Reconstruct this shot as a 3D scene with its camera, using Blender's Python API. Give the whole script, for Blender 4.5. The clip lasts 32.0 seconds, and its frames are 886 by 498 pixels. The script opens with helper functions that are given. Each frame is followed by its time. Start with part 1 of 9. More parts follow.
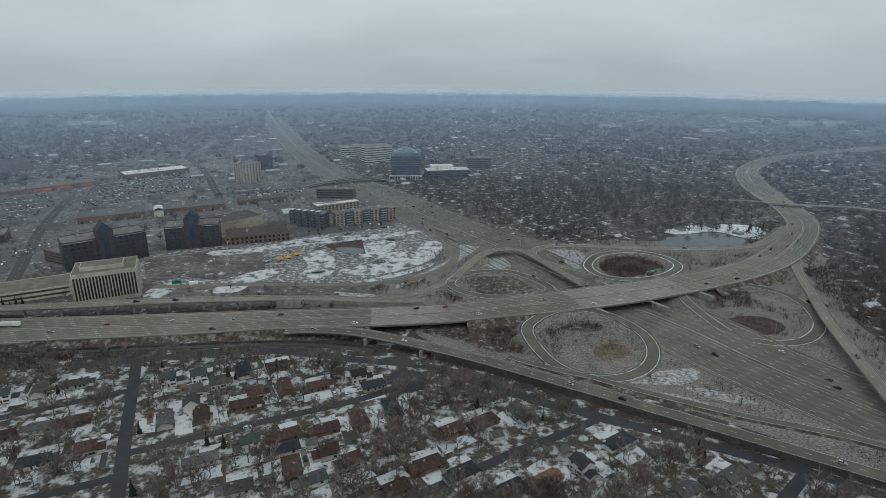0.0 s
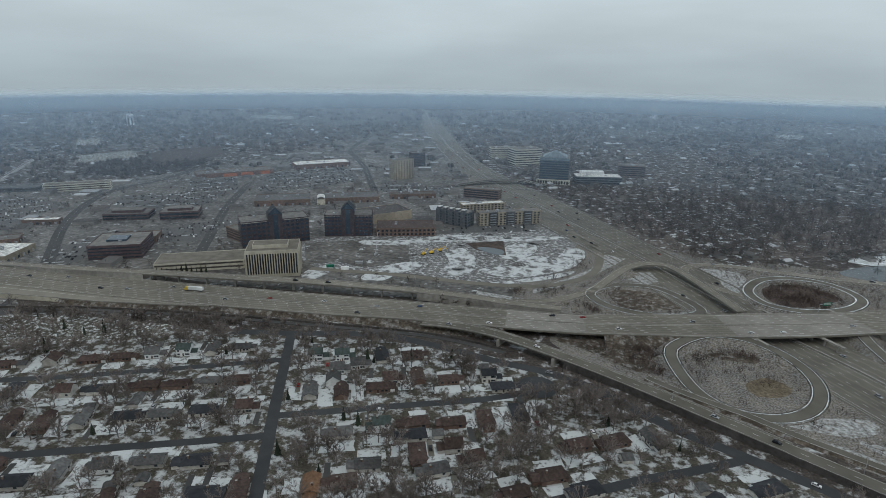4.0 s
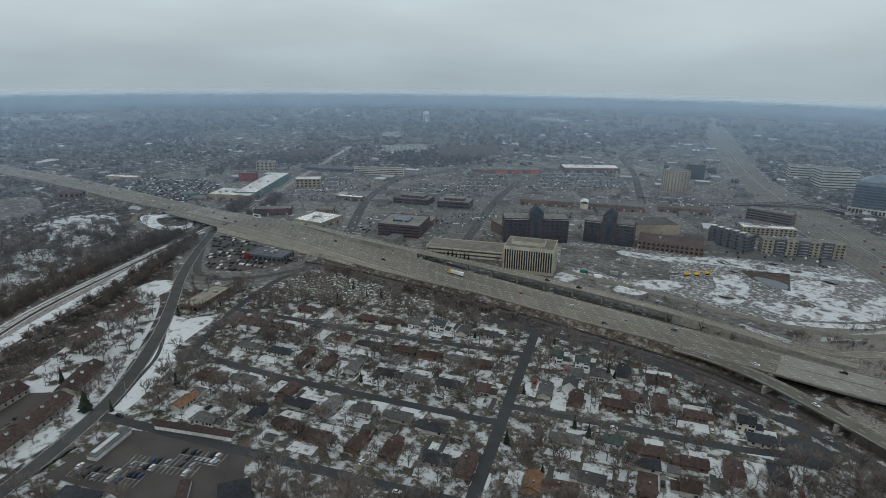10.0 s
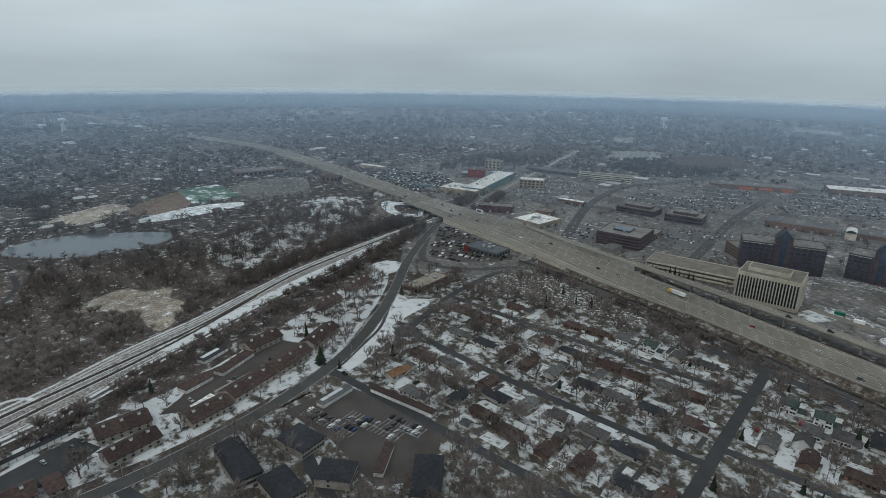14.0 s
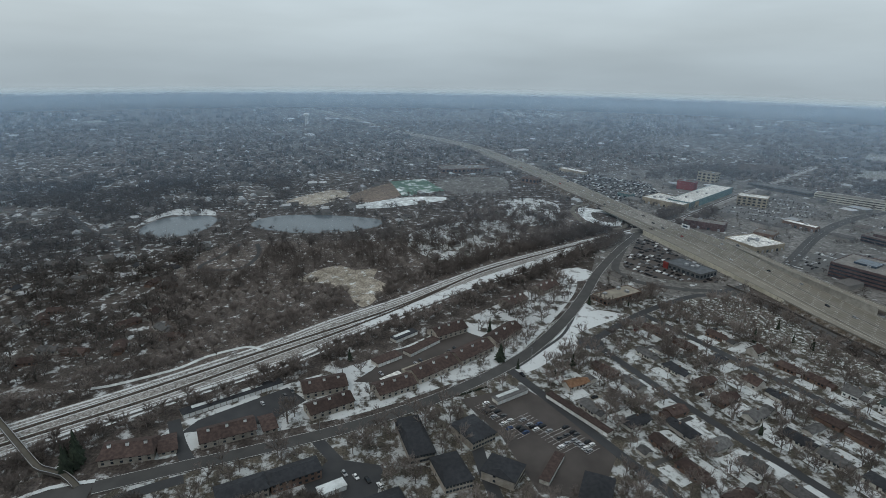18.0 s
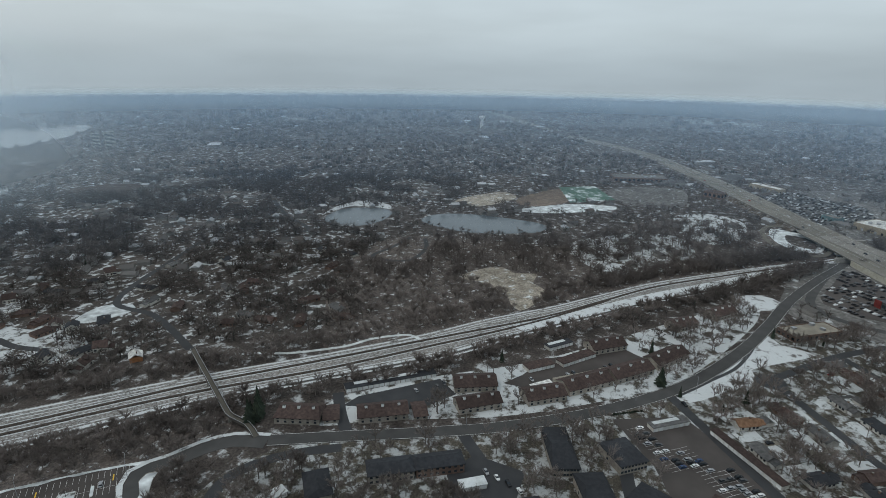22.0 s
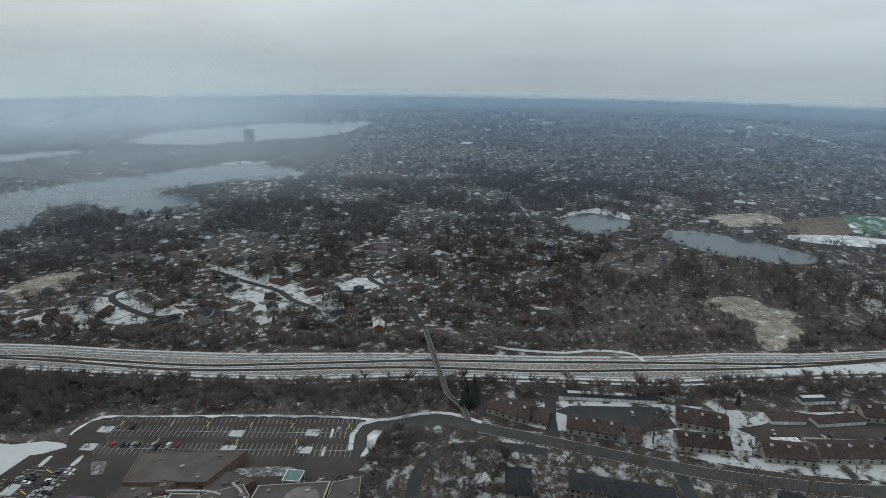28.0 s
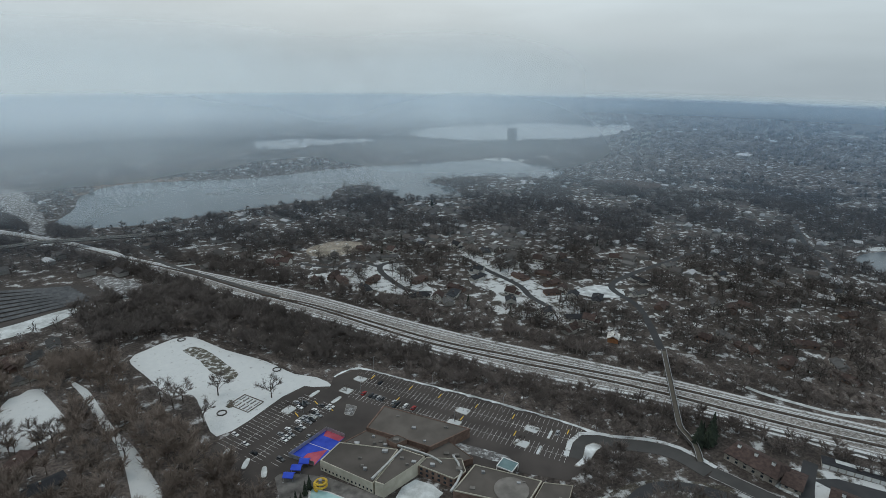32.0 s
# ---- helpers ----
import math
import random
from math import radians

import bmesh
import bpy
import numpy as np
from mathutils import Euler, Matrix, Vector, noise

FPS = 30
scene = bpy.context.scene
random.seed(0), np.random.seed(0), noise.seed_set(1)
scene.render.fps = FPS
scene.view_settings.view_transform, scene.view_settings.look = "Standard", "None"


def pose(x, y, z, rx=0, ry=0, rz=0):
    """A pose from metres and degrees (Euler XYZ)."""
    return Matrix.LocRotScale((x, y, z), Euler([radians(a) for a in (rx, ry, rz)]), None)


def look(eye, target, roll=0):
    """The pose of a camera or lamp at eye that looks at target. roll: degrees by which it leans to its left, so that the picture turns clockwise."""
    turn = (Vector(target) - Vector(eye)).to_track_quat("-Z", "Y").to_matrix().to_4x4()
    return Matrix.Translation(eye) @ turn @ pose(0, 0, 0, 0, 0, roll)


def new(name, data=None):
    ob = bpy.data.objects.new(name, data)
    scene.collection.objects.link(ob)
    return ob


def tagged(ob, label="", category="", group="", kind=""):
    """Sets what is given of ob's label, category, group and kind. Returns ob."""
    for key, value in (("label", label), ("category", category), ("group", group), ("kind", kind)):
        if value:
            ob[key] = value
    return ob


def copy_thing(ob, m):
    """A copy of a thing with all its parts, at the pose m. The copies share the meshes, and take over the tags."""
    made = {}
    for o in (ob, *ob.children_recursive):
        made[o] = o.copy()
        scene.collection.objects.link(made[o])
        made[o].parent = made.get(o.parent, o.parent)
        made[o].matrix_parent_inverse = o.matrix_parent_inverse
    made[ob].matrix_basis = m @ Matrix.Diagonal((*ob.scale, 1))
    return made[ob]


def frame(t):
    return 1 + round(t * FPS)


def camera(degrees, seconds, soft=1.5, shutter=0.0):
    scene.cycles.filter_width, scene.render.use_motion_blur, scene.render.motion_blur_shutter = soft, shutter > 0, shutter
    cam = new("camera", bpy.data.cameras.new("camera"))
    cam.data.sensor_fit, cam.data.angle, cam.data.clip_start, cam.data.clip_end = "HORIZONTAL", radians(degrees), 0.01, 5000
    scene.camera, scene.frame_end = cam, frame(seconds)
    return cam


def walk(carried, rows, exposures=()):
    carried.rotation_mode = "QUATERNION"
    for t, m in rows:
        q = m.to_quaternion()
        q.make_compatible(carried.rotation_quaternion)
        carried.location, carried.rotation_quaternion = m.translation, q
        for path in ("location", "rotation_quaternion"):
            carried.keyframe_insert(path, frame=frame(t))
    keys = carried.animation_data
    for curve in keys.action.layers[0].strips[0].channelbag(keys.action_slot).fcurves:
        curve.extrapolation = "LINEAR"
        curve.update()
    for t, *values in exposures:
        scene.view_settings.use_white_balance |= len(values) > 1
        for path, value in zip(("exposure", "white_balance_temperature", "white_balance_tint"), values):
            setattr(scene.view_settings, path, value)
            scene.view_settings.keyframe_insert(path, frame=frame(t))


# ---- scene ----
EYE = 200.0
cam = camera(76.0, 32.0, 0.4)
PATH = [
    (0.0, pose(0, 0, EYE, 71.90, -0.35, 0.01)),
    (0.5, pose(0, 0, EYE, 71.91, -0.36, 1.17)),
    (1.0, pose(0, 0, EYE, 71.92, -0.37, 2.54)),
    (1.5, pose(0, 0, EYE, 71.94, -0.44, 4.16)),
    (2.0, pose(0, 0, EYE, 71.94, -0.49, 6.06)),
    (2.5, pose(0, 0, EYE, 71.96, -0.61, 8.17)),
    (3.0, pose(0, 0, EYE, 71.96, -0.65, 10.40)),
    (3.5, pose(0, 0, EYE, 71.97, -0.70, 12.69)),
    (5.5, pose(0, 0, EYE, 72.04, -0.82, 22.09)),
    (6.0, pose(0, 0, EYE, 72.04, -0.81, 24.38)),
    (6.5, pose(0, 0, EYE, 72.04, -0.80, 26.50)),
    (7.0, pose(0, 0, EYE, 72.04, -0.78, 28.49)),
    (7.5, pose(0, 0, EYE, 72.02, -0.77, 30.29)),
    (8.0, pose(0, 0, EYE, 72.01, -0.76, 32.15)),
    (8.5, pose(0, 0, EYE, 71.99, -0.76, 34.27)),
    (9.0, pose(0, 0, EYE, 71.99, -0.76, 36.68)),
    (9.5, pose(0, 0, EYE, 71.98, -0.77, 39.20)),
    (10.0, pose(0, 0, EYE, 71.98, -0.79, 41.75)),
    (10.5, pose(0, 0, EYE, 71.98, -0.82, 44.50)),
    (11.0, pose(0, 0, EYE, 71.98, -0.85, 47.42)),
    (11.5, pose(0, 0, EYE, 71.98, -0.85, 50.42)),
    (12.0, pose(0, 0, EYE, 71.98, -0.85, 53.56)),
    (12.5, pose(0, 0, EYE, 71.97, -0.82, 56.70)),
    (13.0, pose(0, 0, EYE, 71.96, -0.81, 59.48)),
    (13.5, pose(0, 0, EYE, 71.94, -0.81, 61.93)),
    (14.0, pose(0, 0, EYE, 71.93, -0.81, 64.30)),
    (14.5, pose(0, 0, EYE, 71.92, -0.81, 66.74)),
    (16.5, pose(0, 0, EYE, 71.91, -0.84, 77.32)),
    (17.0, pose(0, 0, EYE, 71.91, -0.82, 79.87)),
    (17.5, pose(0, 0, EYE, 71.91, -0.84, 82.23)),
    (18.0, pose(0, 0, EYE, 71.91, -0.84, 84.44)),
    (18.5, pose(0, 0, EYE, 71.91, -0.86, 86.68)),
    (19.0, pose(0, 0, EYE, 71.91, -0.87, 89.01)),
    (19.5, pose(0, 0, EYE, 71.92, -0.87, 91.46)),
    (20.0, pose(0, 0, EYE, 71.93, -0.87, 93.87)),
    (20.5, pose(0, 0, EYE, 71.95, -0.87, 96.02)),
    (21.0, pose(0, 0, EYE, 71.98, -0.86, 98.00)),
    (21.5, pose(0, 0, EYE, 72.01, -0.85, 99.84)),
    (22.0, pose(0, 0, EYE, 72.03, -0.83, 101.54)),
    (22.5, pose(0, 0, EYE, 72.05, -0.79, 103.19)),
    (23.0, pose(0, 0, EYE, 72.07, -0.79, 104.87)),
    (23.5, pose(0, 0, EYE, 72.09, -0.79, 106.55)),
    (24.0, pose(0, 0, EYE, 72.10, -0.78, 108.22)),
    (24.5, pose(0, 0, EYE, 72.11, -0.79, 109.89)),
    (26.5, pose(0, 0, EYE, 72.19, -0.75, 118.10)),
    (27.0, pose(0, 0, EYE, 72.18, -0.73, 120.56)),
    (27.5, pose(0, 0, EYE, 72.16, -0.73, 123.08)),
    (28.0, pose(0, 0, EYE, 72.13, -0.68, 125.68)),
    (28.5, pose(0, 0, EYE, 72.11, -0.68, 128.39)),
    (29.0, pose(0, 0, EYE, 72.07, -0.67, 131.22)),
    (29.5, pose(0, 0, EYE, 72.05, -0.68, 134.16)),
    (30.0, pose(0, 0, EYE, 72.03, -0.72, 137.20)),
    (30.5, pose(0, 0, EYE, 72.01, -0.73, 140.48)),
    (31.0, pose(0, 0, EYE, 71.99, -0.75, 144.17)),
    (31.5, pose(0, 0, EYE, 71.97, -0.76, 147.89)),
    (32.0, pose(0, 0, EYE, 71.96, -0.77, 151.22)),
]
walk(cam, PATH, [(0.0, 0.0), (32.0, 0.0)])

# ---- sky, sun ----
world = bpy.data.worlds.new("overcast_sky")
scene.world = world
world.use_nodes = True
wn, wl = world.node_tree.nodes, world.node_tree.links
wn.clear()
w_out = wn.new("ShaderNodeOutputWorld")
w_bg = wn.new("ShaderNodeBackground")
w_sky = wn.new("ShaderNodeTexSky")
w_sky.sky_type, w_sky.sun_disc = "NISHITA", False
w_sky.sun_elevation, w_sky.sun_rotation = radians(32), radians(200)
w_sky.air_density, w_sky.dust_density = 2.0, 4.0
w_dim = wn.new("ShaderNodeMix")
w_dim.data_type, w_dim.blend_type = "RGBA", "MULTIPLY"
w_dim.inputs[0].default_value = 1.0
w_dim.inputs[7].default_value = (0.1, 0.1, 0.1, 1)
wl.new(w_sky.outputs[0], w_dim.inputs[6])
w_tc = wn.new("ShaderNodeTexCoord")
w_sep = wn.new("ShaderNodeSeparateXYZ")
wl.new(w_tc.outputs["Generated"], w_sep.inputs[0])
w_ramp = wn.new("ShaderNodeValToRGB")
w_map = wn.new("ShaderNodeMapRange")
w_map.inputs[1].default_value, w_map.inputs[2].default_value = -0.06, 0.5
wl.new(w_sep.outputs[2], w_map.inputs[0])
wl.new(w_map.outputs[0], w_ramp.inputs[0])
els = w_ramp.color_ramp.elements
els[0].position, els[0].color = 0.0, (0.385, 0.460, 0.510, 1)
els[1].position, els[1].color = 1.0, (0.585, 0.670, 0.73, 1)
for p, c in ((0.06, (0.392, 0.468, 0.518, 1)), (0.11, (0.42, 0.498, 0.546, 1)), (0.2, (0.505, 0.592, 0.64, 1)), (0.36, (0.59, 0.69, 0.75, 1))):
    e = els.new(p)
    e.color = c
w_scale = wn.new("ShaderNodeMapping")
w_scale.inputs["Scale"].default_value = (1, 1, 5)
wl.new(w_tc.outputs["Generated"], w_scale.inputs[0])
w_noise = wn.new("ShaderNodeTexNoise")
w_noise.inputs["Scale"].default_value, w_noise.inputs["Detail"].default_value = 2.6, 4
wl.new(w_scale.outputs[0], w_noise.inputs["Vector"])
w_cl = wn.new("ShaderNodeMapRange")
w_cl.inputs[1].default_value, w_cl.inputs[2].default_value = 0.3, 0.7
w_cl.inputs[3].default_value, w_cl.inputs[4].default_value = 0.9, 1.08
wl.new(w_noise.outputs[0], w_cl.inputs[0])
w_mul = wn.new("ShaderNodeVectorMath")
w_mul.operation = "SCALE"
wl.new(w_ramp.outputs[0], w_mul.inputs[0])
wl.new(w_cl.outputs[0], w_mul.inputs["Scale"])
w_mix = wn.new("ShaderNodeMix")
w_mix.data_type = "RGBA"
w_mix.inputs[0].default_value = 0.96
wl.new(w_dim.outputs[2], w_mix.inputs[6])
wl.new(w_mul.outputs[0], w_mix.inputs[7])
wl.new(w_mix.outputs[2], w_bg.inputs[0])
w_bg.inputs[1].default_value = 1.0
wl.new(w_bg.outputs[0], w_out.inputs[0])

sun_data = bpy.data.lights.new("sun", "SUN")
sun_data.energy, sun_data.angle, sun_data.color = 0.6, radians(25), (1.0, 0.90, 0.80)
sun = new("sun", sun_data)
sun.matrix_world = look((0, 0, 900), (-300, 400, 0))


# ---- materials ----
def material(name, low, high, scale=0.5, rough=0.85, bump=0.0, metal=0.0, fine=None, snow=0.0, snow_scale=0.06, rand=0.0, island=None, snow_soft=0.06, grain=0.0, snow_most=1.0):
    """Two colours mixed by a noise of the given scale, a large stain, fine relief, and snow lying in patches."""
    m = bpy.data.materials.new(name)
    m.use_nodes = True
    n, l = m.node_tree.nodes, m.node_tree.links
    b = n["Principled BSDF"]
    geo = n.new("ShaderNodeNewGeometry")

    def tex(s, detail=4.0, lo=0.35, hi=0.65, a=0.0, z=1.0, rag=0.5):
        t = n.new("ShaderNodeTexNoise")
        t.inputs["Scale"].default_value, t.inputs["Detail"].default_value = s, detail
        t.inputs["Roughness"].default_value = rag
        l.new(geo.outputs["Position"], t.inputs["Vector"])
        r = n.new("ShaderNodeMapRange")
        for i, v in enumerate((lo, hi, a, z)):
            r.inputs[i + 1].default_value = v
        l.new(t.outputs[0], r.inputs[0])
        return r.outputs[0]

    mix = n.new("ShaderNodeMix")
    mix.data_type = "RGBA"
    mix.inputs[6].default_value, mix.inputs[7].default_value = (*low, 1), (*high, 1)
    l.new(tex(scale), mix.inputs[0])
    colour = mix.outputs[2]
    if island:
        ramp = n.new("ShaderNodeValToRGB")
        ramp.color_ramp.interpolation = "CONSTANT"
        el = ramp.color_ramp.elements
        el[0].color = (*island[0], 1)
        el[1].position, el[1].color = 1.0 / len(island), (*island[1], 1)
        for k, c in enumerate(island[2:]):
            el.new((k + 2.0) / len(island)).color = (*c, 1)
        l.new(geo.outputs["Random Per Island"], ramp.inputs[0])
        mi = n.new("ShaderNodeMix")
        mi.data_type = "RGBA"
        mi.inputs[0].default_value = 0.75
        l.new(colour, mi.inputs[6])
        l.new(ramp.outputs[0], mi.inputs[7])
        colour = mi.outputs[2]
    stain = n.new("ShaderNodeVectorMath")
    stain.operation = "SCALE"
    l.new(colour, stain.inputs[0])
    l.new(tex(scale * 0.11, 3.0, 0.3, 0.7, 0.78, 1.2), stain.inputs["Scale"])
    colour = stain.outputs[0]
    if grain:
        gr = n.new("ShaderNodeVectorMath")
        gr.operation = "SCALE"
        l.new(colour, gr.inputs[0])
        l.new(tex(grain, 3.0, 0.3, 0.7, 0.55, 1.5), gr.inputs["Scale"])
        colour = gr.outputs[0]
    if rand:
        info = n.new("ShaderNodeObjectInfo")
        rr = n.new("ShaderNodeMapRange")
        rr.inputs[3].default_value, rr.inputs[4].default_value = 1 - rand, 1 + rand
        l.new(info.outputs["Random"], rr.inputs[0])
        sc = n.new("ShaderNodeVectorMath")
        sc.operation = "SCALE"
        l.new(colour, sc.inputs[0])
        l.new(rr.outputs[0], sc.inputs["Scale"])
        colour = sc.outputs[0]
    if snow:
        cut = 0.5 + 0.34 * (0.5 - snow)
        a = tex(snow_scale, 7.0, cut - snow_soft, cut + snow_soft, 0.0, snow_most, rag=0.68)
        sm = n.new("ShaderNodeMix")
        sm.data_type = "RGBA"
        l.new(a, sm.inputs[0])
        l.new(colour, sm.inputs[6])
        sm.inputs[7].default_value = (0.74, 0.78, 0.79, 1)
        colour = sm.outputs[2]
    l.new(colour, b.inputs["Base Color"])
    b.inputs["Roughness"].default_value, b.inputs["Metallic"].default_value = rough, metal
    b.inputs["Specular IOR Level"].default_value = 0.25
    if bump:
        bp = n.new("ShaderNodeBump")
        bp.inputs["Strength"].default_value, bp.inputs["Distance"].default_value = min(1.0, bump * 2), bump
        l.new(tex(fine or scale * 6), bp.inputs["Height"])
        l.new(bp.outputs[0], b.inputs["Normal"])
    return m


M_WOODS = material("woodland_floor", (0.045, 0.038, 0.034), (0.085, 0.073, 0.065), 0.09, 0.95, 0.4, snow=0.22, snow_scale=0.09, grain=0.6, snow_soft=0.05, snow_most=0.6)
M_FOREST = material("leaf_litter", (0.080, 0.068, 0.061), (0.140, 0.121, 0.109), 0.12, 0.95, 0.4, snow=0.14, snow_scale=0.14, grain=0.6)
M_LAWN = material("snow_dusted_lawn", (0.046, 0.041, 0.033), (0.090, 0.080, 0.064), 0.12, 0.95, 0.25, snow=0.40, snow_scale=0.13, grain=0.9, snow_soft=0.05, snow_most=0.50)
M_SNOWYARD = material("snowy_yard_ground", (0.045, 0.040, 0.033), (0.090, 0.080, 0.066), 0.12, 0.95, 0.2, snow=0.62, snow_scale=0.085, grain=0.8, snow_soft=0.045, snow_most=0.66)
M_SUBURB = material("wooded_suburb_ground", (0.044, 0.038, 0.034), (0.084, 0.073, 0.065), 0.1, 0.95, 0.3, snow=0.31, snow_scale=0.11, grain=0.7, snow_soft=0.04, snow_most=0.68)
M_VERGE = material("dormant_verge_grass", (0.060, 0.048, 0.036), (0.114, 0.093, 0.070), 0.09, 0.95, 0.3, snow=0.36, snow_scale=0.85, snow_soft=0.14, snow_most=0.36, grain=0.6)
M_OCHRE = material("ochre_dead_grass", (0.118, 0.094, 0.064), (0.165, 0.134, 0.094), 0.12, 0.95, 0.3, grain=0.5)
M_RUSSET = material("dark_russet_brush", (0.052, 0.040, 0.035), (0.085, 0.066, 0.057), 0.15, 0.95, 0.4, grain=0.6)
M_RAMP = material("grey_worn_ramp_concrete", (0.098, 0.091, 0.075), (0.132, 0.123, 0.103), 0.06, 0.85, 0.02, fine=2.0)
M_TWIGGREY = material("pale_grey_twigs", (0.165, 0.142, 0.130), (0.255, 0.222, 0.204), 0.05, 0.95, rand=0.3)
M_TWIGBROWN = material("warm_brown_twigs", (0.128, 0.101, 0.084), (0.205, 0.168, 0.142), 0.05, 0.95, rand=0.3)
M_SITE = material("muddy_building_site", (0.098, 0.096, 0.095), (0.155, 0.151, 0.147), 0.05, 0.9, 0.3, snow=0.33, snow_scale=0.24, grain=0.6, snow_soft=0.06, snow_most=0.58)
M_RAGGED = material("ragged_snow_cover", (0.080, 0.074, 0.069), (0.135, 0.126, 0.118), 0.12, 0.9, 0.2, snow=0.76, snow_scale=0.13, snow_soft=0.05, snow_most=0.72, grain=0.5)
M_SITESNOW = material("streaked_site_snow", (0.098, 0.096, 0.095), (0.155, 0.151, 0.147), 0.12, 0.9, 0.2, snow=0.60, snow_scale=0.10, snow_soft=0.06, snow_most=0.64, grain=0.5)
M_MEADOWSNOW = material("windblown_meadow_snow", (0.075, 0.070, 0.055), (0.120, 0.112, 0.090), 0.15, 0.85, 0.2, snow=0.96, snow_scale=0.22, snow_soft=0.06, snow_most=0.70, grain=0.3)
M_BAREGRASS = material("bare_grass_in_snow", (0.066, 0.062, 0.048), (0.110, 0.102, 0.082), 0.15, 0.9, 0.2, snow=0.37, snow_scale=0.30, snow_soft=0.04, snow_most=0.70)
M_ROOFBEIGE = material("beige_gravel_roof", (0.20, 0.183, 0.150), (0.28, 0.257, 0.213), 0.12, 0.95, 0.05)
M_GORE = material("churned_roadside_snow", (0.072, 0.062, 0.050), (0.128, 0.112, 0.092), 0.10, 0.95, 0.3, snow=0.47, snow_scale=0.33, snow_soft=0.14, snow_most=0.62, grain=0.5)
M_BANK = material("brown_embankment_grass", (0.056, 0.045, 0.035), (0.102, 0.083, 0.065), 0.10, 0.95, 0.3, snow=0.20, snow_scale=0.2, snow_soft=0.10, snow_most=0.34, grain=0.5)
M_CITYLOT = material("pale_worn_lot_asphalt", (0.088, 0.088, 0.087), (0.118, 0.118, 0.115), 0.03, 0.9, 0.05)
M_YARDSNOW = material("trodden_yard_snow", (0.050, 0.047, 0.036), (0.085, 0.080, 0.062), 0.15, 0.9, 0.2, snow=0.70, snow_scale=0.17, snow_soft=0.05, snow_most=0.66, grain=0.6)
M_GREYROAD = material("grey_worn_freeway_concrete", (0.104, 0.098, 0.083), (0.140, 0.132, 0.114), 0.05, 0.85, 0.02, fine=2.0)
M_SNOW = material("settled_snow", (0.46, 0.49, 0.495), (0.60, 0.635, 0.64), 0.09, 0.7, 0.15, grain=0.12)
M_FIELDSNOW = material("thin_field_snow", (0.33, 0.35, 0.345), (0.50, 0.535, 0.535), 0.09, 0.8, 0.2, snow=0.52, snow_scale=0.12, snow_soft=0.10, snow_most=0.6)
M_LOT = material("worn_car_park_asphalt", (0.052, 0.046, 0.043), (0.076, 0.067, 0.062), 0.05, 0.9, 0.05)
M_CITY = material("commercial_ground", (0.088, 0.085, 0.080), (0.150, 0.144, 0.136), 0.03, 0.9, 0.1, snow=0.14, snow_scale=0.08, grain=0.2, snow_soft=0.04, snow_most=0.6)
M_ASPH = material("dark_wet_asphalt", (0.036, 0.038, 0.041), (0.046, 0.047, 0.049), 0.12, 0.75, 0.02)
M_GREYASPH = material("faded_grey_asphalt", (0.054, 0.054, 0.053), (0.070, 0.069, 0.067), 0.1, 0.85, 0.02)
M_CONC = material("tan_concrete_roadway", (0.164, 0.152, 0.126), (0.210, 0.195, 0.164), 0.05, 0.85, 0.02, fine=2.0)
M_DECK = material("pale_bridge_deck", (0.180, 0.170, 0.151), (0.225, 0.212, 0.190), 0.08, 0.85, 0.02)
M_CONCD = material("tyre_darkened_concrete", (0.135, 0.125, 0.105), (0.172, 0.160, 0.136), 0.05, 0.85, 0.02, fine=2.0)
M_BARRIER = material("pale_cast_concrete", (0.22, 0.21, 0.188), (0.31, 0.298, 0.27), 0.3, 0.85, 0.05)
M_DARKWALL = material("dark_wall_and_deck_shade", (0.055, 0.05, 0.047), (0.09, 0.083, 0.078), 0.3, 0.9, 0.1)
M_LINE = material("worn_white_paint", (0.52, 0.52, 0.5), (0.66, 0.66, 0.64), 1.0, 0.7)
M_YELLOW = material("yellow_kerb_paint", (0.55, 0.36, 0.04), (0.68, 0.46, 0.07), 1.0, 0.7)
M_BALLAST = material("snow_dusted_ballast", (0.140, 0.129, 0.117), (0.215, 0.199, 0.182), 0.3, 0.95, 0.15, snow=0.30, snow_scale=0.6, snow_soft=0.10, snow_most=0.45, grain=0.9)
M_TRACK = material("dark_track_bed", (0.045, 0.039, 0.035), (0.080, 0.070, 0.062), 0.6, 0.9, 0.1)
M_RAIL = material("rusty_steel_rail", (0.12, 0.085, 0.06), (0.2, 0.15, 0.12), 2.0, 0.5, metal=0.8)
M_ICE = material("grey_lake_ice", (0.072, 0.089, 0.100), (0.115, 0.136, 0.149), 0.006, 0.16)
M_POND = material("dark_open_water", (0.030, 0.041, 0.043), (0.052, 0.064, 0.066), 0.02, 0.1)
M_REED = material("brown_reed_bed", (0.120, 0.093, 0.072), (0.175, 0.138, 0.108), 0.1, 0.95, 0.3, grain=0.4)
M_MARSH = material("pale_dry_marsh_grass", (0.20, 0.176, 0.142), (0.36, 0.325, 0.27), 0.09, 0.95, 0.4, snow=0.15, snow_scale=0.1, grain=0.5)
M_TURF = material("green_sports_turf", (0.065, 0.125, 0.098), (0.105, 0.175, 0.138), 0.03, 0.9, snow=0.3, snow_scale=0.03)
M_BARK = material("grey_brown_bark", (0.060, 0.050, 0.042), (0.110, 0.093, 0.080), 0.8, 0.95, rand=0.25)
M_TWIG = material("bare_winter_twigs", (0.112, 0.096, 0.088), (0.190, 0.164, 0.150), 0.05, 0.95, rand=0.3)
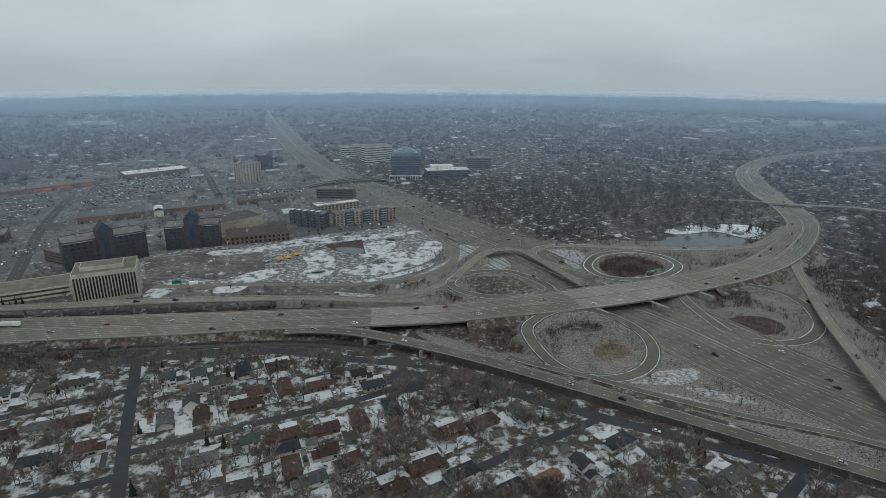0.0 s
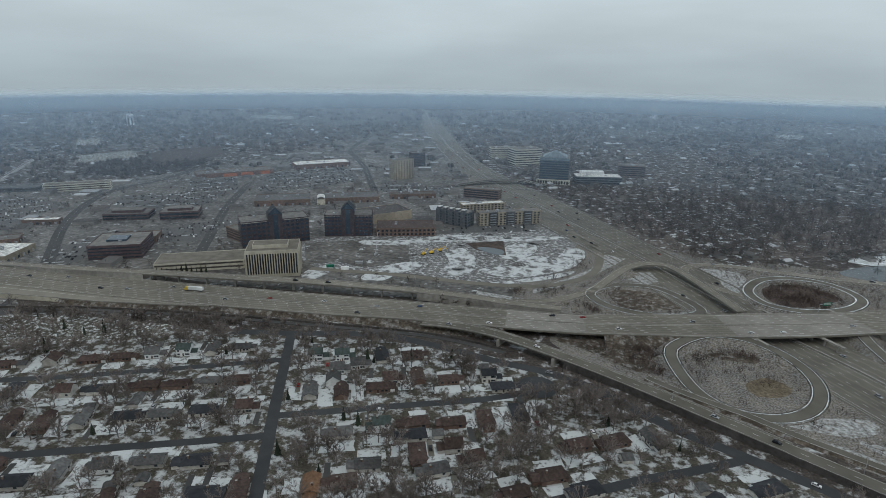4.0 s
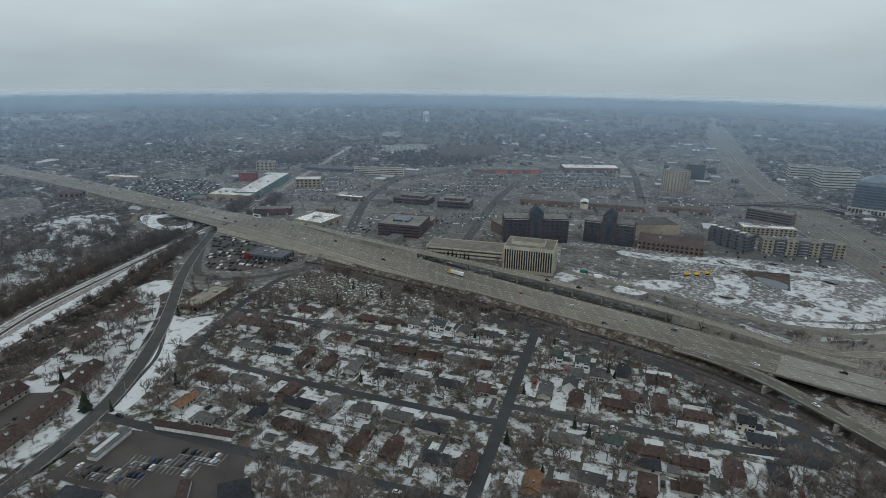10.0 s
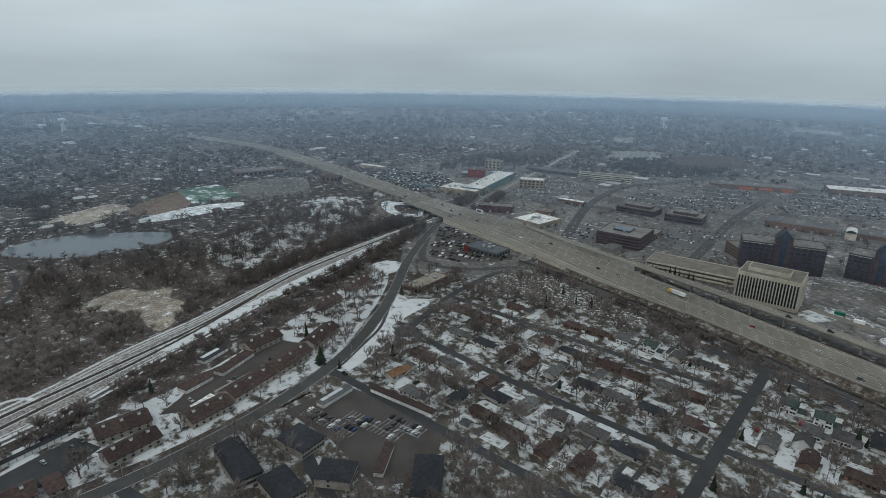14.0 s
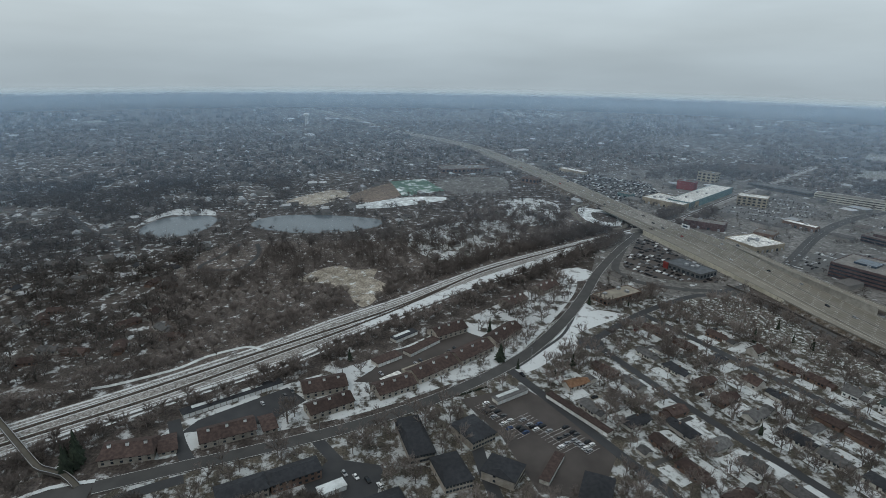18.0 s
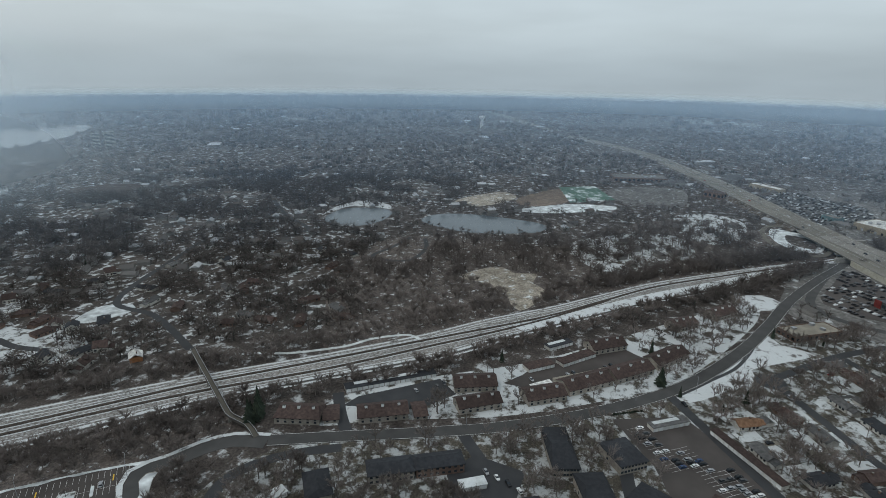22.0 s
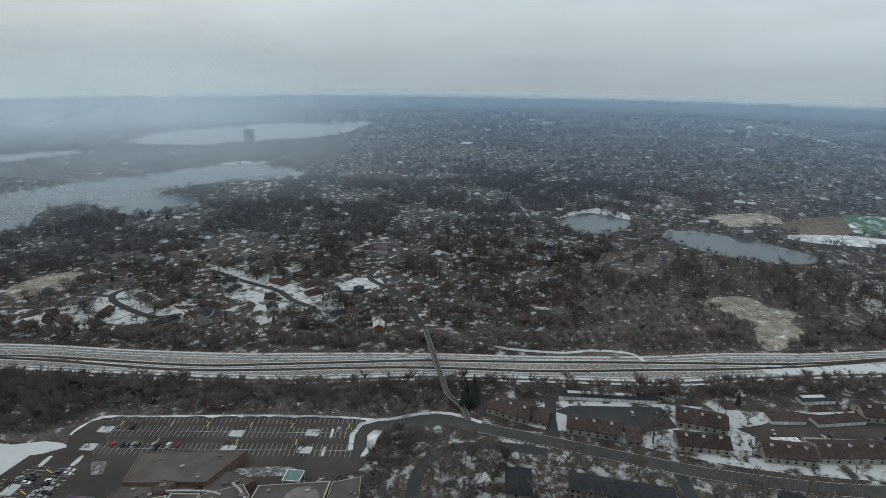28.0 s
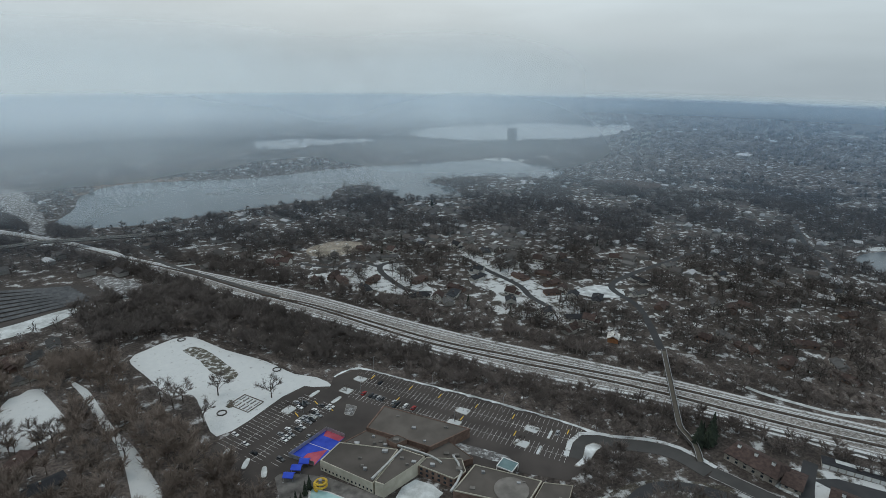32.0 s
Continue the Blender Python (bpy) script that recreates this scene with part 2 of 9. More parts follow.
M_FARWOOD = material("far_bare_woods", (0.075, 0.064, 0.059), (0.135, 0.116, 0.106), 0.012, 0.95, island=((0.088, 0.076, 0.070), (0.118, 0.101, 0.092), (0.140, 0.119, 0.108), (0.072, 0.064, 0.060), (0.042, 0.046, 0.040)))
M_FIR = material("dark_evergreen_needles", (0.013, 0.020, 0.014), (0.034, 0.045, 0.030), 0.5, 0.9, rand=0.3)
M_HEDGE = material("brown_scrub", (0.050, 0.038, 0.034), (0.098, 0.077, 0.068), 0.15, 0.95, rand=0.2)
M_GLASS = material("dark_window_glass", (0.018, 0.024, 0.030), (0.045, 0.056, 0.066), 0.08, 0.12)
M_BLUEGLASS = material("blue_tinted_glass", (0.018, 0.030, 0.046), (0.05, 0.072, 0.098), 0.06, 0.1)
M_REDBRICK = material("dark_red_brick", (0.070, 0.044, 0.044), (0.115, 0.074, 0.072), 0.4, 0.9, 0.03)
M_DARKBRICK = material("dark_purple_brick", (0.046, 0.034, 0.038), (0.078, 0.057, 0.060), 0.4, 0.85, 0.03)
M_BRICK = material("brown_brick", (0.125, 0.083, 0.066), (0.19, 0.13, 0.104), 0.4, 0.9, 0.03)
M_PALE = material("pale_precast_concrete", (0.385, 0.362, 0.295), (0.50, 0.473, 0.392), 0.2, 0.85, 0.03)
M_TAN = material("tan_rendered_wall", (0.26, 0.222, 0.165), (0.345, 0.296, 0.222), 0.2, 0.9)
M_WHITE = material("white_painted_wall", (0.55, 0.56, 0.55), (0.70, 0.71, 0.70), 0.3, 0.8, rand=0.12)
M_SIDING = material("pale_house_siding", (0.36, 0.345, 0.31), (0.50, 0.485, 0.45), 0.5, 0.8, rand=0.3)
M_SLATEROOF = material("blue_grey_panel_roof", (0.055, 0.062, 0.070), (0.095, 0.105, 0.115), 0.2, 0.6)
M_GREYWALL = material("charcoal_cladding", (0.075, 0.08, 0.085), (0.12, 0.125, 0.13), 0.3, 0.8)
M_ROOFFLAT = material("grey_gravel_roof", (0.115, 0.108, 0.10), (0.19, 0.18, 0.165), 0.15, 0.95, 0.05, rand=0.15)
M_ROOFDARK = material("dark_brown_gravel_roof", (0.080, 0.072, 0.064), (0.108, 0.097, 0.087), 0.10, 0.95, 0.05, rand=0.15)
M_DUCT = material("pale_painted_duct", (0.30, 0.31, 0.30), (0.42, 0.43, 0.42), 0.4, 0.6)
M_ROOFTAN = material("tan_gravel_roof", (0.125, 0.114, 0.098), (0.180, 0.166, 0.143), 0.12, 0.95, 0.05)
M_ROOFWHITE = material("white_membrane_roof", (0.48, 0.48, 0.46), (0.66, 0.66, 0.63), 0.06, 0.8, grain=0.3)
M_ROOFBROWN = material("brown_shingles", (0.044, 0.031, 0.028), (0.076, 0.054, 0.048), 0.6, 0.95, 0.04, rand=0.25)
M_ROOFGREY = material("grey_shingles", (0.060, 0.060, 0.060), (0.105, 0.104, 0.103), 0.6, 0.95, 0.04, rand=0.3)
M_ROOFBLACK = material("black_shingles", (0.024, 0.026, 0.030), (0.036, 0.039, 0.044), 0.5, 0.9, 0.03, rand=0.2)
M_ROOFGREEN = material("green_grey_shingles", (0.036, 0.050, 0.046), (0.062, 0.080, 0.074), 0.6, 0.95, 0.04)
M_ROOFRUST = material("rust_brown_shingles", (0.14, 0.078, 0.045), (0.21, 0.125, 0.078), 0.6, 0.95, 0.04)
M_TOWERROOF = material("grey_blue_metal_roof", (0.115, 0.145, 0.16), (0.17, 0.205, 0.22), 0.2, 0.5)
M_TEALROOF = material("weathered_teal_copper", (0.10, 0.17, 0.18), (0.16, 0.245, 0.255), 0.2, 0.6)
M_ORANGE = material("orange_shop_front", (0.34, 0.115, 0.060), (0.42, 0.150, 0.080), 0.3, 0.8)
M_BLUE = material("blue_court_paint", (0.02, 0.055, 0.42), (0.04, 0.09, 0.55), 0.2, 0.7)
M_RED = material("red_court_paint", (0.36, 0.06, 0.10), (0.46, 0.10, 0.14), 0.2, 0.7)
M_AQUA = material("pale_aqua_pool", (0.24, 0.42, 0.42), (0.34, 0.52, 0.52), 0.2, 0.6)
M_METAL = material("galvanised_steel", (0.30, 0.31, 0.32), (0.42, 0.43, 0.44), 0.5, 0.5, metal=0.6)
M_TIMBER = material("weathered_timber", (0.10, 0.08, 0.066), (0.165, 0.138, 0.115), 0.8, 0.9, rand=0.15)
M_ORANGETIMBER = material("orange_stained_timber", (0.26, 0.115, 0.05), (0.36, 0.17, 0.08), 0.6, 0.8)
M_RUBBER = material("black_tyre_rubber", (0.014, 0.014, 0.014), (0.026, 0.026, 0.026), 3.0, 0.8)
M_FARROOF = material("far_roofs", (0.09, 0.085, 0.082), (0.15, 0.142, 0.136), 0.02, 0.9, island=((0.36, 0.385, 0.40), (0.54, 0.56, 0.575), (0.075, 0.07, 0.068), (0.10, 0.085, 0.075), (0.15, 0.145, 0.14), (0.06, 0.056, 0.056), (0.12, 0.115, 0.11), (0.085, 0.08, 0.078), (0.07, 0.066, 0.062), (0.10, 0.095, 0.09)))
M_FARWALL = material("far_house_walls", (0.16, 0.155, 0.145), (0.28, 0.27, 0.255), 0.03, 0.9)
M_SIGNGREEN = material("green_road_sign", (0.01, 0.12, 0.075), (0.015, 0.15, 0.09), 1.0, 0.5)
M_TOWNWALL = material("beige_townhouse_wall", (0.25, 0.225, 0.192), (0.36, 0.33, 0.29), 0.4, 0.85, rand=0.1)
M_REDFRONT = material("dull_red_cladding", (0.16, 0.03, 0.028), (0.22, 0.045, 0.04), 0.3, 0.8)
CAR_PAINTS = [material("car_paint_" + k, c, tuple(v * 1.15 for v in c), 0.5, 0.25) for k, c in
              (("white", (0.62, 0.63, 0.63)), ("silver", (0.30, 0.31, 0.32)), ("black", (0.018, 0.019, 0.021)), ("red", (0.24, 0.02, 0.02)), ("blue", (0.03, 0.055, 0.12)), ("grey", (0.09, 0.092, 0.095)))]


# ---- mesh helpers ----
class Shape:
    """Collects faces for one mesh."""

    def __init__(self):
        self.v, self.f = [], []

    def add(self, verts, faces):
        k = len(self.v)
        self.v += [tuple(p) for p in verts]
        self.f += [tuple(i + k for i in f) for f in faces]
        return self

    def box(self, x0, y0, z0, x1, y1, z1):
        return self.add([(x0, y0, z0), (x1, y0, z0), (x1, y1, z0), (x0, y1, z0), (x0, y0, z1), (x1, y0, z1), (x1, y1, z1), (x0, y1, z1)],
                        [(3, 2, 1, 0), (4, 5, 6, 7), (0, 1, 5, 4), (1, 2, 6, 5), (2, 3, 7, 6), (3, 0, 4, 7)])

    def gable(self, x0, y0, x1, y1, z0, rise, over=0.5, thick=0.25, hip=0.0):
        """A pitched roof with its ridge along x; hip draws the ridge's ends in."""
        a, b, c, d, m = x0 - over, x1 + over, y0 - over, y1 + over, (y0 + y1) / 2
        e, h = z0 - 0.12, z0 + rise
        top = [(a, c, e), (b, c, e), (b, d, e), (a, d, e), (a + hip, m, h), (b - hip, m, h)]
        low = [(x, y, z - thick) for x, y, z in top]
        ends = [(1, 2, 5), (3, 0, 4), (8, 7, 11), (6, 9, 10)] if hip else [(1, 7, 11, 5), (5, 11, 8, 2), (3, 9, 10, 4), (4, 10, 6, 0)]
        if not hip:
            return self.add(top + low, [(0, 1, 5, 4), (2, 3, 4, 5), (7, 6, 10, 11), (9, 8, 11, 10), (0, 6, 7, 1), (2, 8, 9, 3)] + ends)
        return self.add(top + low, [(0, 1, 5, 4), (2, 3, 4, 5), (7, 6, 10, 11), (9, 8, 11, 10)] + ends + [
                                    (0, 6, 7, 1), (1, 7, 8, 2), (2, 8, 9, 3), (3, 9, 6, 0)])

    def prism(self, poly, z0, z1):
        n = len(poly)
        area = sum(poly[i][0] * poly[(i + 1) % n][1] - poly[(i + 1) % n][0] * poly[i][1] for i in range(n))
        if area < 0:
            poly = poly[::-1]
        return self.add([(x, y, z0) for x, y in poly] + [(x, y, z1) for x, y in poly],
                        [tuple(range(n, 2 * n))] + [(i, (i + 1) % n, n + (i + 1) % n, n + i) for i in range(n)])

    def cone(self, p, q, r0, r1, n=6, caps=True):
        p, q = Vector(p), Vector(q)
        d = (q - p).normalized()
        u = d.orthogonal().normalized()
        w = d.cross(u)
        ring = [(math.cos(2 * math.pi * i / n), math.sin(2 * math.pi * i / n)) for i in range(n)]
        vs = [p + (u * c + w * s) * r0 for c, s in ring] + [q + (u * c + w * s) * r1 for c, s in ring]
        fs = [(i, (i + 1) % n, n + (i + 1) % n, n + i) for i in range(n)]
        if caps:
            fs += [tuple(range(n, 2 * n)), tuple(range(n - 1, -1, -1))]
        return self.add(vs, fs)

    def mesh(self, name, mat):
        me = bpy.data.meshes.new(name)
        me.from_pydata(self.v, [], self.f)
        me.materials.append(mat)
        me.update()
        return me


def part(name, shape, mat, parent=None, label=""):
    """One mesh object under a thing or a part; shape may be a ready mesh."""
    ob = new(name, shape if isinstance(shape, bpy.types.Mesh) else shape.mesh(name, mat))
    if parent:
        ob.parent = parent
    if label:
        ob["label"] = label
    return ob


def thing(name, label, category, m=None, group="", kind=""):
    ob = tagged(new(name), label, category, group, kind)
    if m:
        ob.matrix_world = m
    return ob


def setting(name, shape, mat, label, category, z=0.0):
    ob = tagged(part(name, shape, mat), label, category, kind="structure")
    ob.location.z = z
    return ob


def curve(pts, step=6.0, closed=False):
    """A smooth line (Catmull-Rom) through plan points (x, y, z), sampled about every step metres."""
    p = np.array([(*q, 0.0)[:3] for q in pts], float)
    n, out = len(p), []
    for i in range(n if closed else n - 1):
        a, b, c, d = (p[(i + k) % n] if closed else p[min(max(i + k, 0), n - 1)] for k in (-1, 0, 1, 2))
        m = max(2, int(np.linalg.norm(c - b) / step))
        for s in np.arange(m) / m:
            out.append(0.5 * (2 * b + (c - a) * s + (2 * a - 5 * b + 4 * c - d) * s**2 + (3 * b - a - 3 * c + d) * s**3))
    out.append(p[0] if closed else p[-1])
    return np.array(out)


def normals(line):
    t = np.gradient(line[:, :2], axis=0)
    t /= np.linalg.norm(t, axis=1)[:, None] + 1e-9
    return np.stack([-t[:, 1], t[:, 0]], 1)


def offset(line, d):
    out = line.copy()
    out[:, :2] += normals(line) * d
    return out


def resample(line, n):
    s = np.concatenate([[0], np.cumsum(np.linalg.norm(np.diff(line, axis=0), axis=1))])
    u = np.linspace(0, s[-1], n)
    return np.stack([np.interp(u, s, line[:, k]) for k in range(3)], 1)


# plan grid that remembers where roads and buildings stand
GX, GY, CELL = -1700.0, -1700.0, 3.0
TAKEN = np.zeros((1100, 1300), bool)


def take(x, y, r):
    i, j, k = int((x - GX) / CELL), int((y - GY) / CELL), int(r / CELL + 0.5)
    TAKEN[max(0, i - k):max(0, i + k + 1), max(0, j - k):max(0, j + k + 1)] = True


def is_free(x, y):
    i, j = int((x - GX) / CELL), int((y - GY) / CELL)
    return not (0 <= i < TAKEN.shape[0] and 0 <= j < TAKEN.shape[1] and TAKEN[i, j])


def inside(poly, x, y):
    poly = np.asarray(poly, float)
    hit = np.zeros(np.shape(x), bool)
    for (ax, ay), (bx, by) in zip(poly[:, :2], np.roll(poly[:, :2], -1, axis=0)):
        c = (ay > y) != (by > y)
        hit ^= c & (x < (bx - ax) * (y - ay) / (by - ay + 1e-12) + ax)
    return hit


def take_poly(poly):
    p = np.asarray(poly, float)
    for x in np.arange(p[:, 0].min(), p[:, 0].max(), CELL * 0.6):
        ys = np.arange(p[:, 1].min(), p[:, 1].max(), CELL * 0.6)
        for y in ys[inside(p, np.full(len(ys), x), ys)]:
            take(x, y, 1)


def strip(shape, left, right, thick=0.0):
    """A band between two lines; with a thickness it is a slab."""
    n = len(left)
    vs = [tuple(p) for p in left] + [tuple(p) for p in right]
    fs = [(n + i, n + i + 1, i + 1, i) for i in range(n - 1)]
    if thick:
        vs += [(x, y, z - thick) for x, y, z in vs]
        fs += [(2 * n + i, 2 * n + i + 1, 3 * n + i + 1, 3 * n + i) for i in range(n - 1)]
        fs += [(i, i + 1, 2 * n + i + 1, 2 * n + i) for i in range(n - 1)]
        fs += [(3 * n + i, 3 * n + i + 1, n + i + 1, n + i) for i in range(n - 1)]
    return shape.add(vs, fs)


def dashes(shape, line, d, gap, dash, width):
    run = offset(line, d)
    s = np.concatenate([[0], np.cumsum(np.linalg.norm(np.diff(run, axis=0), axis=1))])
    nrm = normals(run)
    for u in np.arange(0, s[-1] - dash, gap):
        a = np.array([np.interp(u, s, run[:, k]) for k in range(3)])
        b = np.array([np.interp(u + dash, s, run[:, k]) for k in range(3)])
        w = np.array([*(np.array([-(b - a)[1], (b - a)[0]]) / (np.linalg.norm((b - a)[:2]) + 1e-9) * width / 2), 0])
        up = np.array([0, 0, 0.05])
        shape.add([a - w + up, b - w + up, b + w + up, a + w + up], [(0, 1, 2, 3)])


def road(name, pts, width, mat, label, z=0.06, thick=0.3, lanes=(), edge=True, step=6.0, kind="road", closed=False):
    line = curve(pts, step, closed)
    line[:, 2] += z
    ob = setting(name, strip(Shape(), offset(line, width / 2), offset(line, -width / 2), thick), mat, label, kind)
    for p in line:
        take(p[0], p[1], width / 2 + 2)
    if lanes or edge:
        sh = Shape()
        for d in lanes:
            dashes(sh, line, d, 12.0, 3.6, 0.22)
        if edge:
            for d in (width / 2 - 0.5, 0.5 - width / 2):
                strip(sh, offset(line, d + 0.1) + (0, 0, 0.05), offset(line, d - 0.1) + (0, 0, 0.05))
        part("lane_marking", sh, M_LINE, ob, "worn white lane paint")
    return ob, line


def wall_along(name, line, height, width, mat, label, parent=None, drop=0.0):
    a, b = offset(line, width / 2), offset(line, -width / 2)
    sh = strip(Shape(), a + (0, 0, height), b + (0, 0, height), height + drop)
    if parent:
        return part(name, sh, mat, parent, label)
    return setting(name, sh, mat, label, "barrier")


def bank(shape, edge, side, slope=2.0, reach=None):
    """A grassy slope from a raised road's edge to the ground."""
    foot = offset(edge, 0)
    nrm = normals(edge)
    foot[:, :2] += nrm * side * (edge[:, 2:3] * slope)
    foot[:, 2] = 0.0
    return strip(shape, foot, edge, 0.0) if side > 0 else strip(shape, edge, foot, 0.0)


# ---- ground ----
ground = Shape()
radii = [0.0, 150, 300, 500, 800, 1200, 1800, 2600, 3300, 4000]
for i, r in enumerate(radii[1:]):
    ground.v += [(r * math.cos(a), r * math.sin(a), 0.0) for a in np.arange(96) * math.pi / 48]
ground.v.append((0, 0, 0))
ground.f += [(len(ground.v) - 1, k, (k + 1) % 96) for k in range(96)]
for i in range(len(radii) - 2):
    ground.f += [(i * 96 + k, (i + 1) * 96 + k, (i + 1) * 96 + (k + 1) % 96, i * 96 + (k + 1) % 96) for k in range(96)]
setting("ground", ground, M_WOODS, "brown woodland and suburb ground with thin snow patches", "ground")


def patch(name, pts, mat, label, category="ground", z=0.02, smooth=True, block=False, holes=0):
    line = curve(pts, 8.0, True)[:-1] if smooth else np.array([(*p, 0.0)[:3] for p in pts])
    if block:
        take_poly(line[:, :2])
    sh = Shape()
    sh.v = [(x, y, 0.0) for x, y, _ in line]
    area = np.sum(line[:, 0] * np.roll(line[:, 1], -1) - np.roll(line[:, 0], -1) * line[:, 1])
    sh.f = [tuple(range(len(line))) if area > 0 else tuple(range(len(line)))[::-1]]
    return setting(name, sh, mat, label, category, z)


YARDS = [(-455, 180), (-480, 250), (-460, 320), (-330, 335), (-215, 352), (-100, 366), (-30, 354), (50, 308), (110, 278), (235, 222), (260, 60), (60, 20), (-100, 60), (-200, 100), (-335, 78)]
SOUTHYARDS = [(-335, 70), (-300, 20), (-270, -70), (-245, -130), (-190, -160), (-120, -120), (-100, 60), (-200, 100)]
TOWNHOMES = [(-470, 170), (-360, 92), (-325, 40), (-295, -20), (-275, -90), (-262, -125), (-290, -125), (-330, -70), (-370, 0), (-455, 100), (-520, 180)]
CITY = [(-1000, 345), (-760, 362), (-600, 402), (-450, 428), (-300, 430), (-140, 452), (-60, 475), (-20, 530), (0, 620), (-60, 760), (-160, 960), (-300, 1300), (-480, 1700), (-640, 1500), (-700, 1100), (-800, 820), (-960, 700), (-1100, 520)]
INTERCHANGE = [(-60, 470), (20, 440), (-20, 400), (60, 345), (150, 300), (260, 225), (340, 260), (340, 420), (400, 540), (430, 640), (360, 640), (200, 650), (100, 660), (40, 720), (-10, 690)]
SITE = [(-324, 578), (-189, 643), (-40, 718), (-12, 658), (-18, 585), (-45, 530), (-98, 506), (-185, 508), (-270, 500)]
patch("lawn_yards", YARDS, M_LAWN, "house yards of brown grass under thin patchy snow", z=0.02)
patch("parklet_snow", [(-462, 262), (-470, 300), (-420, 330), (-350, 338), (-300, 340), (-330, 315), (-400, 280)], M_BAREGRASS, "snowy grass between trees beside the freeway", z=0.0287)
patch("dealer_verge", [(-680, 330), (-640, 262), (-560, 222), (-500, 205), (-455, 262), (-462, 335), (-520, 350), (-620, 348)], M_CITY, "grey ground round the dealership", z=0.0335)
patch("lawn_apartments", SOUTHYARDS, M_LAWN, "apartment lawns with patchy snow", z=0.025)
patch("lawn_townhouses", TOWNHOMES, M_SNOWYARD, "snowy lawn round the brown townhouses", z=0.03)
patch("commercial_ground", CITY, M_CITY, "grey commercial district ground with remnants of snow", z=0.02)
patch("interchange_verge", INTERCHANGE, M_VERGE, "dry brown grass inside the interchange dusted with snow", z=0.03)
for nm, poly in (("field_wood_floor", [(-95, -318), (-20, -452), (45, -445), (65, -525), (20, -565), (-35, -548), (-85, -466), (-130, -390), (-178, -318), (-150, -290)]), ("creek_wood_floor", [(130, -520), (170, -300), (60, -200), (-20, -205), (-35, -235), (-10, -300), (15, -345), (30, -420), (70, -440)]),
                 ("west_wood_floor", [(-345, -150), (-395, -85), (-450, -25), (-560, 115), (-655, 270), (-760, 290), (-800, 140), (-660, 20), (-640, -180), (-500, -210), (-430, -190)]), ("north_wood_floor", [(110, 650), (250, 690), (300, 740), (420, 730), (470, 800), (450, 960), (200, 980), (70, 850), (40, 745)])):
    patch(nm, poly, M_FOREST, "dark leaf litter under bare woods", z=0.015)
patch("embankment_snow", [(190, -1125), (149, -1061), (102, -841), (112, -804), (168, -963), (260, -1100)], M_SITE, "snowy road embankment under construction", z=0.05, block=True)
RAILBRUSH = [(-214, -196), (-196, -224), (-160, -280), (-124, -334), (-132, -352), (-180, -305), (-225, -245), (-262, -192), (-248, -172), (-226, -180)]
patch("rail_brush_floor", RAILBRUSH, M_FOREST, "leaf litter under brush between car park and railway", z=0.018)
SUBURB = [(-330, -255), (-400, -140), (-480, -200), (-640, -200), (-680, -330), (-790, -330), (-800, -240), (-830, -140), (-1000, -160), (-1000, -560), (-760, -800), (-480, -760), (-270, -800), (-20, -780), (10, -690), (-90, -540), (-200, -385)]
patch("suburb_ground", SUBURB, M_SUBURB, "wooded suburb ground with ragged snow", z=0.012)
patch("suburb_ground_far", [(-560, -300), (-660, -250), (-700, -340), (-800, -340), (-830, -160), (-980, -180), (-980, -540), (-760, -770), (-480, -740), (-280, -770), (-60, -750), (-40, -690), (-150, -560), (-260, -545), (-420, -540), (-470, -430)], M_SUBURB, "wooded suburb yards patched with snow", z=0.016)
patch("building_site_ground", SITE, M_SITE, "muddy building site half covered with snow", z=0.06, block=True)
patch("site_basin", [(-137, 624), (-96, 647), (-84, 593), (-97, 593), (-121, 604)], M_RUSSET, "shallow brown basin on the building site", z=0.16, smooth=False)
patch("site_basin_ice", [(-121, 609), (-111, 616), (-91, 611), (-88, 595), (-100, 593)], M_ICE, "pale icy water in the basin", "water", z=0.19)
patch("site_mud", [(-317, 569), (-233, 613), (-197, 593), (-179, 541), (-218, 510), (-248, 519), (-281, 503)], M_CITY, "bare grey mud and old asphalt on the building site", z=0.075, smooth=False)
for k, poly in enumerate(([(-104, 541), (-87, 528), (-60, 530), (-31, 551), (-10, 577), (-3, 606), (-24, 588), (-48, 603), (-69, 583), (-76, 560)], [(-87, 583), (-94, 611), (-80, 639), (-59, 645), (-54, 616), (-66, 586)],
                          [(-138, 517), (-140, 557), (-151, 583), (-137, 605), (-128, 594), (-113, 570), (-110, 531), (-122, 511)], [(-257, 600), (-211, 613), (-160, 653), (-94, 665), (-32, 687), (-28, 677), (-91, 645), (-153, 626), (-205, 597), (-250, 584)],
                          [(-90, 504), (-50, 530), (-14, 561), (-9, 559), (-20, 543), (-49, 520), (-87, 500)], [(-211, 481), (-202, 518), (-184, 539), (-167, 543), (-164, 526), (-179, 507), (-187, 482)], [(-270, 473), (-266, 502), (-251, 505), (-246, 488), (-255, 462)], [(-30, 596), (-17, 640), (-2, 637), (-1, 604), (-18, 584)])):
    patch("site_snow", poly, M_SITESNOW, "ragged sheet of old snow on the building site", "snow", z=0.09 + 0.006 * k)
LAKE = [(99, -833), (61, -806), (-20, -796), (-131, -822), (-267, -828), (-392, -765), (-480, -768), (-534, -811), (-478, -862), (-473, -900), (-575, -895), (-693, -823), (-750, -875), (-738, -993), (-676, -1054), (-553, -1068), (-359, -1080), (-182, -1053), (6, -1085), (70, -1023), (80, -919)]
LAKE2 = [(-740, -1541), (-964, -1720), (-1299, -1690), (-1587, -1504), (-1400, -1345), (-1180, -1270), (-1031, -1286), (-868, -1328)]
